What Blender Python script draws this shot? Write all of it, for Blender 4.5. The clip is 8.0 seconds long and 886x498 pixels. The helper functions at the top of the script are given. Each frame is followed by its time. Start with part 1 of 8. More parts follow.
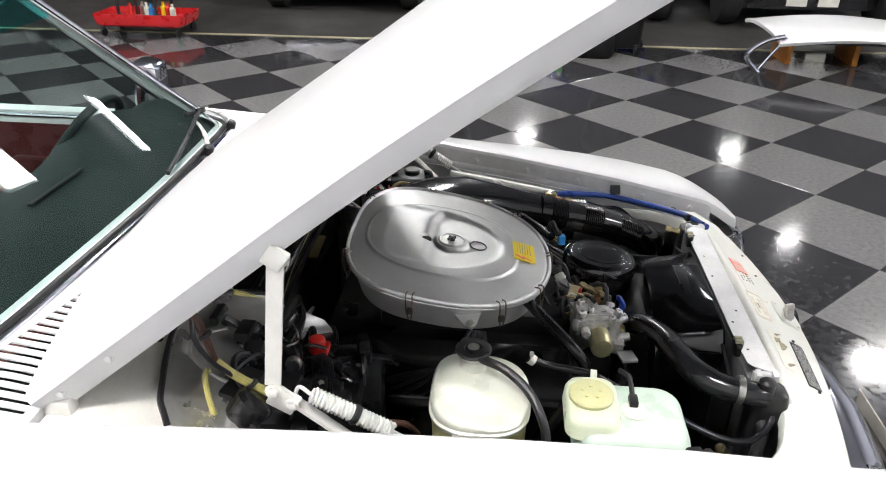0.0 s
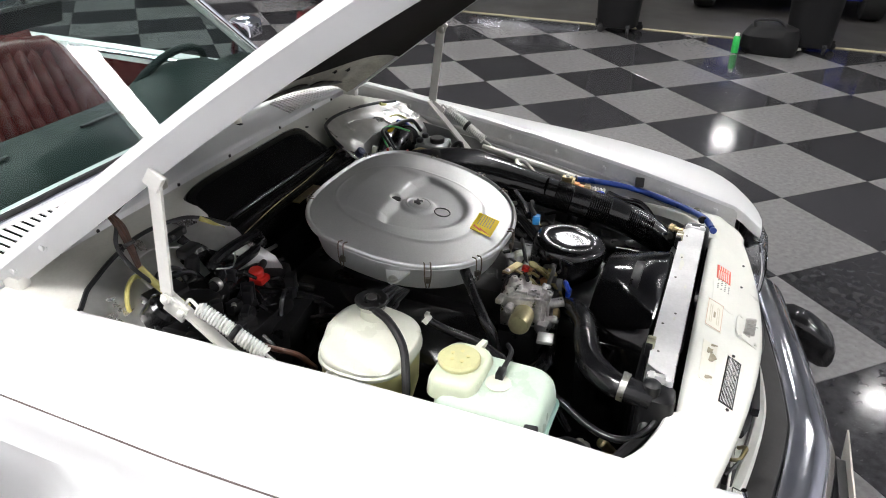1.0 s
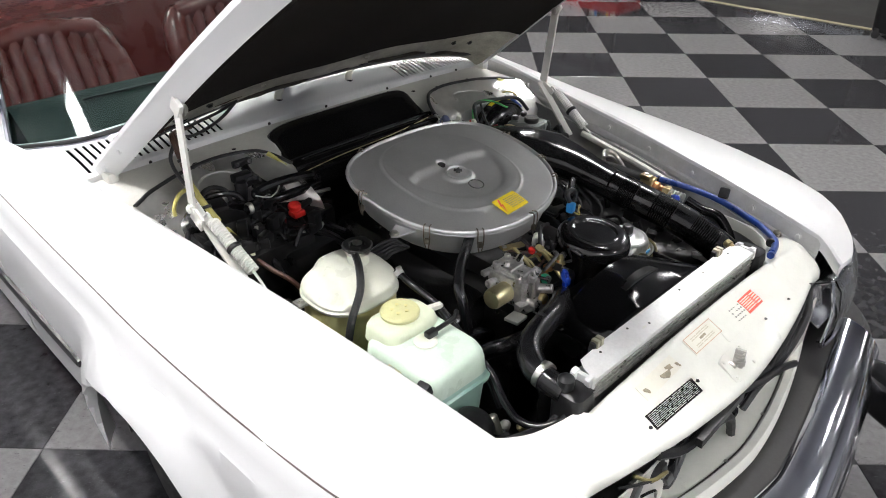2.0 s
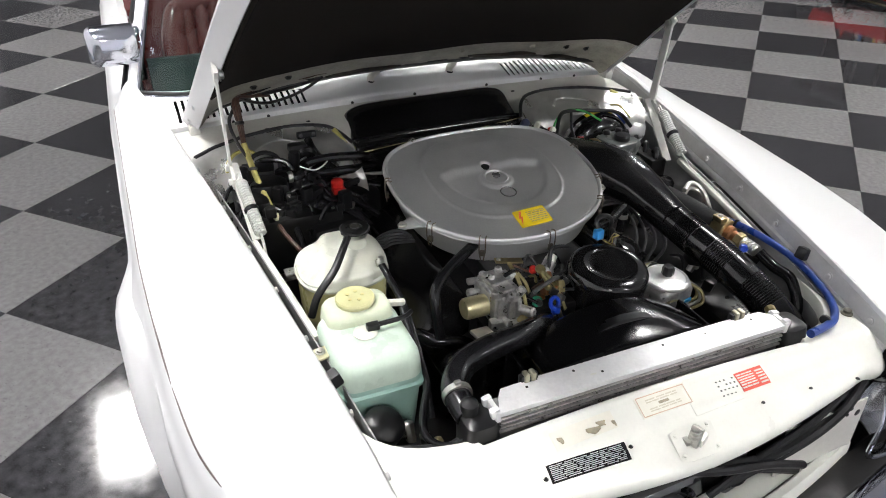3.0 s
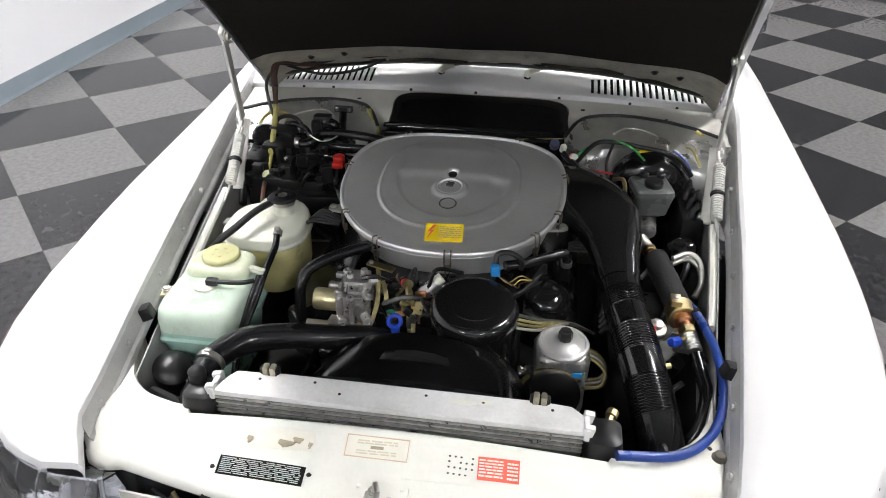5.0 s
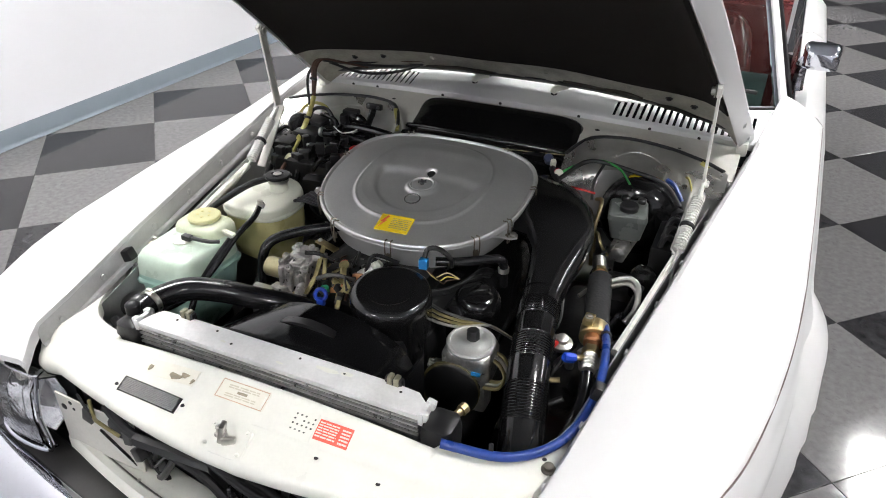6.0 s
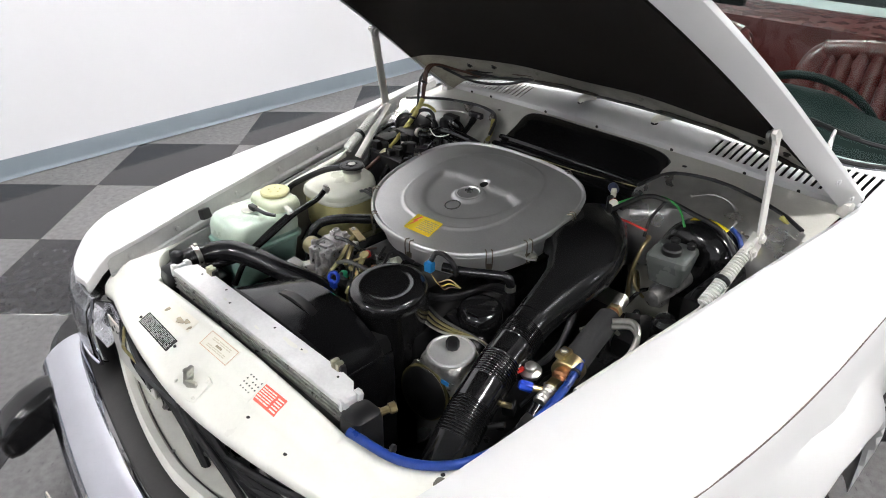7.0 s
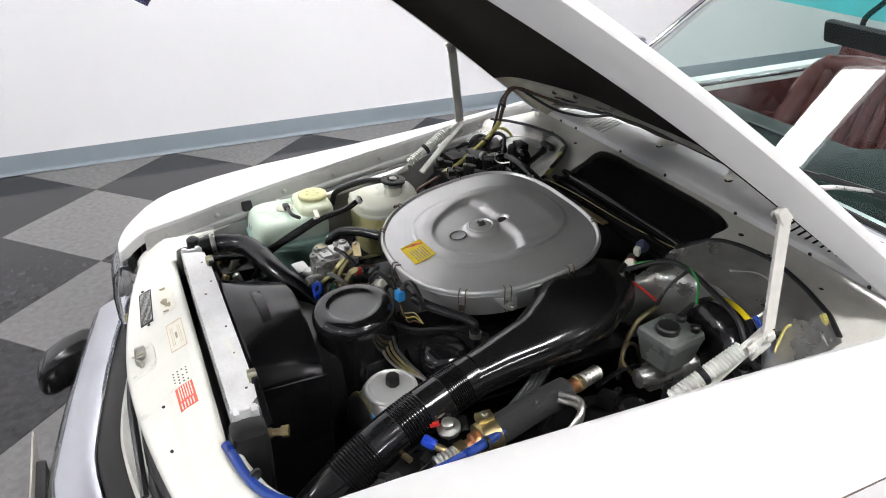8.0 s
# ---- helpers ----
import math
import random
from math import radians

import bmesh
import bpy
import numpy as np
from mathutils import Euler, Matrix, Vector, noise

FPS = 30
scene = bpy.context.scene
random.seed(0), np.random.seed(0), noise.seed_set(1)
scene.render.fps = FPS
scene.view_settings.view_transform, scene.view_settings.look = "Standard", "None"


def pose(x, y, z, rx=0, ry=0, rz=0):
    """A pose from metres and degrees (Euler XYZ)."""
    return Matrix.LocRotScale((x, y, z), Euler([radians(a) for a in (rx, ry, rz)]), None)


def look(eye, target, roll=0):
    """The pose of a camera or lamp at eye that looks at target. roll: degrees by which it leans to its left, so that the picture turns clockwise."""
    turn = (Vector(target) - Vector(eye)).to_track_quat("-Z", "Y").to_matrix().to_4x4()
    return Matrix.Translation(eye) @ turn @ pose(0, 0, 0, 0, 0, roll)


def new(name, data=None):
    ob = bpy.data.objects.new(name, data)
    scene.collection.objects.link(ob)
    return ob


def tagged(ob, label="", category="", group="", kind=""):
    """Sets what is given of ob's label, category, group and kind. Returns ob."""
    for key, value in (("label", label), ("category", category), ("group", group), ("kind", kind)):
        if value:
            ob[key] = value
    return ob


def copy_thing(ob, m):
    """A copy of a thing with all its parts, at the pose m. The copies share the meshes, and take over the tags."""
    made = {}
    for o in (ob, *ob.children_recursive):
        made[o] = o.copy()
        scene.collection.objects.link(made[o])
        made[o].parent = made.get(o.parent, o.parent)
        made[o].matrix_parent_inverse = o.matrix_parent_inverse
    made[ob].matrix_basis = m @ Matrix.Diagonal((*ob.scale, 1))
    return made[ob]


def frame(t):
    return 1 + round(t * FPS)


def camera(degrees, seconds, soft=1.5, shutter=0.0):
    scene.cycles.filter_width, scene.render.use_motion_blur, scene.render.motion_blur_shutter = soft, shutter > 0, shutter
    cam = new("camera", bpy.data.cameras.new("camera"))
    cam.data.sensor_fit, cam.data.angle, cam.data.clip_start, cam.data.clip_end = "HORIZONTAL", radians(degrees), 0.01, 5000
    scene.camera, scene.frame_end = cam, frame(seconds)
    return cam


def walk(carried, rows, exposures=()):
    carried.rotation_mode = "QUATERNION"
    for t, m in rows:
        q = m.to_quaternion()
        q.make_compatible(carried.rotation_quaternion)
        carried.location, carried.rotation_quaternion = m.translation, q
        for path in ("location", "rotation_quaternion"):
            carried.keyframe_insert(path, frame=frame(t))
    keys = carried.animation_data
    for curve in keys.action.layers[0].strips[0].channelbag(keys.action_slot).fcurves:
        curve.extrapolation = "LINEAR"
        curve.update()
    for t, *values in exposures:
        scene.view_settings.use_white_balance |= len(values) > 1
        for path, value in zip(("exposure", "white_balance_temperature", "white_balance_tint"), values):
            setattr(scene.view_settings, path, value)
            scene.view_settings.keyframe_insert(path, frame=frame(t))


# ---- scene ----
cam = camera(62.7, 8.0, 1.0)
PATH = [
    (0, (-1.521, -0.166, 1.648), (0.236, -0.013, 0.705), 0.6),
    (0.5, (-1.516, -0.439, 1.649), (0.198, -0.059, 0.69), 0.9),
    (1, (-1.478, -0.721, 1.648), (0.134, -0.068, 0.660), 0.8),
    (1.5, (-1.399, -0.992, 1.653), (0.04, -0.046, 0.636), 0.4),
    (1.7, (-1.341, -1.103, 1.658), (0.008, -0.041, 0.633), 0.3),
    (2.8, (-0.887, -1.491, 1.662), (-0.091, 0.018, 0.618), 0.5),
    (3, (-0.781, -1.523, 1.658), (-0.101, 0.04, 0.612), 0.6),
    (3.5, (-0.527, -1.568, 1.654), (-0.15, 0.093, 0.607), 0.9),
    (4, (-0.276, -1.566, 1.657), (-0.174, 0.122, 0.589), 0.6),
    (4.5, (-0.036, -1.569, 1.658), (-0.084, 0.115, 0.58), 0.4),
    (5, (0.215, -1.603, 1.654), (-0.034, 0.074, 0.594), 0.3),
    (5.2, (0.32, -1.606, 1.654), (-0.016, 0.061, 0.601), 0.3),
    (6.3, (0.898, -1.507, 1.664), (0.025, -0.02, 0.651), 0.1),
    (6.5, (0.986, -1.463, 1.659), (0.006, -0.04, 0.651), -0.0),
    (7, (1.175, -1.29, 1.658), (-0.07, -0.078, 0.667), -0.1),
    (7.5, (1.298, -1.061, 1.65), (-0.137, -0.056, 0.684), 0.2),
    (8, (1.388, -0.806, 1.651), (-0.2, -0.061, 0.69), 0.4),
]
walk(cam, [(t, look(eye, target, roll)) for t, eye, target, roll in PATH])

# ---- world, lamps and exposure ----
world = bpy.data.worlds.new("hall_world")
world.use_nodes = True
world.node_tree.nodes["Background"].inputs[0].default_value = (0.55, 0.6, 0.7, 1)
world.node_tree.nodes["Background"].inputs[1].default_value = 0.05
scene.world = world
scene.view_settings.exposure = 0.0
LAMP_STRENGTH = 106.0
LAMP_Z = 4.5
LAMP_PLACES = [(x, y, 1.0 if x < 6 else 0.8) for x in (-1.70, 2.75, 7.2) for y in (-5.7, 0.50, 5.35)] + [(16.2, -0.70, 0.36), (15.6, -5.6, 0.36), (11.1, -0.74, 0.30), (11.0, -5.5, 0.28), (7.2, -3.2, 0.3)]


# ---- materials ----
def mat(name, colour, rough=0.5, metal=0.0, vary=0.1, scale=12.0, bump=0.0, fine=150.0, coat=0.0, trans=0.0, ior=1.45,
        sub=0.0, glow=0.0, rvary=0.08, per_object=0.0, spec=0.5):
    m = bpy.data.materials.new(name)
    m.use_nodes = True
    nt = m.node_tree
    b = nt.nodes["Principled BSDF"]
    link = nt.links.new
    tc = nt.nodes.new("ShaderNodeTexCoord")
    big = nt.nodes.new("ShaderNodeTexNoise")
    big.inputs["Scale"].default_value, big.inputs["Detail"].default_value = scale, 5
    small = nt.nodes.new("ShaderNodeTexNoise")
    small.inputs["Scale"].default_value, small.inputs["Detail"].default_value = fine, 3
    link(tc.outputs["Object"], big.inputs["Vector"])
    link(tc.outputs["Object"], small.inputs["Vector"])
    add = nt.nodes.new("ShaderNodeMath")
    add.operation = "MULTIPLY_ADD"
    link(small.outputs["Fac"], add.inputs[0])
    add.inputs[1].default_value = 0.4
    link(big.outputs["Fac"], add.inputs[2])
    rng = nt.nodes.new("ShaderNodeMapRange")
    rng.inputs["From Min"].default_value, rng.inputs["From Max"].default_value = 0.4, 1.0
    rng.inputs["To Min"].default_value, rng.inputs["To Max"].default_value = 1 - vary, 1 + vary
    link(add.outputs[0], rng.inputs["Value"])
    out = rng.outputs[0]
    if per_object:
        info = nt.nodes.new("ShaderNodeObjectInfo")
        r2 = nt.nodes.new("ShaderNodeMapRange")
        r2.inputs["To Min"].default_value, r2.inputs["To Max"].default_value = 1 - per_object, 1 + per_object
        link(info.outputs["Random"], r2.inputs["Value"])
        mul = nt.nodes.new("ShaderNodeMath")
        mul.operation = "MULTIPLY"
        link(out, mul.inputs[0])
        link(r2.outputs[0], mul.inputs[1])
        out = mul.outputs[0]
    mix = nt.nodes.new("ShaderNodeVectorMath")
    mix.operation = "SCALE"
    mix.inputs[0].default_value = colour
    link(out, mix.inputs["Scale"])
    link(mix.outputs[0], b.inputs["Base Color"])
    rr = nt.nodes.new("ShaderNodeMapRange")
    rr.inputs["From Min"].default_value, rr.inputs["From Max"].default_value = 0.3, 0.7
    rr.inputs["To Min"].default_value, rr.inputs["To Max"].default_value = max(0.02, rough - rvary), min(1, rough + rvary)
    link(big.outputs["Fac"], rr.inputs["Value"])
    link(rr.outputs[0], b.inputs["Roughness"])
    b.inputs["Metallic"].default_value = metal
    b.inputs["IOR"].default_value = ior
    b.inputs["Specular IOR Level"].default_value = spec
    b.inputs["Coat Weight"].default_value = coat
    b.inputs["Coat Roughness"].default_value = 0.06
    b.inputs["Transmission Weight"].default_value = trans
    if sub:
        b.inputs["Subsurface Weight"].default_value = sub
        b.inputs["Subsurface Radius"].default_value = (0.02, 0.02, 0.018)
    if glow:
        b.inputs["Emission Color"].default_value = (*colour, 1)
        b.inputs["Emission Strength"].default_value = glow
    if bump:
        bp = nt.nodes.new("ShaderNodeBump")
        bp.inputs["Strength"].default_value, bp.inputs["Distance"].default_value = bump, 0.002
        link(small.outputs["Fac"], bp.inputs["Height"])
        link(bp.outputs[0], b.inputs["Normal"])
    return m


WHITE = mat("white_car_paint", (0.70, 0.70, 0.705), 0.33, vary=0.0, coat=0.35, rvary=0.04)
BAYWHITE = mat("white_bay_paint", (0.58, 0.57, 0.53), 0.42, vary=0.12, scale=9, bump=0.05, coat=0.2)
PANELWHITE = mat("cream_white_panel_paint", (0.78, 0.78, 0.72), 0.35, vary=0.06, scale=14, coat=0.3)
# Inner wing: dirty mottling, with the bay's shade put into the grey.
WINGGREY = mat("dirty_shaded_wing_paint", (0.30, 0.30, 0.295), 0.5, vary=0.2, scale=12, bump=0.1)
# Gutter white is greyed to carry the shadow below the fender lip.
GUTTER = mat("shade_greyed_gutter_paint", (0.48, 0.48, 0.475), 0.45, vary=0.12, scale=25, bump=0.05)
BLACKGLOSS = mat("gloss_black_paint", (0.008, 0.008, 0.0085), 0.16, vary=0.4, scale=8, coat=0.15, bump=0.05, fine=60, rvary=0.07)
BLACKSATIN = mat("satin_black_plastic", (0.010, 0.010, 0.011), 0.36, vary=0.3, scale=10, bump=0.08)
RUBBER = mat("black_rubber", (0.010, 0.010, 0.011), 0.42, vary=0.3, scale=30, bump=0.1, fine=300)
HOSE = mat("shiny_black_hose", (0.009, 0.009, 0.01), 0.2, vary=0.3, scale=20, bump=0.06)
SOOT = mat("black_engine_enamel", (0.0065, 0.0065, 0.007), 0.33, vary=0.5, scale=14, bump=0.25, fine=80)
PAD = mat("dark_brown_hood_insulation", (0.015, 0.0122, 0.0105), 0.95, vary=0.35, scale=40, bump=0.6, fine=220, spec=0.15)
ALU = mat("brushed_aluminium", (0.67, 0.67, 0.665), 0.37, 0.72, vary=0.14, scale=7, bump=0.06, fine=260, rvary=0.08)
DARKMETAL = mat("dark_worn_metal", (0.10, 0.10, 0.10), 0.4, 0.7, vary=0.3, scale=50)
ALUCAST = mat("cast_aluminium", (0.50, 0.49, 0.48), 0.33, 0.85, vary=0.35, scale=55, bump=0.5, fine=180)
PLATEBLACK = mat("glossy_black_plate", (0.012, 0.012, 0.012), 0.2, vary=0.2)
PALEZINC = mat("pale_yellow_zinc", (0.42, 0.40, 0.30), 0.4, 0.8, vary=0.25, scale=60)
MIDWALL = mat("pale_blue_hall_wall", (0.66, 0.68, 0.76), 0.7, vary=0.1, scale=1)
RADALU = mat("pale_aluminium_sheet", (0.74, 0.74, 0.74), 0.42, 0.3, vary=0.15, scale=16, bump=0.08)
FIN = mat("radiator_fins", (0.19, 0.19, 0.195), 0.5, 0.5, vary=0.3, scale=60, bump=0.3)
SILVER = mat("silver_heat_shield", (0.58, 0.575, 0.56), 0.30, 0.82, vary=0.25, scale=10, bump=0.3, fine=36)
# Near-black and matt, so the open cowl slots read as shade.
TRAY = mat("near_black_vent_tray", (0.008, 0.008, 0.008), 0.9, vary=0.3, spec=0.1)
STEEL = mat("zinc_steel", (0.55, 0.54, 0.5), 0.35, 1.0, vary=0.2, scale=40)
CHROME = mat("chrome", (0.66, 0.67, 0.72), 0.11, 1.0, vary=0.05, rvary=0.04)
BRASS = mat("yellow_zinc_brass", (0.45, 0.37, 0.2), 0.38, 1.0, vary=0.25, scale=50)
COPPER = mat("copper_fitting", (0.45, 0.22, 0.11), 0.4, 1.0, vary=0.3, scale=60)
TANKWHITE = mat("milky_white_plastic", (0.66, 0.67, 0.58), 0.32, vary=0.06, scale=18, sub=0.25)
TANKYELLOW = mat("yellowed_coolant_plastic", (0.58, 0.54, 0.26), 0.32, vary=0.1, scale=18, sub=0.2)
WASHWHITE = mat("washer_tank_plastic", (0.58, 0.69, 0.59), 0.32, vary=0.10, scale=14, sub=0.25)
SHOULDER = mat("cream_green_tank_shoulder", (0.66, 0.71, 0.54), 0.32, vary=0.08, scale=14, sub=0.25)
TANKGREEN = mat("washer_fluid_plastic", (0.36, 0.55, 0.48), 0.32, vary=0.08, scale=12, sub=0.25)
CAPCREAM = mat("yellowed_cap_plastic", (0.56, 0.55, 0.30), 0.35, vary=0.08, scale=30, sub=0.2)
CREAM = mat("aged_cream_plastic", (0.66, 0.63, 0.42), 0.4, vary=0.08, scale=30)
RED = mat("red_plastic", (0.5, 0.02, 0.015), 0.4, vary=0.15)
BLUE = mat("blue_plastic", (0.01, 0.05, 0.42), 0.35, vary=0.15)
LIGHTBLUE = mat("blue_connector_plastic", (0.02, 0.2, 0.5), 0.4)
BLUEHOSE = mat("blue_rubber_hose", (0.012, 0.042, 0.22), 0.32, vary=0.2, scale=30)
GREEN = mat("green_wire", (0.05, 0.35, 0.08), 0.4)
YELLOWTAPE = mat("yellowed_harness_sleeve", (0.42, 0.38, 0.12), 0.5, vary=0.25, scale=60)
BROWN = mat("brown_wires", (0.055, 0.024, 0.015), 0.5, vary=0.4, scale=90)
YELLOW = mat("yellow_sticker", (0.80, 0.60, 0.01), 0.45, vary=0.05)
REDSTICK = mat("red_sticker", (0.80, 0.13, 0.09), 0.45, vary=0.06)
HOODIN = mat("olive_beige_hood_inner_paint", (0.33, 0.315, 0.265), 0.5, vary=0.45, scale=14, bump=0.1)
PINKLINE = mat("faded_red_line", (0.62, 0.45, 0.34), 0.5)
DOTGREY = mat("dark_grey_dots", (0.09, 0.09, 0.085), 0.6)
CREAMSTICK = mat("cream_sticker", (0.77, 0.75, 0.66), 0.45, vary=0.06)
TAN = mat("tan_torn_paper", (0.36, 0.32, 0.23), 0.8, vary=0.3, scale=70)
INK = mat("black_print", (0.012, 0.012, 0.012), 0.5)
PALE = mat("pale_print", (0.6, 0.6, 0.58), 0.5)
SPRINGM = mat("grey_white_spring_paint", (0.6, 0.6, 0.57), 0.4, vary=0.12, scale=40)
ARMWHITE = mat("cream_white_hinge_paint", (0.7, 0.69, 0.65), 0.4, vary=0.08, scale=25)
LEATHER = mat("burgundy_leather", (0.075, 0.013, 0.012), 0.28, vary=0.25, scale=14, bump=0.25, fine=180)
DASH = mat("dark_green_black_vinyl", (0.011, 0.019, 0.018), 0.5, vary=0.2, scale=20, bump=0.06, spec=0.15)
TYRE = mat("tyre_rubber", (0.012, 0.012, 0.012), 0.7, vary=0.3, scale=25, bump=0.3)
LIGHTTILE = mat("light_grey_vinyl_tile", (0.138, 0.135, 0.137), 0.10, vary=0.22, scale=38, bump=0.018, fine=240, rvary=0.04, spec=0.35, per_object=0.06)
DARKTILE = mat("charcoal_vinyl_tile", (0.026, 0.0255, 0.028), 0.10, vary=0.6, scale=26, bump=0.010, fine=240, rvary=0.04, spec=0.35, per_object=0.12)
GROUT = mat("dark_tile_joint", (0.03, 0.03, 0.03), 0.6)
CONCRETE = mat("sealed_concrete", (0.030, 0.0285, 0.027), 0.4, vary=0.2, scale=2, bump=0.05)
WALLPAINT = mat("white_wall_paint", (0.77, 0.77, 0.80), 0.6, vary=0.02, scale=1.5, bump=0.04)
BASEGREY = mat("blue_grey_cove_base", (0.20, 0.235, 0.27), 0.4, vary=0.06, scale=6)
DARKWALL = mat("dark_grey_hall_wall", (0.16, 0.165, 0.18), 0.7, vary=0.2, scale=1)
CEILM = mat("grey_ceiling", (0.46, 0.47, 0.50), 0.8, vary=0.03, scale=1)
LAMPM = mat("lit_lamp_diffuser", (1.0, 0.985, 0.968), 0.5, vary=0.0, glow=LAMP_STRENGTH)
# Housing glow is added to light the ceiling that the chrome mirrors.
LAMPBODY = mat("added_glow_lamp_housing", (0.9, 0.9, 0.92), 0.5, vary=0.0, glow=5.0)
GREENCAN = mat("green_plastic_bottle", (0.03, 0.45, 0.09), 0.35)
BINBLACK = mat("black_bin_plastic", (0.006, 0.006, 0.0065), 0.6, vary=0.3, scale=8, bump=0.1, spec=0.2)
CARTRED = mat("red_cart_paint", (0.45, 0.012, 0.015), 0.3, vary=0.1, coat=0.4)
CARBLUE = mat("dark_blue_car_paint", (0.012, 0.02, 0.16), 0.2, vary=0.1, coat=0.6)
CARGREY = mat("dark_grey_car_paint", (0.02, 0.02, 0.022), 0.2, vary=0.1, coat=0.6)
STRIPE = mat("white_stripe_paint", (0.75, 0.74, 0.66), 0.35)
ORANGE = mat("varnished_orange_wood", (0.38, 0.14, 0.02), 0.4, vary=0.3, scale=18)
LENS = mat("clear_headlamp_glass", (0.95, 0.96, 0.97), 0.03, vary=0.0, trans=1.0, ior=1.35, rvary=0.02, bump=0.8, fine=45)
CRINKLE = mat("crinkled_bright_reflector", (0.66, 0.66, 0.68), 0.16, 1.0, vary=0.5, scale=22, bump=1.0, fine=30)
SHROUDBLACK = mat("satin_black_shroud_plastic", (0.004, 0.004, 0.0045), 0.14, vary=0.3, scale=8, bump=0.02, spec=0.4)
PALEBRASS = mat("pale_brass_plating", (0.52, 0.47, 0.28), 0.35, 0.8, vary=0.2, scale=40)
WIRECLIP = mat("brown_steel_wire", (0.20, 0.17, 0.14), 0.4, 0.9, vary=0.3, scale=60)
DULLBRASS = mat("dull_yellow_zinc", (0.30, 0.26, 0.13), 0.42, 0.85, vary=0.35, scale=60)


def glass_mat(name, tint, clear):
    m = bpy.data.materials.new(name)
    m.use_nodes = True
    nt = m.node_tree
    nt.nodes.remove(nt.nodes["Principled BSDF"])
    tr, gl, mx, fr = (nt.nodes.new("ShaderNode" + k) for k in ("BsdfTransparent", "BsdfGlossy", "MixShader", "Fresnel"))
    tr.inputs[0].default_value = (*tint, 1)
    gl.inputs["Roughness"].default_value = 0.015
    fr.inputs[0].default_value = clear
    nt.links.new(fr.outputs[0], mx.inputs[0])
    nt.links.new(tr.outputs[0], mx.inputs[1])
    nt.links.new(gl.outputs[0], mx.inputs[2])
    nt.links.new(mx.outputs[0], nt.nodes["Material Output"].inputs[0])
    return m


GLASS = glass_mat("tinted_windscreen_glass", (0.54, 0.68, 0.65), 1.45)
BANDGLASS = glass_mat("teal_sun_band_glass", (0.10, 0.62, 0.62), 1.5)


# ---- shape helpers ----
def catmull(pts, n=8):
    pts = [Vector(p) for p in pts]
    if len(pts) < 3:
        return pts
    out = []
    ext = [2 * pts[0] - pts[1]] + pts + [2 * pts[-1] - pts[-2]]
    for i in range(1, len(ext) - 2):
        p0, p1, p2, p3 = ext[i - 1:i + 3]
        for k in range(n):
            t = k / n
            out.append(0.5 * (2 * p1 + (p2 - p0) * t + (2 * p0 - 5 * p1 + 4 * p2 - p3) * t * t + (3 * p1 - p0 - 3 * p2 + p3) * t ** 3))
    return out + [pts[-1]]


def loft(bm, rings, closed=True, caps=True):
    vs = [[bm.verts.new(p) for p in r] for r in rings]
    n = len(vs[0])
    for a, b in zip(vs, vs[1:]):
        for i in range(n if closed else n - 1):
            j = (i + 1) % n
            bm.faces.new((a[i], a[j], b[j], b[i]))
    if caps and closed:
        bm.faces.new(vs[0][::-1])
        bm.faces.new(vs[-1])
    return vs


def frames(path):
    tans = []
    for i in range(len(path)):
        a, b = path[max(i - 1, 0)], path[min(i + 1, len(path) - 1)]
        tans.append((b - a).normalized())
    up = Vector((0, 0, 1)) if abs(tans[0].z) < 0.9 else Vector((1, 0, 0))
    side = tans[0].cross(up).normalized()
    res = []
    for t in tans:
        side = (side - t * side.dot(t)).normalized()
        res.append((side, side.cross(t).normalized()))
    return res


def tube(bm, pts, r, seg=10, n=6, caps=True):
    """A round bar along a smooth line; r is one radius or one for each point given."""
    path = catmull(pts, n)
    m = len(path)
    if isinstance(r, (int, float)):
        rad = [r] * m
    else:
        rad = [float(v) for v in np.interp(np.linspace(0, len(r) - 1, m), range(len(r)), r)]
    fr = frames(path)
    rings = []
    for p, (s, u), q in zip(path, fr, rad):
        rings.append([p + s * (math.cos(a) * q) + u * (math.sin(a) * q) for a in (2 * math.pi * k / seg for k in range(seg))])
    loft(bm, rings, True, caps)
    return bm


def bar(bm, a, b, w, h):
    """A flat bar from a to b."""
    path = [Vector(a), Vector(b)]
    fr = frames(path)
    rings = [[p + s * (x * w / 2) + u * (y * h / 2) for x, y in ((-1, -1), (1, -1), (1, 1), (-1, 1))] for p, (s, u) in zip(path, fr)]
    loft(bm, rings)
    return bm


def axis_matrix(base, direction):
    return Matrix.Translation(base) @ Vector(direction).to_track_quat("Z", "Y").to_matrix().to_4x4()


def lathe(bm, profile, base, direction=(0, 0, 1), seg=32, squash=1.0):
    """A turned body: profile of (radius, height) along the direction from base."""
    m = axis_matrix(base, direction)
    rings = [[m @ Vector((max(r, 1e-4) * math.cos(2 * math.pi * k / seg), max(r, 1e-4) * squash * math.sin(2 * math.pi * k / seg), h)) for k in range(seg)] for r, h in profile]
    loft(bm, rings)
    return bm


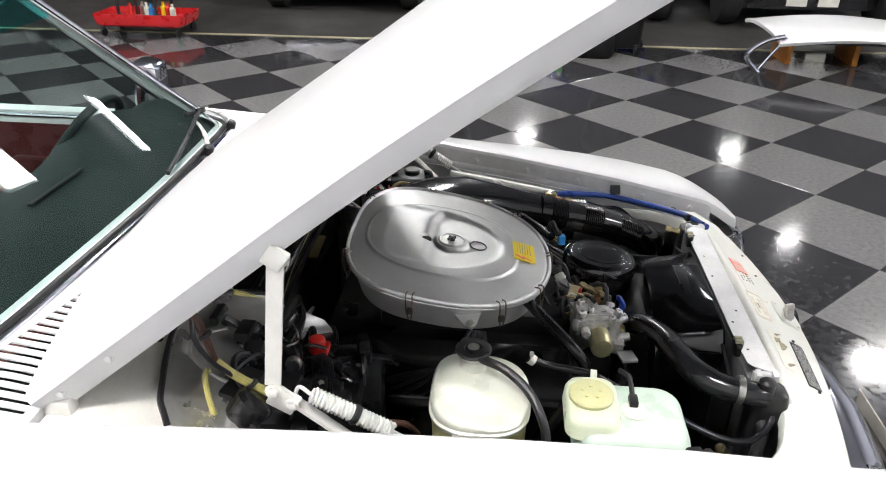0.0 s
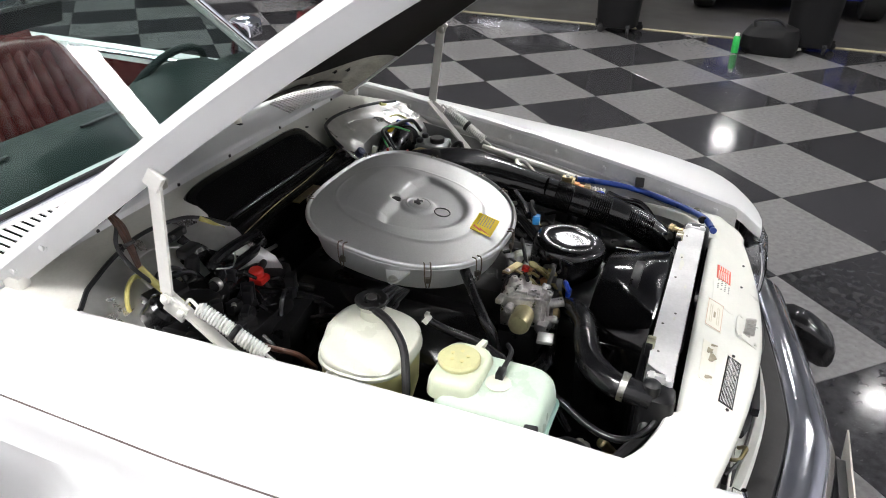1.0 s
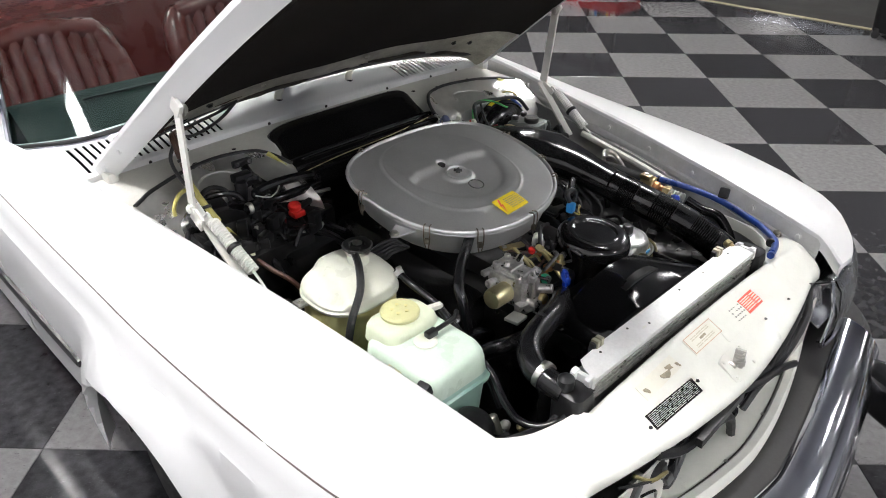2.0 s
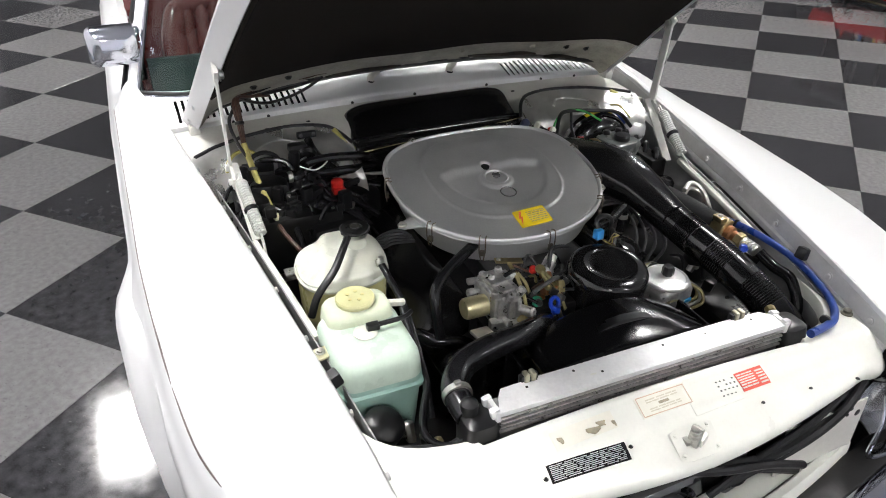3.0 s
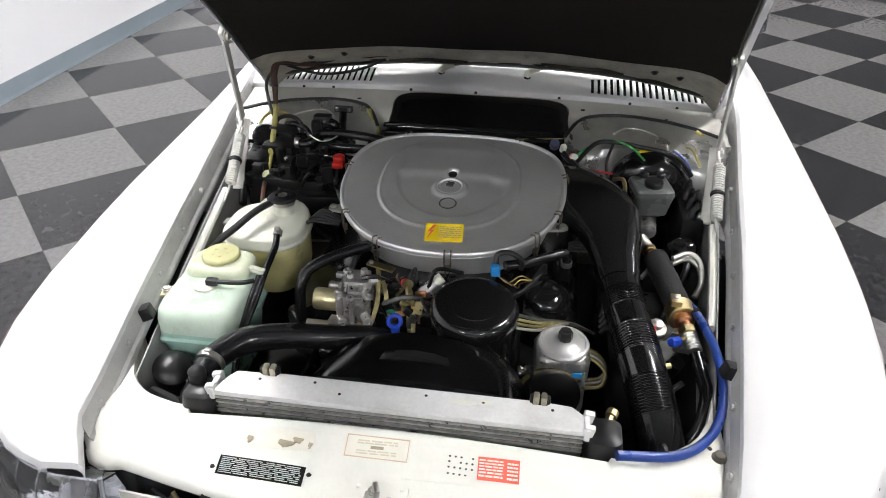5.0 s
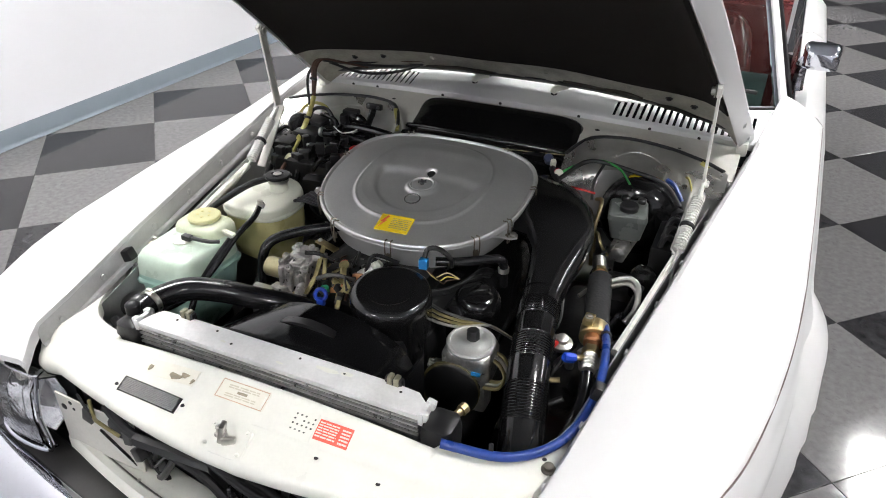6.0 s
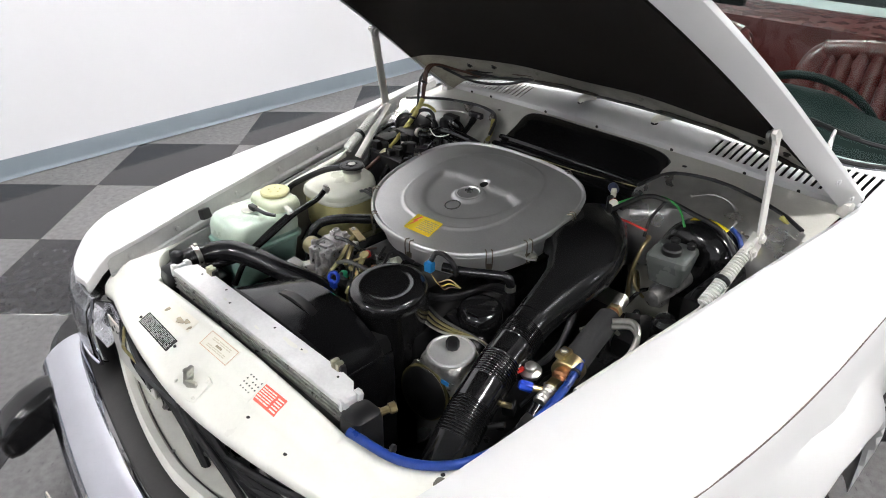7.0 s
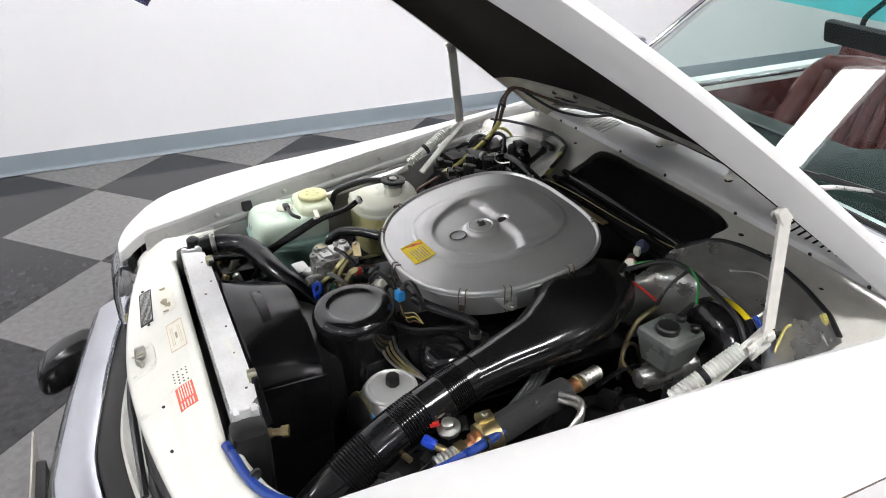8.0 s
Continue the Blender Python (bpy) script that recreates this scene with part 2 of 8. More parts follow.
def box(bm, centre, size, bevel=0.0, rot=(0, 0, 0), seg=2):
    m = pose(*centre, *rot)
    tmp = bmesh.new()
    bmesh.ops.create_cube(tmp, size=1.0)
    bmesh.ops.scale(tmp, vec=size, verts=tmp.verts)
    if bevel:
        bmesh.ops.bevel(tmp, geom=tmp.edges[:], offset=bevel, segments=seg, affect="EDGES", profile=0.6)
    bmesh.ops.transform(tmp, matrix=m, verts=tmp.verts)
    table = {v: bm.verts.new(v.co) for v in tmp.verts}
    for f in tmp.faces:
        bm.faces.new([table[v] for v in f.verts])
    tmp.free()
    return bm


def sheet(bm, grid, thick):
    """A curved panel from rows of points, thickened along its normals (towards the back of its winding)."""
    g = [[Vector(p) for p in row] for row in grid]
    nr, nc = len(g), len(g[0])

    def normal(i, j):
        a = g[min(i + 1, nr - 1)][j] - g[max(i - 1, 0)][j]
        b = g[i][min(j + 1, nc - 1)] - g[i][max(j - 1, 0)]
        c = a.cross(b)
        return c.normalized() if c.length > 1e-9 else Vector((0, 0, 1))
    top = [[bm.verts.new(g[i][j]) for j in range(nc)] for i in range(nr)]
    low = [[bm.verts.new(g[i][j] - normal(i, j) * thick) for j in range(nc)] for i in range(nr)]
    for i in range(nr - 1):
        for j in range(nc - 1):
            bm.faces.new((top[i][j], top[i + 1][j], top[i + 1][j + 1], top[i][j + 1]))
            bm.faces.new((low[i][j], low[i][j + 1], low[i + 1][j + 1], low[i + 1][j]))
    rim = [(0, j) for j in range(nc)] + [(i, nc - 1) for i in range(1, nr)] + [(nr - 1, j) for j in range(nc - 2, -1, -1)] + [(i, 0) for i in range(nr - 2, 0, -1)]
    for (a, b), (c, d) in zip(rim, rim[1:] + rim[:1]):
        bm.faces.new((top[a][b], top[c][d], low[c][d], low[a][b]))
    return bm


def prism(bm, outline, z0, z1, bevel=0.0):
    """A plate with the given outline in plan."""
    n = len(outline)
    rings = [[(x, y, z0) for x, y in outline]]
    if bevel:
        cx, cy = sum(p[0] for p in outline) / n, sum(p[1] for p in outline) / n
        size = max(max(abs(p[0] - cx), abs(p[1] - cy)) for p in outline)
        k = 1 - bevel / size
        rings += [[(x, y, z1 - bevel) for x, y in outline], [(cx + (x - cx) * (1 - 0.3 * (1 - k)), cy + (y - cy) * (1 - 0.3 * (1 - k)), z1 - bevel * 0.3) for x, y in outline],
                  [(cx + (x - cx) * k, cy + (y - cy) * k, z1) for x, y in outline]]
    else:
        rings.append([(x, y, z1) for x, y in outline])
    loft(bm, rings)
    return bm


def rounded(cx, cy, w, h, r, n=5, rot=0.0):
    """A rectangle with round corners, as an outline."""
    pts = []
    for sx, sy, a0 in ((1, 1, 0), (-1, 1, 90), (-1, -1, 180), (1, -1, 270)):
        for k in range(n + 1):
            a = radians(a0 + 90 * k / n)
            pts.append((sx * (w / 2 - r) + r * math.cos(a), sy * (h / 2 - r) + r * math.sin(a)))
    c, s = math.cos(radians(rot)), math.sin(radians(rot))
    return [(cx + x * c - y * s, cy + x * s + y * c) for x, y in pts]


BASES = {}


def thing(name, label, category, base=(0, 0, 0), group="", kind=""):
    ob = new(name)
    ob.location = base
    ob.empty_display_size = 0.1
    BASES[ob.name] = Vector(base)
    return tagged(ob, label, category, group, kind)


def finish(bm, name, material, angle=35):
    bmesh.ops.recalc_face_normals(bm, faces=bm.faces)
    me = bpy.data.meshes.new(name)
    bm.to_mesh(me)
    bm.free()
    me.materials.append(material)
    me.polygons.foreach_set("use_smooth", [True] * len(me.polygons))
    me.set_sharp_from_angle(angle=radians(angle))
    return me


def part(name, bm, material, parent=None, label="", angle=35):
    """One mesh object out of a bmesh in world places, under a thing or a part."""
    ob = new(name, finish(bm, name, material, angle))
    if parent is not None:
        ob.parent = parent
        if parent.name in BASES:
            ob.location = -BASES[parent.name]
    if label:
        tagged(ob, label)
    return ob


def solo(name, bm, material, label, category, group="", kind="", angle=35):
    """A thing that is one mesh."""
    return tagged(part(name, bm, material, None, "", angle), label, category, group, kind)


def B():
    return bmesh.new()


def bolt(parent, at, r=0.007, direction=(0, 0, 1), material=None, name="bolt"):
    bm = B()
    lathe(bm, [(r * 1.5, 0), (r * 1.5, r * 0.25), (r, r * 0.3), (r, r * 0.9), (r * 0.7, r * 1.05)], at, direction, 10)
    return part(name, bm, material or STEEL, parent)


def flecks(m, colour, scale, level):
    """Pale chips scattered in the tile, as pressed vinyl has them."""
    nt = m.node_tree
    link = nt.links.new
    b = nt.nodes["Principled BSDF"]
    old = b.inputs["Base Color"].links[0].from_socket
    tc = nt.nodes.new("ShaderNodeTexCoord")
    mp = nt.nodes.new("ShaderNodeMapping")
    mp.inputs["Scale"].default_value = (1.0, 2.4, 1.0)
    mp.inputs["Rotation"].default_value = (0, 0, 0.7)
    n = nt.nodes.new("ShaderNodeTexNoise")
    n.inputs["Scale"].default_value, n.inputs["Detail"].default_value = scale, 2
    n.inputs["Distortion"].default_value = 1.2
    r = nt.nodes.new("ShaderNodeMapRange")
    r.inputs["From Min"].default_value, r.inputs["From Max"].default_value = level, level + 0.06
    mx = nt.nodes.new("ShaderNodeMix")
    mx.data_type = "RGBA"
    link(tc.outputs["Object"], mp.inputs["Vector"])
    link(mp.outputs[0], n.inputs["Vector"])
    link(n.outputs["Fac"], r.inputs["Value"])
    link(r.outputs[0], mx.inputs["Factor"])
    link(old, mx.inputs["A"])
    mx.inputs["B"].default_value = (*colour, 1)
    link(mx.outputs["Result"], b.inputs["Base Color"])


flecks(DARKTILE, (0.060, 0.059, 0.062), 46.0, 0.69)
flecks(LIGHTTILE, (0.085, 0.083, 0.085), 48.0, 0.66)


# ---- the hall ----
WALL_X = -3.154
bm = B()
box(bm, (10.93, 2.5, -0.1), (28.5, 24, 0.19))
floor = tagged(part("floor", bm, GROUT), "checkered grey and charcoal vinyl tile floor, polished", "floor", kind="structure")
bm = B()
box(bm, (15.8, 2.5, 0.0), (19.4, 24, 0.016), 0.003)
tagged(part("floor_concrete", bm, CONCRETE), "smooth grey sealed concrete floor beyond the tiles", "floor", kind="structure")
bm = B()
box(bm, (6.1, 2.5, 0.003), (0.03, 24, 0.012))
tagged(part("trim_floor_edge", bm, mat("yellowed_edge_strip", (0.34, 0.31, 0.20), 0.5)), "worn yellow edge strip between tiles and concrete", "trim", kind="structure")
bm = B()
box(bm, (WALL_X - 0.1, 2.5, 2.45), (0.2, 24, 5.1))
tagged(part("wall_west", bm, WALLPAINT), "plain smooth white painted wall", "wall", kind="structure")
bm = B()
sheet(bm, [[(WALL_X + dx, y, z) for y in (-9.4, 14.4)] for dx, z in ((0.016, 0.001), (0.008, 0.012), (0.005, 0.03), (0.005, 0.108), (0.002, 0.115))], 0.006)
tagged(part("baseboard", bm, BASEGREY), "blue-grey rubber cove base along the white wall", "baseboard", kind="structure")
# Unseen walls and ceiling; tones chosen for what chrome and gloss reflect.
for n, c, s, m in (("wall_south", (10.9, -9.5, 2.45), (28.5, 0.2, 5.1), MIDWALL), ("wall_north", (10.9, 14.5, 2.45), (28.5, 0.2, 5.1), DARKWALL), ("wall_east", (25.1, 2.5, 2.45), (0.2, 24, 5.1), DARKWALL)):
    bm = B()
    box(bm, c, s)
    tagged(part(n, bm, m), "plain painted hall wall out of view, toned for reflections", "wall", kind="structure")
bm = B()
box(bm, (10.9, 2.5, 5.05), (28.6, 24.2, 0.1))
tagged(part("ceiling", bm, CEILM), "plain grey hall ceiling out of view, toned for reflections", "ceiling", kind="structure")

# ceiling lamps, hung in rows
lamp = thing("ceiling_light", "lit white rectangular ceiling light panel hanging in a row", "ceiling light", (0, 0, LAMP_Z), "ceiling lights in rows")
bm = B()
box(bm, (0, 0, LAMP_Z + 0.05), (0.56, 1.26, 0.09), 0.01)
part("housing", bm, LAMPBODY, lamp)
bm = B()
box(bm, (0, 0, LAMP_Z - 0.002), (0.50, 1.18, 0.012))
part("diffuser", bm, LAMPM, lamp, "glowing white diffuser")
for i, s in enumerate((-0.45, 0.45)):
    bm = B()
    tube(bm, [(0, s, LAMP_Z + 0.09), (0, s, 5.0)], 0.006, 6)
    part("suspension_rod", bm, STEEL, lamp)
for n, (x, y, k) in enumerate(LAMP_PLACES):
    if n == 0:
        lamp.location = (x, y, LAMP_Z)
    else:
        copy_thing(lamp, Matrix.Translation((x, y, LAMP_Z)) @ Matrix.Diagonal((k, k, 1, 1)))


# ---- the car: white roadster with its hood up ----
def table(y, pairs):
    ys, vs = zip(*pairs)
    return float(np.interp(y, ys, vs))


def xin(y):
    """Half width of the hood opening."""
    return table(y, ((-0.868, 0.508), (-0.8, 0.550), (-0.5, 0.594), (-0.2, 0.638), (0.1, 0.680), (0.4, 0.726), (0.55, 0.745), (0.95, 0.80)))


def off(y):
    """The opening lies a little to one side of the middle."""
    return table(y, ((-0.87, 0.005), (-0.7, 0.014), (-0.2, 0.018), (0.5, 0.015), (0.9, 0.0)))


def zin(y):
    return table(y, ((-0.868, 0.708), (-0.8, 0.741), (-0.5, 0.788), (-0.2, 0.823), (0.1, 0.852), (0.4, 0.879), (0.55, 0.889), (0.95, 0.900)))


def xout(y):
    """Half width at the crease of the fender."""
    return table(y, ((-0.872, 0.545), (-0.862, 0.60), (-0.845, 0.645), (-0.815, 0.69), (-0.775, 0.735), (-0.72, 0.772), (-0.6, 0.817), (-0.44, 0.847), (-0.2, 0.870), (0.0, 0.880), (0.4, 0.886), (0.95, 0.890), (2.6, 0.88)))


def zout(y):
    return table(y, ((-0.872, 0.700), (-0.8, 0.722), (-0.72, 0.742), (-0.44, 0.762), (-0.11, 0.776), (0.33, 0.795), (0.95, 0.824), (2.6, 0.84)))


def mid(y):
    """The middle line between the outer sides of the body."""
    return table(y, ((-0.87, 0.006), (-0.7, 0.014), (-0.3, 0.030), (0.3, 0.033), (2.6, 0.033)))


WHEEL_Y, WHEEL_Z, ARCH = 0.0, 0.315, 0.305


def bottom(y):
    if y < -0.78:
        return zout(y) - 0.014
    if y < -0.70:
        return 0.52
    d = abs(y - WHEEL_Y)
    if d < ARCH:
        return WHEEL_Z + math.sqrt(ARCH * ARCH - d * d)
    return 0.24


def side_points(y):
    """The section of the fender from the crease down its side."""
    xc, zc, zb = xout(y), zout(y), bottom(y)
    pts = []
    for dx, z in ((0.004, zc - 0.003), (0.012, zc - 0.014), (0.022, zc - 0.05), (0.030, zc - 0.088), (0.034, zc - 0.094), (0.037, zc - 0.13), (0.038, zc - 0.16), (0.036, zc - 0.20), (0.033, zc - 0.25), (0.028, zc - 0.31), (0.020, zc - 0.38), (0.010, zc - 0.45), (0.0, 0.24)):
        z2 = max(z, zb)
        k = 1.0 if z > zb else 0.0
        gap = (math.hypot(y - WHEEL_Y, z2 - WHEEL_Z) - ARCH) / 0.085
        flare = 0.050 * max(0.0, 1 - max(0.0, gap) ** 1.5) if y > -0.78 else 0.0
        pts.append((xc + min(dx, 0.012 if y < -0.78 else 1) + flare, z2))
    return pts


def fender(s):
    bm = B()
    ys = [-0.866, -0.855, -0.84, -0.82, -0.79, -0.775, -0.74, -0.70, -0.65, -0.58, -0.5, -0.42, -0.39, -0.365, -0.34, -0.325, -0.31, -0.304, -0.29, -0.26, -0.22, -0.17, -0.11, -0.05, 0.0, 0.05, 0.11, 0.17, 0.22, 0.26, 0.29, 0.304, 0.31, 0.325, 0.34, 0.36, 0.38, 0.40, 0.45, 0.55, 0.65, 0.75, 0.85, 0.925]
    rows = []
    for y in ys:
        xi, zi, xc, zc = xin(y), zin(y), xout(y), zout(y)
        if y < -0.868:
            xi, zi = 0.52, zc + 0.004
        row = [(xi, zi - 0.030), (xi, zi - 0.010), (xi + 0.003, zi - 0.003), (xi + 0.010, zi)]
        for t in (0.2, 0.4, 0.6, 0.8, 0.93):
            row.append((xi + 0.01 + (xc - xi - 0.01) * t, zi + (zc - zi) * t + 0.010 * min(1.0, max(0.0, (y + 0.866) / 0.16)) * math.sin(math.pi * t)))
        row.append((xc, zc))
        row += side_points(y)
        o = off(y)
        fade = [1, 1, 1, 1, 0.8, 0.6, 0.4, 0.2, 0.07, 0] + [0] * 20
        rows.append([(s * x + o * k + mid(y) * (1 - k), y, z) for (x, z), k in zip(row, fade)])
    rows.insert(0, [(x, y - 0.0015, z - 0.012) for x, y, z in rows[0]])
    if s < 0:
        rows = [r[::-1] for r in rows]
    sheet(bm, rows, 0.003)
    return bm


car = thing("roadster", "white classic open roadster with its hood propped up and burgundy seats", "car", (0, 0.8, 0))
for s in (-1, 1):
    f = part("front_fender", fender(s), WHITE, car, "glossy white front fender with a shoulder crease", angle=28)
    bm = B()
    rows = []
    for y in np.linspace(-0.80, 0.52, 34):
        y = float(y)
        rows.append([(s * x + off(y), y, z) for x, z in ((xin(y) - 0.003, zin(y) - 0.010), (xin(y) - 0.006, zin(y) - 0.015), (xin(y) - 0.012, zin(y) - 0.046), (xin(y) - 0.018, zin(y) - 0.050), (xin(y) - 0.020, zin(y) - 0.055), (xin(y) - 0.020, zin(y) - 0.064))])
    sheet(bm, rows if s > 0 else [r[::-1] for r in rows], 0.002)
    gut = part("gutter_rail", bm, GUTTER, f, "white folded gutter rail with bolts, greyed for shade")
    for y in (-0.74, -0.60, -0.40, -0.24, -0.08, 0.10, 0.30):
        bolt(gut, (s * (xin(y) - 0.0095) + off(y), y, zin(y) - 0.031), 0.0068, (-s * 0.97, 0, 0.22), GUTTER)
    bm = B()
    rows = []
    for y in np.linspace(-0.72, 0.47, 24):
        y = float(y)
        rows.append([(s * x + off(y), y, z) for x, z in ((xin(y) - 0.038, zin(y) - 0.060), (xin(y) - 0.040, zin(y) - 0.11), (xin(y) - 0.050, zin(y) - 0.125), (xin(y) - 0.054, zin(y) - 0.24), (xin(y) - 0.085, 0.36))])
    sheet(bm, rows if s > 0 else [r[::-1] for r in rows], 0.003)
    part("inner_wing", bm, WINGGREY, car, "dirty white inner wing panel of the engine bay, darkened for shade")
    # thin raised stiffener along the inner wing
    bm = B()
    tube(bm, [(s * (xin(y) - 0.046) + off(y), y, zin(y) - 0.075) for y in (-0.36, -0.2, 0.0)], 0.010, 8)
    part("wing_stiffener", bm, PANELWHITE, f, "white tubular stiffener on the inner wing")
    # black rubber stop clip on the gutter
    bm = B()
    box(bm, (s * (xin(-0.515) - 0.016) + off(-0.515), -0.515, zin(-0.515) - 0.032), (0.03, 0.026, 0.03), 0.005, (0, s * 20, 10))
    part("stop_clip", bm, RUBBER, f, "black rubber stop clip")
    # pinstripe groove line along the crease
    bm = B()
    tube(bm, [(s * (xout(y) + 0.0105) + mid(y), y, zout(y) - 0.0085) for y in (-0.74, -0.6, -0.4, -0.2, 0.0, 0.2, 0.4, 0.6, 0.8, 0.92)], 0.0019, 6)
    part("crease_stripe", bm, mat("thin_brown_grey_stripe", (0.12, 0.09, 0.085), 0.5), f, "thin dark pinstripe along the crease")
    # rubber side moulding
    bm = B()
    rings = []
    for y, w in ((0.41, 0.012), (0.42, 0.018), (0.45, 0.024), (0.9, 0.026), (1.9, 0.026)):
        x, c = xout(y) + 0.022, mid(y)
        rings.append([(s * (x - 0.01) + c, y, 0.455 - w), (s * (x + 0.014) + c, y, 0.455 - w * 0.7), (s * (x + 0.018) + c, y, 0.455), (s * (x + 0.014) + c, y, 0.455 + w * 0.7), (s * (x - 0.01) + c, y, 0.455 + w)])
    loft(bm, rings)
    part("side_moulding", bm, BLACKSATIN, car, "dark grey rubber moulding along the lower side")

# doors and rear quarters
for s in (-1, 1):
    for name, y0, y1, lab in (("door", 0.932, 1.98, "white car door with burgundy inner trim"), ("rear_quarter", 1.986, 2.75, "white rear quarter panel")):
        bm = B()
        rows = []
        for y in np.linspace(y0, y1, 10):
            y = float(y)
            xc, zc = xout(y), zout(y)
            row = [(xc - 0.085, zc - 0.02), (xc - 0.078, zc + 0.022), (xc - 0.05, zc + 0.03), (xc - 0.01, zc + 0.012), (xc, zc)] + side_points(y)
            rows.append([(s * x + mid(y), y, z) for x, z in row])
        sheet(bm, rows if s > 0 else [r[::-1] for r in rows], 0.004)
        d = part(name, bm, WHITE, car, lab)
        bm = B()
        sheet(bm, [[(s * x, float(y), z) for x, z in ((xout(y) - 0.088 + s * 0.033, zout(y) - 0.02), (xout(y) - 0.10 + s * 0.033, zout(y) - 0.10), (xout(y) - 0.075 + s * 0.033, zout(y) - 0.2), (xout(y) - 0.10 + s * 0.033, 0.30))][::s] for y in np.linspace(y0, y1, 6)], 0.006)
        trim = part("inner_trim", bm, LEATHER, d, "burgundy leather inner trim")
        bm = B()
        tube(bm, [(s * (xout(y) - 0.084) + 0.033, y, zout(y) + 0.008) for y in (y0 + 0.02, (y0 + y1) / 2, y1 - 0.02)], 0.008, 8)
        part("chrome_sill_strip", bm, CHROME, d)
        if name == "door":
            bm = B()
            box(bm, (s * (xout(1.4) - 0.125) + 0.033, 1.5, zout(1.4) - 0.16), (0.05, 0.5, 0.05), 0.015)
            part("armrest", bm, LEATHER, d)

# hood, hinged at its rear edge and open
HINGE, LIFT = Vector((0.030, 0.572, 0.897)), radians(37.4)


def on_hood(x, d, h):
    """A place on the hood: across, metres forward of its rear edge, and above the plane of its side edges."""
    e = max(0.0, d - 0.47)
    h -= 0.085 * e * e if e < 0.65 else 0.0359 + 0.11 * (e - 0.65)
    return Vector((x + HINGE.x - 0.012 * d, HINGE.y - d * math.cos(LIFT) + h * math.sin(LIFT), HINGE.z + d * math.sin(LIFT) + h * math.cos(LIFT)))


def hood_half(d):
    return 0.712 - 0.118 * d


def crown(d, t):
    """Height of the arched skin; t runs from -1 to 1 across."""
    return (0.070 - 0.042 * min(d, 0.55)) * (1 - abs(t) ** 2.7)


HOOD_LEN = 1.45
bm = B()
rows = []
for d in np.linspace(0, HOOD_LEN, 28):
    d = float(d)
    w = hood_half(d)
    if d > HOOD_LEN - 0.08:
        w -= 0.10 * ((d - HOOD_LEN + 0.08) / 0.08) ** 2
    fold = [(0.029, -0.060), (0.024, -0.056), (0.007, -0.031), (0.000, -0.019), (0.001, -0.013), (0.005, -0.008), (0.014, -0.004)]
    row = [on_hood(-w + x, d, h) for x, h in fold]
    for t in np.linspace(-1, 1, 27)[1:-1]:
        t = float(t)
        row.append(on_hood((w - 0.014) * t, d, crown(d, t) - 0.004))
    row += [on_hood(w - x, d, h) for x, h in reversed(fold)]
    rows.append(row)
sheet(bm, [r[::-1] for r in rows], 0.004)
hood = part("hood", bm, WHITE, car, "glossy white hood propped open")
# raised bead along each folded side
for s in (-1, 1):
    bm = B()
    tube(bm, [on_hood(s * (hood_half(d) - 0.0205), d, -0.052) for d in (0.03, 0.3, 0.5, 0.7, 0.9, 1.1, 1.27)], 0.0032, 6)
    part("side_bead", bm, WHITE, hood, "raised bead along the folded side of the hood")
bm = B()
rows = []
for d in np.linspace(0.006, HOOD_LEN - 0.05, 20):
    d = float(d)
    w = hood_half(d) - 0.030
    dip = 0.012 * math.exp(-((d - 0.11) / 0.05) ** 2)
    rows.append([on_hood(w * float(t), d, crown(d, float(t)) - 0.012 - 0.006 * abs(float(t)) ** 3 - 0.034 * abs(float(t)) ** 30 - dip * (1 - abs(float(t)) ** 6)) for t in np.linspace(-1, 1, 41)])
sheet(bm, rows, 0.004)
part("inner_panel", bm, HOODIN, hood, "mottled olive-beige inner sheet of the hood")
bm = B()
rows = []
for d in np.linspace(0.205, HOOD_LEN - 0.07, 26):
    d = float(d)
    w = hood_half(d) - 0.035
    row = []
    for t in np.linspace(-1, 1, 41):
        t = float(t)
        e = d + 0.060 * max(0.0, (0.40 - d) / 0.175) * (abs(t) ** 5 + 0.12 * math.sin(5 * t) ** 2)
        row.append(on_hood(w * t, e, crown(e, t) - 0.024 - 0.030 * abs(t) ** 16 + 0.002 * math.sin(9 * t) * math.sin(8 * e)))
    rows.append(row)
sheet(bm, rows, 0.010)
part("insulation_pad", bm, PAD, hood, "dark brown-black fibre insulation pad under the hood")


def under_hood(x, d, h):
    t = x / (hood_half(d) - 0.030)
    return on_hood(x, d, crown(d, t) - 0.012 - 0.006 * abs(t) ** 3 + h)


# worn rubber seal and stiffening beads along the rear underside
rng = random.Random(12)
bm = B()
rows = []
for x in np.linspace(-0.66, 0.66, 60):
    x = float(x)
    ragged = 0.026 + 0.014 * rng.random() + (0.012 if abs(x) < 0.45 else 0)
    rows.append([under_hood(x, 0.002, -0.001), under_hood(x, 0.004, -0.005), under_hood(x, 0.016, -0.008), under_hood(x, 0.018 + ragged * 0.6, -0.012), under_hood(x, 0.018 + ragged, -0.007)])
sheet(bm, rows, 0.003)
part("rear_seal", bm, RUBBER, hood, "worn ragged black rubber seal")
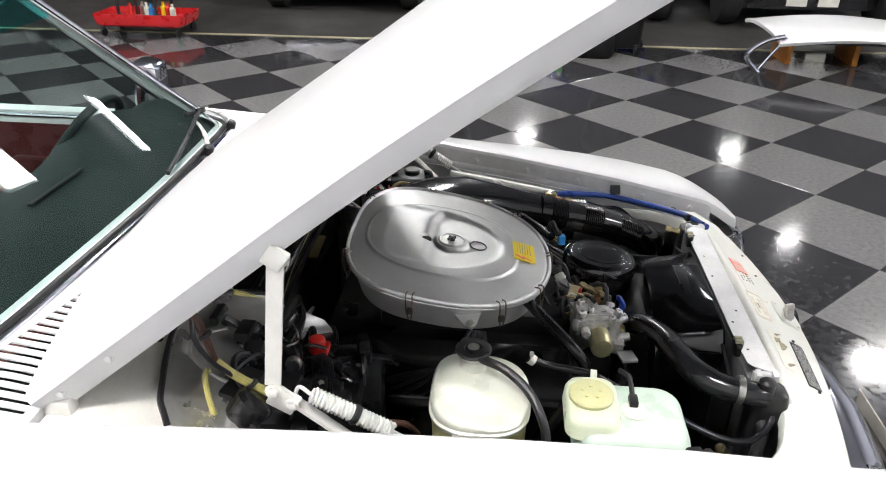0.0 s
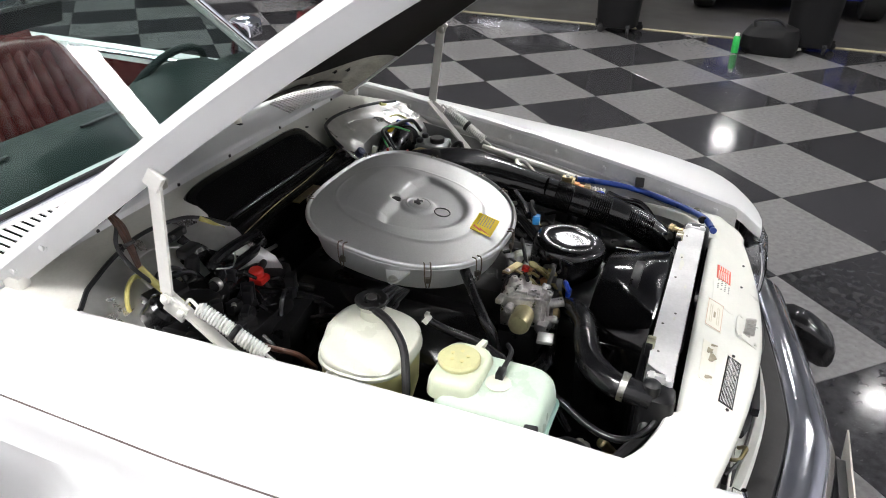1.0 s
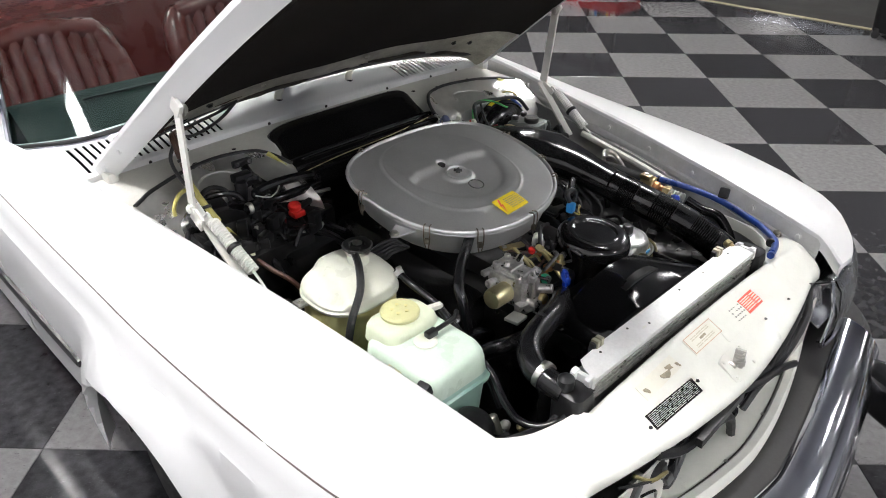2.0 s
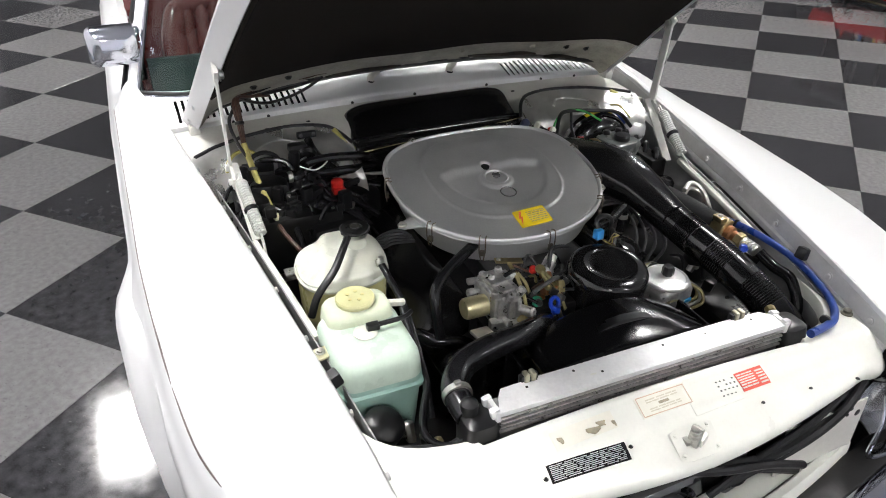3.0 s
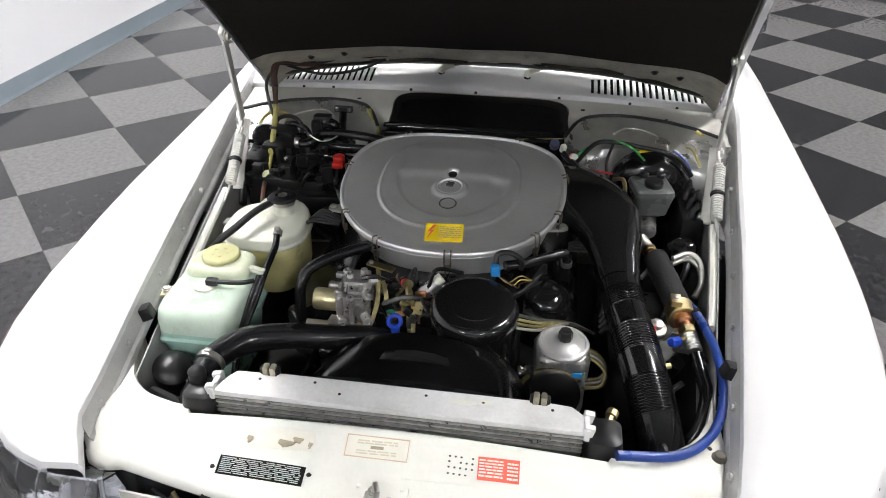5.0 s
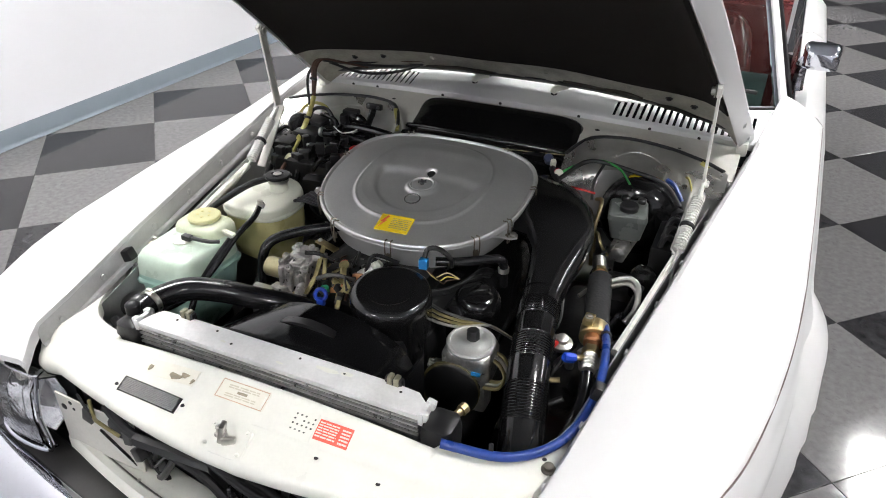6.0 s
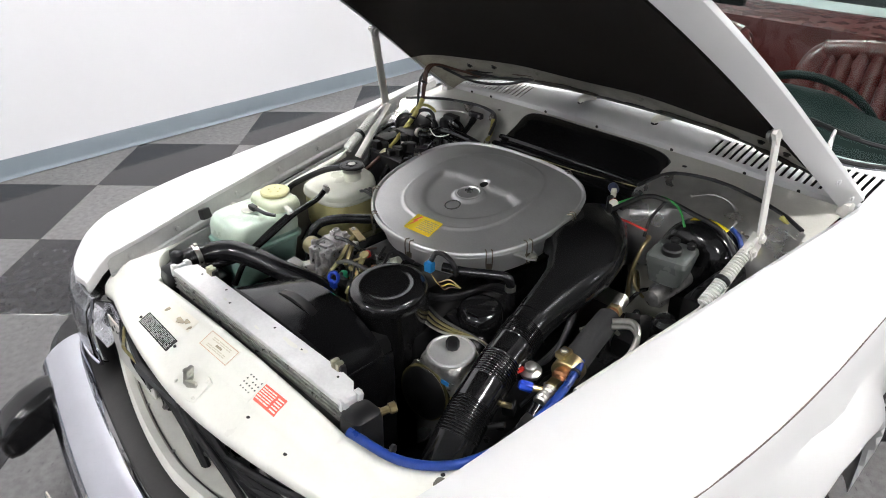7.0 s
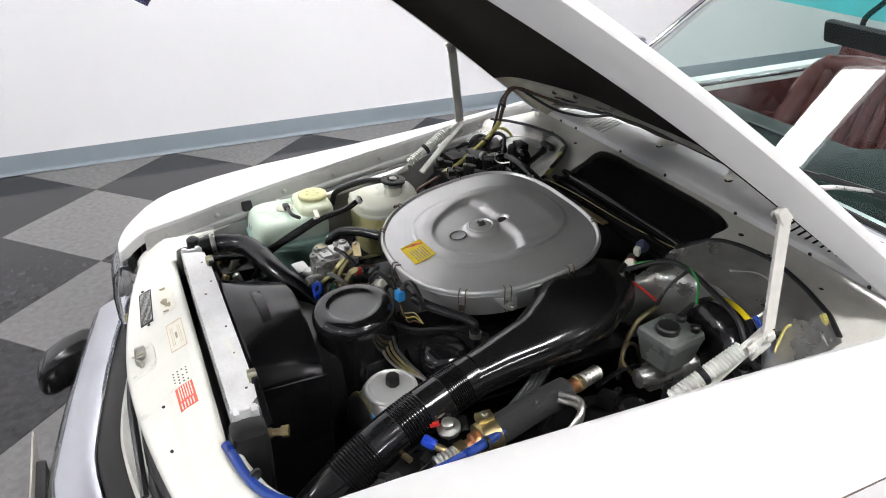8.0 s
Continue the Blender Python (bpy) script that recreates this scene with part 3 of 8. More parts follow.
for x0, x1, d in ((-0.30, -0.06, 0.075), (0.16, 0.40, 0.085), (0.44, 0.56, 0.065)):
    bm = B()
    tube(bm, [under_hood(x0 + (x1 - x0) * k / 4, d + 0.006 * math.sin(2.1 * k + x0 * 9), -0.016) for k in range(5)], [0.003, 0.007, 0.0055, 0.007, 0.003], 8, 3)
    part("sealant_streak", bm, mat("brown_black_sealant", (0.03, 0.025, 0.018), 0.6, vary=0.4, scale=60), hood, "dark brown sealant streak")
for k in range(6):
    x0, d = rng.uniform(-0.6, 0.55), rng.uniform(0.055, 0.11)
    x1 = x0 + rng.uniform(0.015, 0.09)
    bm = B()
    tube(bm, [under_hood(x0 + (x1 - x0) * j / 3, d + rng.uniform(-0.004, 0.004), -0.011) for j in range(4)], [0.0015, rng.uniform(0.003, 0.006), rng.uniform(0.002, 0.005), 0.0015], 7, 3)
    part("rust_streak", bm, BROWN if k % 3 == 0 else RUBBER, hood, "dark rust and dirt streak")
for x, m in ((-0.42, INK), (-0.52, INK), (-0.25, HOODIN), (0.12, HOODIN), (0.36, HOODIN), (0.55, INK), (0.48, INK)):
    bolt(hood, under_hood(x, 0.145, -0.012), 0.007, (0, -0.6, -0.8), m)
for s in (-1, 1):
    for d in (0.045, 0.155):
        bolt(hood, on_hood(s * (hood_half(d) - 0.009), d, -0.035), 0.007, (s, 0, 0), WHITE)
    bm = B()
    box(bm, on_hood(s * (hood_half(0.0) - 0.022), 0.012, -0.055), (0.03, 0.05, 0.04), 0.01)
    part("hinge_knuckle", bm, ARMWHITE, hood, "white hinge knuckle")

# radiator grille, fixed to the front edge of the hood and lifted with it
bm = B()
GR = HOOD_LEN - 0.012
for x0, x1, h0, h1 in ((-0.50, 0.50, 0.0, -0.025), (-0.50, 0.50, -0.230, -0.255), (-0.50, -0.47, 0.0, -0.255), (0.47, 0.50, 0.0, -0.255)):
    loft(bm, [[on_hood(x, GR + e, h) for x, h in ((x0, h0), (x1, h0), (x1, h1), (x0, h1))] for e in (-0.02, 0.018)])
grille_part = part("grille_frame", bm, CHROME, hood, "chrome radiator grille frame on the raised hood")
for h in (-0.065, -0.105, -0.145, -0.185):
    bm = B()
    loft(bm, [[on_hood(x, GR + e, h + k) for x, k in ((-0.47, 0.003), (0.47, 0.003), (0.47, -0.003), (-0.47, -0.003))] for e in (-0.012, 0.010)])
    part("grille_bar", bm, CHROME, grille_part)
bm = B()
loft(bm, [[on_hood(x, GR - 0.021 + e, h) for x, h in ((-0.48, -0.01), (0.48, -0.01), (0.48, -0.245), (-0.48, -0.245))] for e in (-0.003, 0.0)])
part("grille_backing", bm, BLACKSATIN, grille_part, "dark grille backing")

# hood hinge arms with their springs
for s in (-1, 1):
    top, knee = Vector((0.018 + s * 0.635, 0.159, 1.128)), Vector((0.022 + s * 0.634, 0.188, 0.884))
    foot = Vector((0.020 + s * 0.610, 0.045, 0.75))
    arm = thing("hood_hinge_arm", "cream-white steel hood hinge arm with a coil spring", "hinge arm", foot, "hood hinge arms")
    bm = B()
    bar(bm, top, knee + Vector((0, 0, 0.01)), 0.026, 0.006)
    part("upper_link", bm, ARMWHITE, arm)
    bm = B()
    bar(bm, knee + Vector((-s * 0.006, 0.008, 0.005)), foot, 0.025, 0.006)
    part("lower_link", bm, ARMWHITE, arm)
    bm = B()
    box(bm, knee + Vector((0, -0.015, -0.02)), (0.008, 0.048, 0.042), 0.003, (30, 0, 0))
    part("knee_plate", bm, ARMWHITE, arm)
    bolt(arm, knee + Vector((s * 0.004, 0, 0)), 0.009, (s, 0, 0), ARMWHITE)
    bolt(arm, knee + Vector((s * 0.004, -0.03, -0.025)), 0.008, (s, 0, 0), ARMWHITE)
    bm = B()
    box(bm, top + Vector((0, 0.0, 0.006)), (0.012, 0.034, 0.036), 0.004, (35, 0, 0))
    br = part("bracket", bm, ARMWHITE, arm, "grey-white bracket bolted to the hood")
    bolt(br, top + Vector((-s * 0.008, -0.005, 0)), 0.010, (-s, 0, 0))
    a, b = Vector((0.028 + s * 0.627, 0.130, 0.868)), Vector((0.027 + s * 0.613, 0.0, 0.790))
    bm = B()
    path, turns = [], 22
    ax = (b - a)
    e1 = ax.normalized().cross(Vector((1, 0, 0))).normalized()
    e2 = ax.normalized().cross(e1)
    for k in range(turns * 8 + 1):
        th = 2 * math.pi * k / 8
        path.append(a + ax * (k / (turns * 8)) + e1 * (0.0128 * math.cos(th)) + e2 * (0.0128 * math.sin(th)))
    tube(bm, path, 0.0030, 6, 1)
    part("coil_spring", bm, SPRINGM, arm, "grey-white coil spring")
    bm = B()
    lathe(bm, [(0.0122, 0), (0.0122, ax.length)], a, ax, 14)
    part("spring_core", bm, SPRINGM, arm)
    bm = B()
    lathe(bm, [(0.0155, 0), (0.018, 0.003), (0.018, 0.009), (0.0155, 0.012)], a + ax * 0.5, ax, 16)
    part("rubber_band", bm, RUBBER, arm, "black rubber ring")
    bm = B()
    tube(bm, [b, b + Vector((0, -0.03, -0.018)), b + Vector((s * 0.004, -0.08, -0.045)), b + Vector((s * 0.004, -0.10, -0.05))], 0.0035, 6)
    part("hook_rod", bm, SPRINGM, arm, "bent steel hook rod")
    bm = B()
    tube(bm, [a, a + Vector((0, 0.02, 0.014)), knee + Vector((0, -0.03, -0.025))], 0.0035, 6)
    part("hook_rod", bm, SPRINGM, arm, "bent steel hook rod")

# cowl with its air slots
def cowl_y(x):
    return 0.507 + 0.055 * (x / 0.75) ** 2


def cowl_z(x):
    return 0.904 - 0.040 * (x / 0.75) ** 2


def screen_y(x):
    return 0.640 + 0.11 * abs(x / 0.8) ** 1.8 + 2.5 * max(0.0, abs(x) - 0.58) ** 2


def screen_z(x):
    return 0.945 - 0.07 * (x / 0.8) ** 2


def cowl_rows(xs):
    rows = []
    for x in xs:
        x = float(x)
        y0, z0, y1, z1 = cowl_y(x), cowl_z(x), screen_y(x) + 0.03, screen_z(x)
        rows.append([(x, y0 - 0.002, z0 - 0.022), (x, y0, z0 - 0.005), (x, y0 + 0.006, z0)] + [(x, y0 + 0.006 + (y1 - y0) * t, z0 + (z1 - z0) * t + 0.004 * math.sin(math.pi * t)) for t in (0.035, 0.15, 0.44, 0.65, 1.0)])
    return rows


VENTS = ((-0.700, -0.325, 20), (0.338, 0.745, 21))


def cowl_point(x, y, sink=0.0):
    y0, z0, y1, z1 = cowl_y(x) + 0.006, cowl_z(x), screen_y(x) + 0.036, screen_z(x)
    t = (y - y0) / (y1 - y0)
    return Vector((x, y, z0 + (z1 - z0) * t + 0.004 * math.sin(math.pi * t) - sink))


def slot_ends(x):
    """Where an air slot begins and ends; the slots grow longer towards the sides."""
    u = max(0.0, (abs(x) - 0.335) / 0.37)
    return cowl_y(x) + 0.014, 0.604 + 0.098 * u + 0.018 * u * u


bm = B()
sheet(bm, cowl_rows(np.linspace(VENTS[0][1], VENTS[1][0], 16)), 0.003)
cowl = part("cowl", bm, WHITE, car, "white cowl panel with two slotted air grilles")
for x0, x1 in ((-0.79, VENTS[0][0]), (VENTS[1][1], 0.79)):
    bm = B()
    sheet(bm, cowl_rows(np.linspace(x0, x1, 4)), 0.003)
    part("cowl_corner", bm, WHITE, cowl)
for a, b, n in VENTS:
    bm = B()
    xs = [float(x) for x in np.linspace(a, b, 12)]
    sheet(bm, [r[:3] + [cowl_point(x, slot_ends(x)[0])] for x, r in zip(xs, cowl_rows(xs))], 0.003)
    sheet(bm, [[cowl_point(x, slot_ends(x)[1] + (screen_y(x) + 0.036 - slot_ends(x)[1]) * t) for t in (0, 0.3, 0.65, 1)] for x in xs], 0.003)
    part("vent_grille", bm, WHITE, cowl)
    # Added black sheet stands in for the shade inside the slots.
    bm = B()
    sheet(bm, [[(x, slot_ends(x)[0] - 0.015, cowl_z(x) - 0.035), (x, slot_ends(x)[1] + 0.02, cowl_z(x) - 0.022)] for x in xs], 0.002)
    part("vent_tray", bm, TRAY, cowl, "black tray standing in for the shade below the air slots")
    pitch = (b - a) / n
    for k in range(n + 1):
        x = a + pitch * k
        y0, y1 = slot_ends(x)
        w = pitch * 0.27
        bm = B()
        rings = []
        for y, dx, sink in ((y0 - 0.004, 0.0, 0.0022), (y0 + 0.001, 0.0, 0.0004), (y0 * 0.5 + y1 * 0.5, 0.0, 0.0), (y1 - 0.001, 0.0, 0.0004), (y1 + 0.004, 0.0, 0.0022)):
            rings.append([cowl_point(x + ex, y, sink + ez) for ex, ez in ((-w, 0.0012), (-w * 0.6, 0.0), (w * 0.6, 0.0), (w, 0.0012), (w, 0.005), (-w, 0.005))])
        loft(bm, rings)
        part("vent_slat", bm, WHITE, cowl)
for x in (-0.116, 0.149):
    noz = thing("washer_nozzle", "black and chrome screen washer nozzle on the white cowl", "washer nozzle", (x, 0.578, 0.920), "washer nozzles")
    bm = B()
    lathe(bm, [(0.012, 0), (0.012, 0.006), (0.009, 0.010)], (x, 0.578, 0.913), (0, 0, 1), 14)
    part("rubber_base", bm, RUBBER, noz)
    bm = B()
    tube(bm, [(x - 0.004, 0.576, 0.921), (x + 0.002, 0.582, 0.933), (x + 0.018, 0.593, 0.938), (x + 0.034, 0.608, 0.937)], [0.011, 0.011, 0.010, 0.007], 10)
    part("jet", bm, CREAMSTICK, noz, "cream plastic jet elbow")
    bm = B()
    tube(bm, [(x + 0.03, 0.604, 0.936), (x + 0.05, 0.612, 0.938), (x + 0.075, 0.620, 0.940)], 0.0035, 8)
    part("pipe", bm, CHROME, noz)

# bolts and marks along the cowl lip
for x in (-0.55, -0.45, -0.2, 0.0, 0.25, 0.46, 0.6):
    bolt(cowl, (x, cowl_y(x) - 0.003, cowl_z(x) - 0.015), 0.0032, (0, -1, 0.1), INK)

# bulkhead under the cowl
bm = B()
rows = []
for x in np.linspace(-0.72, 0.72, 49):
    x = float(x)
    y = table(abs(x), ((0.44, 0.432), (0.50, 0.428), (0.57, 0.408), (0.63, 0.392), (0.70, 0.350)))
    rows.append([(x, cowl_y(x) - 0.006, cowl_z(x) - 0.021), (x, y + 0.038, min(0.868, cowl_z(x) - 0.024)), (x, y - 0.007, min(0.858, cowl_z(x) - 0.03)), (x, y - 0.035, 0.842), (x, y - 0.052, 0.81), (x, y - 0.060, 0.78), (x, y - 0.062, 0.40)])
sheet(bm, rows, 0.004)
part("bulkhead", bm, BAYWHITE, car, "beige-white painted bulkhead panel")
for x, y, z in ((-0.47, 0.447, 0.863), (-0.35, 0.455, 0.865), (0.321, 0.462, 0.867), (0.416, 0.450, 0.863), (0.447, 0.440, 0.861), (0.56, 0.447, 0.857)):
    bm = B()
    lathe(bm, [(0.009, 0), (0.008, 0.003), (0.004, 0.005)], (x, y, z), (0, -0.3, 1), 10, 0.7)
    part("grommet", bm, RUBBER, car, "black rubber grommet in the bulkhead")

# windscreen with frame, pillars and wipers
def screen_point(x, t):
    """x is the place across at the base, t runs from the base to the header."""
    k = x / 0.8
    base = Vector((x, screen_y(x) + 0.02, screen_z(x)))
    head = Vector((x * 0.80, 1.190 + 0.085 * k * k + 0.9 * max(0.0, abs(x) - 0.58) ** 2, 1.315 - 0.02 * k * k))
    p = base.lerp(head, t)
    return p


for name, t0, t1, m, lab in (("windscreen", 0.0, 0.84, GLASS, "clear green-tinted windscreen glass"), ("sun_band", 0.84, 1.0, BANDGLASS, "teal tinted band along the top of the windscreen")):
    bm = B()
    rows = [[screen_point(float(x), float(t)) for t in np.linspace(t0, t1, 7)] for x in np.linspace(-0.79, 0.79, 25)]
    vs = [[bm.verts.new(p) for p in r] for r in rows]
    for a, b in zip(vs, vs[1:]):
        for i in range(len(a) - 1):
            bm.faces.new((a[i], b[i], b[i + 1], a[i + 1]))
    g = part(name, bm, m, car, lab, 80)
    g.visible_shadow = False
for s in (-1, 1):
    bm = B()
    tube(bm, [screen_point(s * 0.80, t) + Vector((0, 0.01, 0)) for t in (-0.06, 0.3, 0.7, 1.0)], 0.019, 10)
    p = part("screen_pillar", bm, WHITE, car, "white windscreen pillar edged in chrome")
    bm = B()
    tube(bm, [screen_point(s * 0.785, t) + Vector((0, -0.014, 0.006)) for t in (0.0, 0.3, 0.7, 1.0)], 0.008, 8)
    part("chrome_edge", bm, CHROME, p)
    bm = B()
    tube(bm, [screen_point(s * 0.825, t) + Vector((0, 0.03, 0.0)) for t in (-0.02, 0.3, 0.7, 1.0)], 0.009, 8)
    part("door_seal", bm, RUBBER, p)
bm = B()
tube(bm, [screen_point(x, 1.01) for x in np.linspace(-0.79, 0.79, 11)], 0.02, 10)
part("screen_header", bm, CHROME, car, "chrome windscreen header rail")
bm = B()
tube(bm, [screen_point(x, -0.01) + Vector((0, -0.012, 0.004)) for x in np.linspace(-0.79, 0.79, 13)], 0.008, 8)
part("screen_rubber", bm, RUBBER, car, "black rubber seal round the windscreen foot")
bm = B()
tube(bm, [screen_point(x, -0.02) + Vector((0, -0.022, 0.002)) for x in np.linspace(-0.79, 0.79, 13)], 0.006, 8)
part("screen_chrome", bm, CHROME, car)
for x, (xa, ta), (xb, tb), grip in ((0.30, (0.08, 0.012), (0.58, 0.120), 0.72), (0.60, (0.46, 0.140), (0.73, 0.070), 0.5)):
    wp = thing("windscreen_wiper", "black windscreen wiper with a steel arm parked on the glass", "wiper", (x, screen_y(x) - 0.01, 0.95), "windscreen wipers")
    p = Vector((x, screen_y(x) - 0.018, screen_z(x) + 0.006))
    lift = Vector((0, -0.012, 0.012))
    q = screen_point(xa + (xb - xa) * grip, ta + (tb - ta) * grip) + lift * 1.6
    bm = B()
    tube(bm, [p, p.lerp(q, 0.5) + Vector((0, -0.006, 0.010)), q], [0.008, 0.006, 0.004], 8)
    part("wiper_arm", bm, ALUCAST, wp, "grey steel wiper arm")
    bm = B()
    tube(bm, [screen_point(xa + (xb - xa) * k, ta + (tb - ta) * k) + lift for k in (0.0, 0.25, 0.5, 0.75, 1.0)], 0.006, 6)
    part("wiper_blade", bm, RUBBER, wp)
    bm = B()
    tube(bm, [screen_point(xa + (xb - xa) * k, ta + (tb - ta) * k) + lift * 1.7 for k in (grip - 0.25, grip, grip + 0.22)], 0.004, 6)
    part("blade_bridge", bm, BLACKSATIN, wp)
    bm = B()
    lathe(bm, [(0.014, -0.02), (0.014, 0.010), (0.009, 0.015)], p, (0, -0.3, 1), 14)
    part("pivot_cap", bm, BLACKSATIN, wp)

# door mirrors
for s in (-1, 1):
    mx, my, mz = s * 0.855 + 0.030, 1.020 + s * 0.045, 0.995
    k = 1.0 if s > 0 else 1.5
    bm = B()
    tube(bm, [(s * 0.80 + 0.03, my + 0.02, 0.88), (s * 0.80 + 0.03, my + 0.02, 0.93), (s * 0.805 + 0.03, my + 0.01, 0.97), (mx - s * 0.02, my + 0.01, mz - 0.01)], [0.026, 0.022, 0.02, 0.02], 10)
    mir = part("door_mirror", bm, CHROME, car, "chrome door mirror")
    bm = B()
    rings = []
    for dy, w, h in ((-0.045, 0.030, 0.022), (-0.037, 0.044, 0.032), (-0.015, 0.052, 0.040), (0.02, 0.055, 0.044), (0.038, 0.055, 0.044)):
        rings.append([(mx + x * k, my + dy, mz + z * k * 0.92) for x, z in rounded(0, 0, 2 * w, 2 * h, min(w, h) * 0.4)])
    loft(bm, rings)
    part("mirror_shell", bm, CHROME, mir)
    bm = B()
    prism(bm, rounded(0, 0, 0.100 * k, 0.074 * k, 0.018), 0, 0.002)
    bmesh.ops.transform(bm, matrix=pose(mx, my + 0.0385, mz, 90, 0, 180), verts=bm.verts)
    part("mirror_glass", bm, mat("mirror_glass", (0.85, 0.86, 0.88), 0.03, 1.0, vary=0.0, rvary=0.01), mir)

# cabin: dashboard, wheel, seats, rear bulkhead
bm = B()
rows = []
for x in np.linspace(-0.74, 0.74, 25):
    x = float(x)
    hump = 0.05 * math.exp(-((x - 0.38) / 0.17) ** 4)
    rows.append([(x, screen_y(x) + 0.03, screen_z(x) - 0.025), (x, screen_y(x) + 0.14, 0.935 + hump * 0.3), (x, 0.96, 0.945 + hump), (x, 1.04, 0.93 + hump), (x, 1.065, 0.88 + hump), (x, 1.06, 0.74), (x, 1.02, 0.60)])
sheet(bm, rows, 0.006)
dash = part("dashboard", bm, DASH, car, "dark green-black padded dashboard")
bm = B()
for x in (-0.45, 0.0, 0.3):
    box(bm, (x, 0.90, 0.948), (0.22, 0.012, 0.006), 0.002)
part("defrost_slot", bm, BLACKSATIN, dash)
WC, WN = Vector((0.41, 1.085, 0.865)), Vector((0, 0.85, 0.52)).normalized()
bm = B()
wm = axis_matrix(WC, WN)
ring = [wm @ Vector((0.195 * math.cos(2 * math.pi * k / 40), 0.195 * math.sin(2 * math.pi * k / 40), 0)) for k in range(41)]
tube(bm, ring, 0.013, 10, 1, False)
wheel = part("steering_wheel", bm, DASH, car, "black padded steering wheel")
bm = B()
for a in (0, 180, 270):
    c = wm @ Vector((0.185 * math.cos(radians(a)), 0.185 * math.sin(radians(a)), 0))
    bar(bm, WC, c, 0.035, 0.014)
part("spokes", bm, DASH, wheel)
bm = B()
box(bm, WC, (0.15, 0.05, 0.11), 0.02, (-30, 0, 0))
part("hub_pad", bm, DASH, wheel)
for x in (-0.37, 0.37):
    seat = thing("bucket_seat", "burgundy pleated leather bucket seat", "seat", (x, 1.55, 0.30), "front seats")
    bm = B()
    for k in range(7):
        dx = (k - 3) * 0.062
        rings = []
        for t in np.linspace(0, 1, 9):
            t = float(t)
            w, dep = 0.036, 0.05
            c = Vector((x + dx * (1 - 0.12 * t), 1.62 + 0.18 * t, 0.40 + 0.52 * t))
            rings.append([c + Vector((w * math.cos(a), -abs(dep) * math.sin(a) * (1 if math.sin(a) > 0 else 1.6), 0.02 * math.sin(a))) for a in (2 * math.pi * i / 10 for i in range(10))])
        loft(bm, rings)
    part("backrest", bm, LEATHER, seat, "pleated burgundy backrest", 50)
    for e in (-1, 1):
        bm = B()
        tube(bm, [(x + e * 0.235, 1.56, 0.42), (x + e * 0.245, 1.65, 0.65), (x + e * 0.22, 1.76, 0.87), (x + e * 0.16, 1.80, 0.935)], [0.05, 0.055, 0.05, 0.035], 12)
        part("side_bolster", bm, LEATHER, seat)
    bm = B()
    tube(bm, [(x - 0.20, 1.785, 0.915), (x, 1.80, 0.94), (x + 0.20, 1.785, 0.915)], 0.045, 12)
    part("top_roll", bm, LEATHER, seat)
    bm = B()
    box(bm, (x, 1.38, 0.40), (0.46, 0.52, 0.17), 0.05, (8, 0, 0), 3)
    part("cushion", bm, LEATHER, seat)
    bm = B()
    box(bm, (x, 1.5, 0.29), (0.4, 0.55, 0.12), 0.02)
    part("seat_frame", bm, BLACKSATIN, seat)
bm = B()
sheet(bm, [[(float(x), y, z) for y, z in ((2.02, 0.25), (2.06, 0.70), (2.12, 0.92), (2.30, 0.93), (2.72, 0.88))][::-1] for x in np.linspace(-0.77, 0.77, 7)], 0.01)
part("rear_bulkhead", bm, LEATHER, car, "burgundy trimmed panel behind the seats")
bm = B()
box(bm, (0, 1.5, 0.22), (1.5, 1.3, 0.03), 0.005)
box(bm, (0, 1.45, 0.33), (0.16, 0.9, 0.20), 0.03)
part("cabin_floor", bm, LEATHER, car, "burgundy carpeted cabin floor and tunnel")
bm = B()
sheet(bm, [[(float(x), y, z) for y, z in ((2.72, 0.862), (3.2, 0.84), (3.42, 0.74), (3.45, 0.45))][::-1] for x in np.linspace(-0.80, 0.80, 7)], 0.006)
part("boot_lid", bm, WHITE, car, "white boot lid")
# interior mirror on its stalk
bm = B()
tube(bm, [(0.0, 1.2, 1.29), (0, 1.14, 1.255), (0, 1.13, 1.225)], 0.008, 8)
box(bm, (0, 1.125, 1.20), (0.21, 0.03, 0.065), 0.012, (15, 0, 0))
part("rear_view_mirror", bm, BLACKSATIN, car, "black interior rear-view mirror")

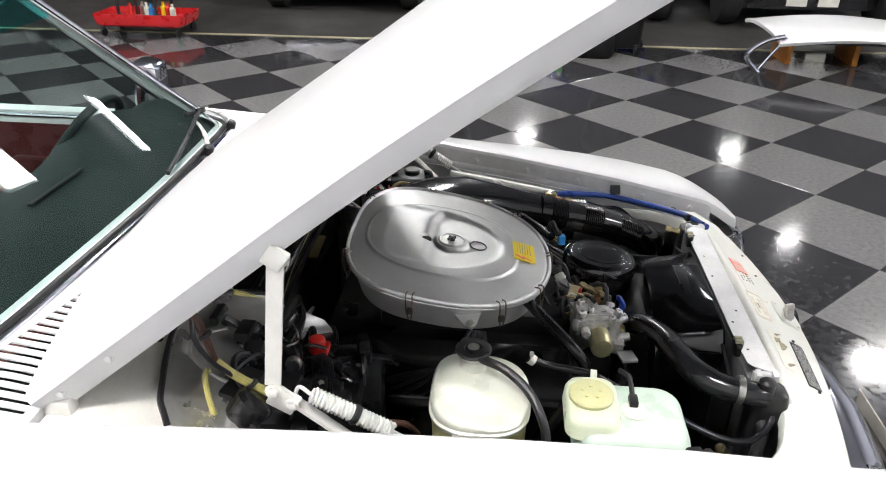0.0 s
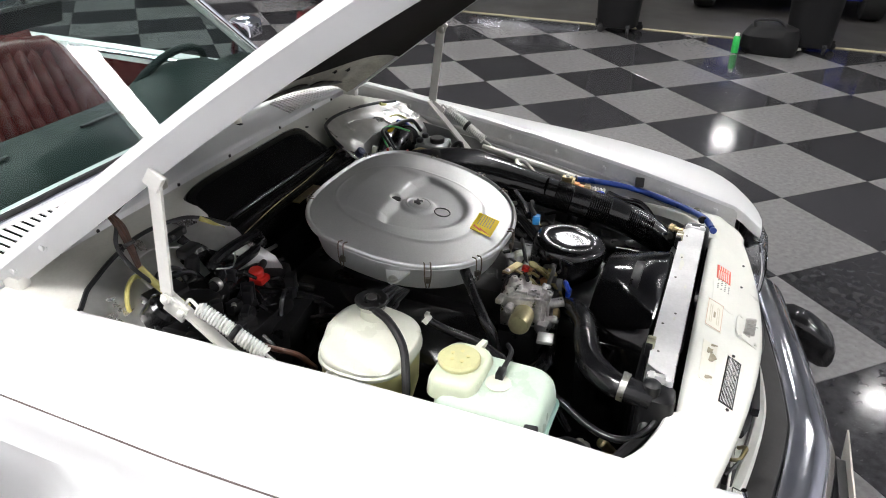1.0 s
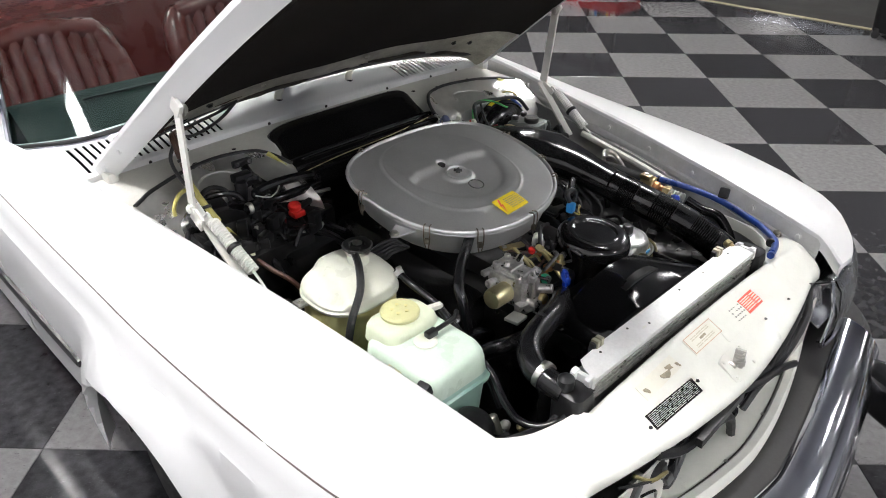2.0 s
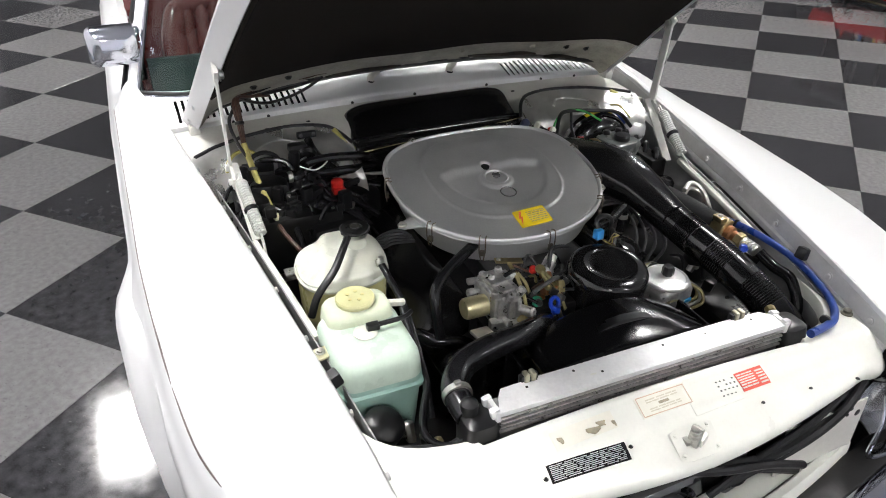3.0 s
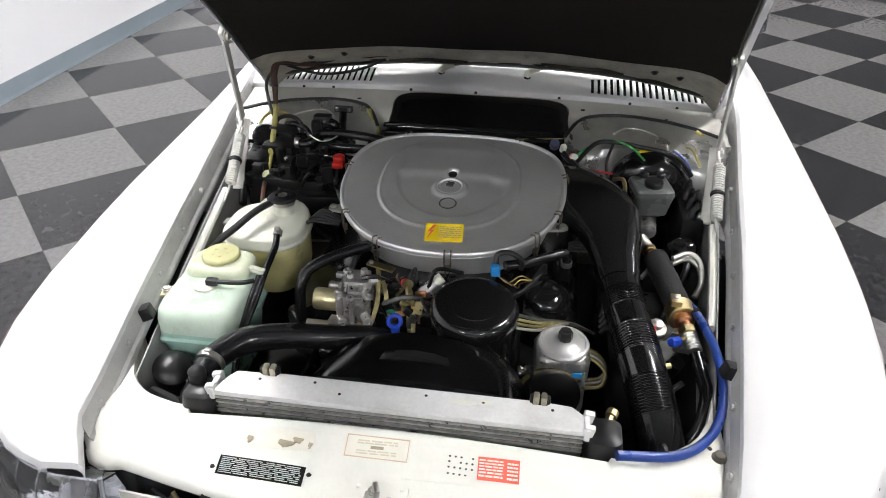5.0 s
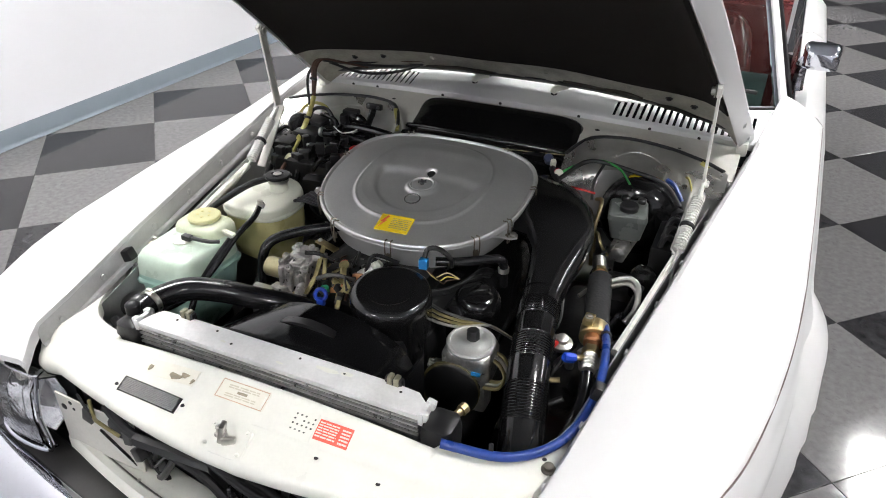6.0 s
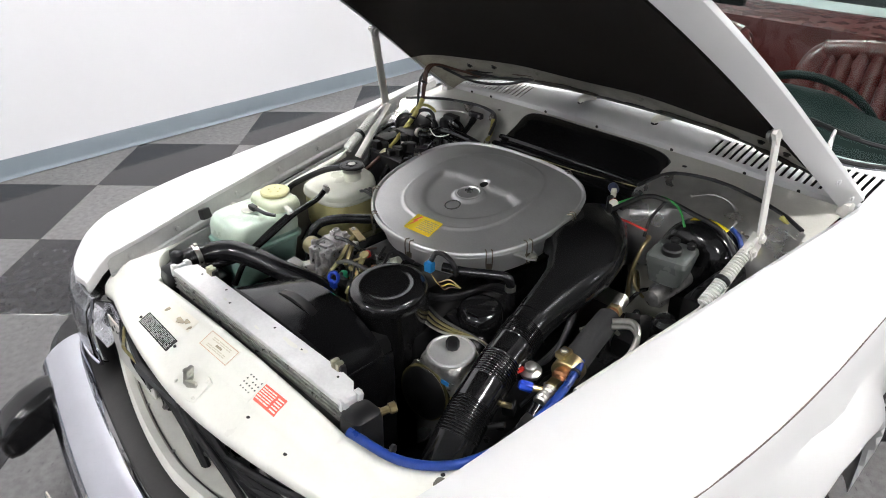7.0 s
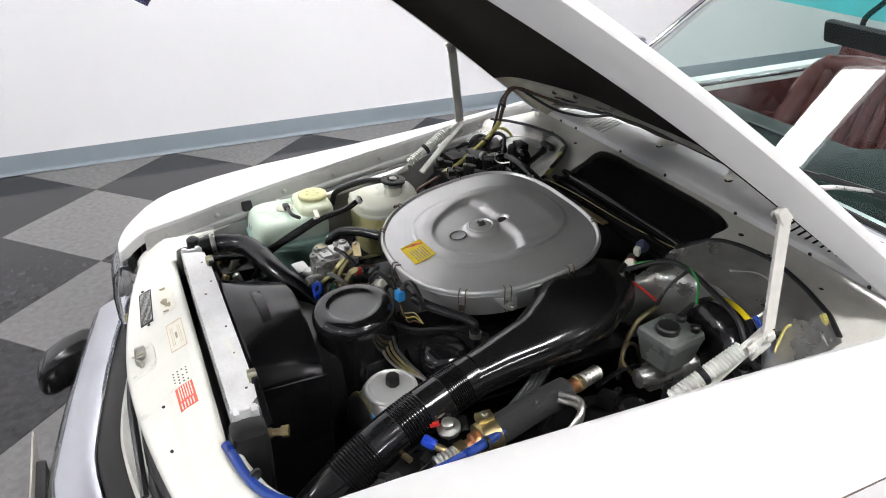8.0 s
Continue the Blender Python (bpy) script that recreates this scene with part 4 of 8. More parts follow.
# front wheels
for s in (-1, 1):
    for wy in (WHEEL_Y, 2.46):
        wh = part("wheel", lathe(B(), [(0.20, 0), (0.27, 0.0), (0.305, 0.02), (0.312, 0.06), (0.312, 0.15), (0.305, 0.19), (0.27, 0.205), (0.20, 0.205)], (s * 0.66 + 0.033, wy, WHEEL_Z - 0.003), (s, 0, 0), 40), TYRE, car, "black tyre on an alloy wheel")
        bm = B()
        lathe(bm, [(0.2, 0.03), (0.2, 0.19), (0.185, 0.175), (0.16, 0.15), (0.06, 0.17), (0.03, 0.185)], (s * 0.66 + 0.033, wy, WHEEL_Z - 0.003), (s, 0, 0), 32)
        part("rim", bm, ALUCAST, wh)
        bm = B()
        for k in range(12):
            a = 2 * math.pi * k / 12
            box(bm, (s * 0.817 + 0.033, wy + 0.115 * math.cos(a), WHEEL_Z + 0.115 * math.sin(a)), (0.012, 0.05, 0.02), 0.004, (math.degrees(a), 0, 0))
        part("rim_spokes", bm, ALUCAST, wh)
        if wy == WHEEL_Y:
            bm = B()
            rows = [[(s * x, wy + (ARCH + 0.02) * math.cos(a), WHEEL_Z + (ARCH + 0.02) * math.sin(a)) for x in (0.56, 0.84)] for a in np.linspace(-0.2, math.pi + 0.2, 20)]
            sheet(bm, rows, 0.004)
            part("wheel_housing", bm, BLACKSATIN, car, "black inner wheel housing")
# underbody
bm = B()
box(bm, (0, 0.5, 0.34), (1.30, 2.5, 0.03), 0.01)
part("underbody", bm, SOOT, car, "black underbody")


# ---- front of the car ----
def front_y(x):
    """Front edge of the slam panel."""
    return -0.891 + 0.055 * (abs(x) / 0.43) ** 1.7


def rear_edge(x):
    a = abs(x)
    if a < 0.365:
        return -0.742
    return table(a, ((0.365, -0.742), (0.372, -0.724), (0.41, -0.716), (0.46, -0.699), (0.493, -0.679), (0.517, -0.655), (0.538, -0.625), (0.554, -0.58), (0.566, -0.53)))


def panel_z(x, y):
    return -0.0022 * math.exp(-((y + 0.812 - 0.10 * abs(x) ** 2) / 0.010) ** 2) + 0.7430 - 0.030 * (abs(x) / 0.5) ** 2 - 0.5 * max(0.0, -0.757 - y) + 0.004 * max(0, 1 - abs(y + 0.752) / 0.012) + 0.0022 * min(1.0, max(0.0, (-0.776 - y) / 0.02)) * (1 if abs(x) < 0.44 else max(0.0, 1 - (abs(x) - 0.44) / 0.04))


bm = B()
rows = []
xs = sorted(set([round(float(x), 4) for x in np.linspace(-0.566, 0.566, 57)] + [-0.372, -0.364, 0.364, 0.372]))
for x in xs:
    y0, y1 = rear_edge(x), max(front_y(x), -0.90)
    if abs(x) > 0.47:
        y1 = table(abs(x), ((0.47, front_y(0.47)), (0.500, -0.832), (0.528, -0.822), (0.545, -0.800), (0.556, -0.765), (0.567, -0.69)))
    row = [(x, y0 + 0.002, panel_z(x, y0) - 0.03), (x, y0 + 0.001, panel_z(x, y0) - 0.006), (x, y0 - 0.004, panel_z(x, y0))]
    for t in np.linspace(0.06, 0.96, 19):
        t = float(t)
        y = y0 + (y1 - y0) * t
        row.append((x, y, panel_z(x, y)))
    row += [(x, y1, panel_z(x, y1) - 0.005), (x, y1 - 0.002, panel_z(x, y1) - 0.016), (x, y1 + 0.004, panel_z(x, y1) - 0.03)]
    rows.append(row)
sheet(bm, [r[::-1] for r in rows], 0.003)
slam = part("slam_panel", bm, PANELWHITE, car, "cream-white front slam panel over the radiator", 50)
for x, y in ((-0.539, -0.678), (0.539, -0.672), (-0.033, -0.868), (0.425, -0.838), (0.300, -0.832), (0.178, -0.832)):
    bm = B()
    lathe(bm, [(0.0042, 0), (0.0042, 0.0008), (0.003, 0.001)], (x, y, panel_z(x, y)), (0, 0, 1), 12)
    part("hole_plug", bm, INK, slam)
for s in (-1, 1):
    bm = B()
    x, y = s * 0.552, -0.690
    lathe(bm, [(0.013, 0), (0.013, 0.004), (0.009, 0.006), (0.009, 0.012), (0.006, 0.014)], (x, y, panel_z(x, y) - 0.001), (0, 0, 1), 16)
    part("rubber_buffer", bm, mat("grey_brown_rubber", (0.12, 0.11, 0.09), 0.6), slam, "worn grey-brown rubber buffer")


def decal(name, label, category, cx, cy, w, h, material, r=0.004, rot=0.0, lift=0.0012):
    """A thin sticker laid on the slam panel."""
    bm = B()
    c, s = math.cos(radians(rot)), math.sin(radians(rot))
    nx, ny = 8, 12
    grid = []
    for i in range(nx + 1):
        row = []
        for j in range(ny + 1):
            u, v = (i / nx - 0.5) * w, (j / ny - 0.5) * h
            x, y = cx + u * c - v * s, cy + u * s + v * c
            row.append((x, y, panel_z(x, y) + lift))
        grid.append(row)
    sheet(bm, grid, 0.001)
    return solo(name, bm, material, label, category)


def bars(parent, cx, cy, w, h, n, material, rot=0.0, gaps=True, lift=0.0018, frac=0.45, zf=None):
    """Lines of print as plain bars."""
    zf = zf or panel_z
    bm = B()
    c, s = math.cos(radians(rot)), math.sin(radians(rot))
    for k in range(n):
        v = (0.5 - (k + 0.5) / n) * h
        u = -w / 2
        while u < w / 2 - 1e-6:
            step = min(w / 2 - u, random.uniform(0.12, 0.35) * w) if gaps else w
            p, q = u, u + step * (0.86 if gaps else 1)
            t = h / n * frac / 2
            pts = [(cx + a * c - b * s, cy + a * s + b * c) for a, b in ((p, v - t), (q, v - t), (q, v + t), (p, v + t))]
            loft(bm, [[(x, y, zf(x, y) + lift - 0.0006) for x, y in pts], [(x, y, zf(x, y) + lift) for x, y in pts]])
            u += step
    return part("print", bm, material, parent)


d = decal("red_sticker", "red and white instruction sticker on the slam panel", "sticker", 0.187, -0.788, 0.068, 0.034, REDSTICK, rot=2)
bars(d, 0.175, -0.788, 0.040, 0.028, 6, STRIPE, 2)
bars(d, 0.210, -0.788, 0.018, 0.028, 5, STRIPE, 2)
d = decal("oval_plate", "white stamped plate with rows of dots on the slam panel", "plate", 0.090, -0.793, 0.118, 0.050, PANELWHITE, rot=2)
bm = B()
for i in range(5):
    for j in range(4):
        if (i * 3 + j) % 7 != 5:
            x, y = 0.106 + i * 0.0095, -0.803 + j * 0.0085
            prism(bm, rounded(x, y, 0.0036, 0.0036, 0.0012, 2), panel_z(x, y) + 0.0012, panel_z(x, y) + 0.0019)
part("dots", bm, DOTGREY, d)
d = decal("cream_sticker", "cream sticker with a thin red border on the slam panel", "sticker", -0.016, -0.780, 0.112, 0.036, CREAMSTICK, rot=1)
bm = B()
for a, b, w, h in ((-0.016, -0.7635, 0.106, 0.0012), (-0.016, -0.7965, 0.106, 0.0012), (-0.0685, -0.780, 0.0012, 0.033), (0.0365, -0.780, 0.0012, 0.033)):
    loft(bm, [[(a + u * w / 2, b + v * h / 2, panel_z(a + u * w / 2, b + v * h / 2) + z) for u, v in ((-1, -1), (1, -1), (1, 1), (-1, 1))] for z in (0.0012, 0.002)])
part("border", bm, PINKLINE, d)
FADED = mat("faded_tan_print", (0.60, 0.56, 0.45), 0.6)
bars(d, -0.016, -0.772, 0.07, 0.008, 2, FADED, 1)
bars(d, -0.016, -0.788, 0.07, 0.008, 2, FADED, 1)
bars(d, -0.016, -0.780, 0.022, 0.005, 1, TAN, 1, False, 0.002, 0.9)
d = decal("torn_sticker", "torn remains of a tan paper sticker on the slam panel", "sticker", -0.187, -0.782, 0.125, 0.030, CREAMSTICK, rot=1)
for cx, cy, w in ((-0.236, -0.782, 0.012), (-0.17, -0.785, 0.032), (-0.152, -0.779, 0.02), (-0.129, -0.785, 0.008)):
    bm = B()
    pts = []
    for k in range(14):
        a = 2 * math.pi * k / 14
        r = random.uniform(0.55, 1.0)
        pts.append((cx + w / 2 * r * math.cos(a), cy + 0.013 * r * math.sin(a)))
    prism(bm, pts, panel_z(cx, cy) + 0.0008, panel_z(cx, cy) + 0.0022)
    part("paper_scrap", bm, TAN, d)
d = decal("type_plate", "black metal type plate with rows of fine print", "plate", -0.204, -0.830, 0.152, 0.029, PLATEBLACK, rot=-3)
bars(d, -0.204, -0.830, 0.143, 0.025, 9, PALE, -3, frac=0.3)
for x in (-0.288, -0.120):
    bolt(slam, (x, -0.830, panel_z(x, -0.830)), 0.003, material=INK)

latch = thing("hood_latch", "white latch plate with a steel spring catch on the slam panel", "latch", (0, -0.858, 0.690))
bm = B()
g = []
for x, a in zip(np.linspace(-0.043, 0.047, 9), (0.75, 0.92, 1, 1, 1, 1, 1, 0.92, 0.75)):
    g.append([(float(x), -0.857 + (y + 0.857) * a, panel_z(x, y) + 0.004) for y in (-0.885, -0.87, -0.85, -0.830)])
sheet(bm, g, 0.006)
part("latch_plate", bm, PANELWHITE, latch)
bm = B()
path = [Vector((-0.004 + 0.008 * math.cos(k * 0.9), -0.858 + 0.008 * math.sin(k * 0.9), 0.696 + 0.0012 * k)) for k in range(30)]
tube(bm, path, 0.0018, 6, 2)
part("catch_spring", bm, STEEL, latch)
bm = B()
box(bm, (-0.004, -0.858, 0.713), (0.010, 0.022, 0.040), 0.003, (0, 14, 20))
box(bm, (0.012, -0.862, 0.701), (0.026, 0.008, 0.016), 0.002, (0, 0, 25))
box(bm, (-0.016, -0.852, 0.699), (0.012, 0.018, 0.012), 0.002)
part("catch", bm, STEEL, latch, "worn steel catch")
for x, y in ((-0.034, -0.874), (-0.034, -0.84), (0.038, -0.875), (0.038, -0.838)):
    bolt(latch, (x, y, panel_z(x, y) + 0.003), 0.0036, material=PANELWHITE)

# cavity behind the missing grille: backing coloured black for its shade, stays and pipes
bm = B()
sheet(bm, [[(float(x), -0.80, 0.67), (float(x), -0.79, 0.5), (float(x), -0.80, 0.30)] for x in np.linspace(-0.5, 0.5, 5)], 0.006)
part("condenser", bm, SOOT, car, "condenser core coloured black for the shade in the grille opening")
for pts in (((-0.30, -0.86, 0.66), (-0.22, -0.875, 0.63), (-0.05, -0.880, 0.60), (0.05, -0.87, 0.45)), ((0.05, -0.872, 0.63), (0.2, -0.875, 0.60), (0.40, -0.85, 0.63)), ((-0.1, -0.86, 0.645), (0.1, -0.87, 0.60), (0.3, -0.86, 0.5)), ((0.48, -0.82, 0.645), (0.38, -0.86, 0.63), (0.26, -0.875, 0.60), (0.1, -0.87, 0.56))):
    bm = B()
    tube(bm, pts, 0.010, 8)
    part("front_hose", bm, RUBBER, car, "black hose in the grille opening")
for n, pts, r, m in (("latch_cable", ((0.395, -0.840, 0.655), (0.30, -0.860, 0.635), (0.143, -0.878, 0.606), (0.05, -0.875, 0.55)), 0.008, RUBBER), ("stay_rod", ((-0.03, -0.880, 0.655), (0.0, -0.888, 0.650), (0.062, -0.895, 0.635), (0.16, -0.896, 0.610), (0.258, -0.898, 0.570)), 0.008, BLACKSATIN),
                     ("horn_wire", ((-0.36, -0.85, 0.645), (-0.33, -0.870, 0.625), (-0.30, -0.88, 0.63), (-0.27, -0.87, 0.60)), 0.004, DULLBRASS), ("horn_wire", ((-0.40, -0.845, 0.64), (-0.35, -0.865, 0.63), (-0.31, -0.875, 0.62)), 0.003, RUBBER)):
    bm = B()
    tube(bm, pts, r, 8)
    part(n, bm, m, car, "dark rod and wire in the grille opening")
random.seed(71)
for k in range(22):
    p = Vector((random.uniform(-0.40, 0.24), random.uniform(-0.865, -0.83), random.uniform(0.53, 0.635)))
    q = p + Vector((random.uniform(-0.14, 0.14), random.uniform(-0.02, 0.02), random.uniform(-0.12, 0.02)))
    bm = B()
    if k % 3:
        tube(bm, [p, (p + q) / 2 + Vector((0, -0.01, random.uniform(-0.03, 0.03))), q], random.choice((0.003, 0.005, 0.008)), 7)
        part("opening_wire", bm, random.choice((RUBBER, RUBBER, HOSE, DARKMETAL)), car)
    else:
        box(bm, p, (random.uniform(0.02, 0.04), 0.02, random.uniform(0.02, 0.05)), 0.003, (random.uniform(-20, 20), random.uniform(-30, 30), 0))
        part("opening_bracket", bm, random.choice((BLACKSATIN, DARKMETAL, ALUCAST, BLACKSATIN)), car)
bm = B()
bar(bm, (-0.20, -0.890, 0.640), (-0.02, -0.885, 0.645), 0.014, 0.02)
part("latch_stay", bm, BLACKSATIN, car, "black steel stay under the slam panel")
for s in (-1, 1):
    bm = B()
    sheet(bm, [[(s * x, -0.855 + 0.25 * (x - 0.30) ** 2, z) for z in (0.632, 0.58, 0.50)][::s] for x in (0.24, 0.29, 0.34, 0.38, 0.42, 0.46)], 0.004)
    sup = part("lamp_support", bm, BAYWHITE, car, "white sheet-metal lamp support")
    for x, z, r in ((0.285, 0.605, 0.026), (0.365, 0.628, 0.005), (0.415, 0.620, 0.005), (0.408, 0.606, 0.004), (0.44, 0.600, 0.008)):
        bm = B()
        lathe(bm, [(r, 0), (r, 0.002), (r * 0.6, 0.003)], (s * x, -0.8575 + 0.25 * (x - 0.30) ** 2, z), (0, -1, 0), 16)
        part("support_hole", bm, INK, sup, "dark hole in the lamp support")


bm = B()
box(bm, (0, -0.86, 0.44), (1.2, 0.20, 0.02), 0.004)
part("undertray", bm, SOOT, car, "black undertray below the grille opening")


# valance strip, rubber filler and chrome bumper
def arc_front(x, line):
    y0, bow, k = line
    return y0 + bow * (abs(x) / 0.8) ** k


def bumper_band(name, prof, line, half, material, parent, label=""):
    """A band that follows the bowed front: prof is a list of (forward, z)."""
    bm = B()
    rows = []
    xs = list(np.linspace(-half, half, 41))
    for x in xs:
        x = float(x)
        rows.append([(x, arc_front(x, line) - fwd, z) for fwd, z in prof])
    sheet(bm, rows, 0.003)
    return part(name, bm, material, parent, label)


VALANCE = (-0.914, 0.206, 1.6)
BUMPER = (-0.955, 0.144, 1.3)
bumper_band("valance_strip", [(-0.078, 0.455), (-0.075, 0.486), (-0.068, 0.490), (-0.030, 0.493), (-0.004, 0.493), (0.000, 0.496), (0.003, 0.502), (0.017, 0.503), (0.021, 0.497), (0.022, 0.44)], VALANCE, 0.468, PANELWHITE, car, "white-grey valance strip behind the bumper")
bm = B()
tube(bm, [(float(x), arc_front(float(x), VALANCE) + 0.004, 0.4945) for x in np.linspace(-0.42, 0.42, 21)], 0.0035, 6, 2)
seam = part("valance_seam", bm, mat("grey_sealant", (0.16, 0.15, 0.14), 0.6, vary=0.3, scale=40), car, "grey sealant seam along the valance strip")
for x in (-0.40, -0.24, -0.06, 0.13, 0.31, 0.41):
    bolt(seam, (x, arc_front(x, VALANCE) + 0.006, 0.494), 0.0045, (0, 0, 1), STEEL)
FILLER = mat("grey_black_bumper_rubber", (0.022, 0.021, 0.021), 0.55, vary=0.3, scale=30, bump=0.1)
bumper = thing("front_bumper", "large chrome front bumper with black rubber filler and guards", "bumper", (0, -1.0, 0.32))
bumper_band("rubber_filler", [(-0.034, 0.36), (-0.034, 0.462), (-0.028, 0.470), (0.002, 0.474), (0.032, 0.470), (0.042, 0.461), (0.042, 0.39)], BUMPER, 0.76, FILLER, bumper, "matt black rubber filler strip")
bumper_band("chrome_blade", [(f, z - 0.088) for f, z in ((0.036, 0.50), (0.037, 0.552), (0.040, 0.560), (0.047, 0.5635), (0.058, 0.5635), (0.072, 0.561), (0.086, 0.557), (0.100, 0.551), (0.113, 0.5435), (0.125, 0.534), (0.136, 0.522), (0.145, 0.507), (0.151, 0.489), (0.154, 0.465), (0.148, 0.42), (0.13, 0.385), (0.10, 0.365), (0.07, 0.36))], BUMPER, 0.675, CHROME, bumper, "smooth chrome bumper blade")
for s in (-1, 1):
    bm = B()
    rings = []
    for x, y, nx, ny in ((0.67, -0.908, 0.30, -1.0), (0.74, -0.875, 0.50, -0.9), (0.80, -0.815, 0.78, -0.62), (0.84, -0.73, 0.95, -0.3), (0.86, -0.63, 1.0, -0.08), (0.87, -0.44, 1.0, 0.0)):
        rings.append([(s * (x + nx * d), y + ny * d, z - 0.085) for d, z in ((-0.03, 0.38), (0.03, 0.37), (0.062, 0.40), (0.07, 0.455), (0.06, 0.51), (0.03, 0.55), (-0.05, 0.563), (-0.055, 0.50))])
    loft(bm, rings)
    part("bumper_end", bm, RUBBER, bumper, "black rubber bumper end")
    bm = B()
    gx, gy = s * 0.578, -1.015
    rings = []
    for fwd, w, z0, z1 in ((-0.04, 0.042, 0.335, 0.435), (0.0, 0.050, 0.320, 0.440), (0.05, 0.052, 0.300, 0.425), (0.10, 0.050, 0.280, 0.395), (0.125, 0.042, 0.280, 0.365), (0.135, 0.03, 0.295, 0.345)):
        rings.append([(gx + px, gy - fwd, (z0 + z1) / 2 + pz) for px, pz in rounded(0, 0, 2 * w, z1 - z0, min(w, (z1 - z0) / 2) * 0.55)])
    loft(bm, rings)
    part("bumper_guard", bm, BLACKGLOSS, bumper, "glossy black bumper guard")
# number plate, its characters left as bars
plate = thing("number_plate", "thin metal number plate on the bumper, seen edge-on", "number plate", (-0.06, -1.141, 0.29))
bm = B()
box(bm, (-0.06, -1.142, 0.35), (0.31, 0.004, 0.155), 0.001, (-6, 0, 0))
part("plate_sheet", bm, mat("worn_plate_metal", (0.5, 0.47, 0.42), 0.4, 0.6, vary=0.2), plate)
bm = B()
for k in range(6):
    box(bm, (-0.16 + k * 0.04, -1.147, 0.35), (0.026, 0.003, 0.065), 0.001, (-6, 0, 0))
part("plain_bars", bm, mat("dark_red_print", (0.2, 0.02, 0.02), 0.5), plate)
bm = B()
box(bm, (-0.06, -1.128, 0.35), (0.20, 0.024, 0.06), 0.004)
part("plate_mount", bm, BLACKSATIN, plate)

# headlamps under the fender tips
def lamp_edge(x):
    """Front edge of the fender above the lamp."""
    return -0.866 + 1.6 * max(0.0, x - 0.55) ** 1.8


for s in (-1, 1):
    hl = thing("headlamp", "clear glass headlamp in a chrome surround", "headlamp", (s * 0.62, -0.84, 0.56), "headlamps")
    bm = B()
    rows = []
    for x in np.linspace(0.478, 0.752, 14):
        x = float(x)
        y, t = lamp_edge(x), zout(lamp_edge(x)) - 0.016
        rows.append([(s * x + 0.008, y + dy, z) for dy, z in ((0.012, t), (-0.010, t - 0.006), (-0.030, t - 0.030), (-0.040, 0.60), (-0.040, 0.53), (-0.030, 0.50), (-0.01, 0.492))][::-s])
    sheet(bm, rows, 0.004)
    part("lens", bm, LENS, hl, "clear ribbed headlamp glass", 60)
    for x in np.linspace(0.50, 0.73, 6):
        x = float(x)
        y, t = lamp_edge(x), zout(lamp_edge(x)) - 0.016
        bm = B()
        tube(bm, [(s * x + 0.008, y - 0.006, t - 0.008), (s * x + 0.008, y - 0.029, t - 0.034), (s * x + 0.008, y - 0.037, 0.60), (s * x + 0.008, y - 0.036, 0.52)], 0.0018, 6, 3)
        part("lens_rib", bm, LENS, hl)
    bm = B()
    rows = []
    for x in np.linspace(0.480, 0.750, 14):
        x = float(x)
        y = lamp_edge(x)
        rows.append([(s * x + 0.008, y - 0.004, 0.672), (s * x + 0.008, y + 0.035 + 0.006 * math.sin(60 * x), 0.65), (s * x + 0.008, y + 0.045, 0.60), (s * x + 0.008, y + 0.03 + 0.006 * math.cos(50 * x), 0.55), (s * x + 0.008, y - 0.005, 0.535)][::-s])
    sheet(bm, rows, 0.004)
    part("reflector", bm, CRINKLE, hl, "bright curved reflector")
    bm = B()
    lathe(bm, [(0.02, 0), (0.022, 0.02), (0.012, 0.035)], (s * 0.60, -0.80, 0.61), (0, -1, 0), 14)
    part("bulb", bm, STEEL, hl)
    bm = B()
    tube(bm, [(s * 0.470, -0.872, 0.685), (s * 0.466, -0.895, 0.60), (s * 0.472, -0.892, 0.495), (s * 0.60, -0.888, 0.488), (s * 0.74, -0.82, 0.492)], 0.005, 8)
    part("surround", bm, CHROME, hl)
    bm = B()
    box(bm, (s * 0.60, -0.79, 0.60), (0.30, 0.05, 0.17), 0.02)
    part("lamp_housing", bm, BLACKSATIN, hl)


# ---- engine bay: the engine and what stands round it ----
engine = thing("engine", "black painted engine block with valve covers in the bay", "engine", (0, -0.1, 0.36))
bm = B()
box(bm, (0.0, -0.10, 0.52), (0.40, 0.66, 0.34), 0.03)
box(bm, (0.0, -0.12, 0.70), (0.26, 0.44, 0.08), 0.02)
part("block", bm, SOOT, engine)
for s in (-1, 1):
    bm = B()
    box(bm, (s * 0.245, -0.08, 0.645), (0.15, 0.52, 0.085), 0.022, (0, s * 28, 0))
    vc = part("valve_cover", bm, BLACKGLOSS, engine, "gloss black ribbed valve cover")
bm = B()
box(bm, (0.02, -0.50, 0.56), (0.30, 0.10, 0.30), 0.03)
part("front_cover", bm, SOOT, engine)

# aluminium air cleaner
def lid_z(x, y):
    return 0.853 + 0.165 * y


def lid_outline(k=1.0, n=144):
    """A rounded outline, wide and flat at the back and drawn in at the front."""
    pts = []
    for i in range(n):
        a = 2 * math.pi * i / n
        c, s = math.cos(a), math.sin(a)
        e = 2.9 if s > 0 else 2.25
        r = (abs(c) ** e + abs(s) ** e) ** (-1 / e)
        x, y = r * c * 0.272, r * s * (0.205 if s > 0 else 0.265)
        pts.append((0.006 + x * k, -0.025 + y * k))
    return pts


def lid_ring(k, h):
    return [(x, y, lid_z(x, y) + h) for x, y in lid_outline(k)]


cleaner = thing("air_cleaner", "brushed aluminium air cleaner housing with a clipped lid", "air cleaner", (0, -0.03, 0.74))
bm = B()
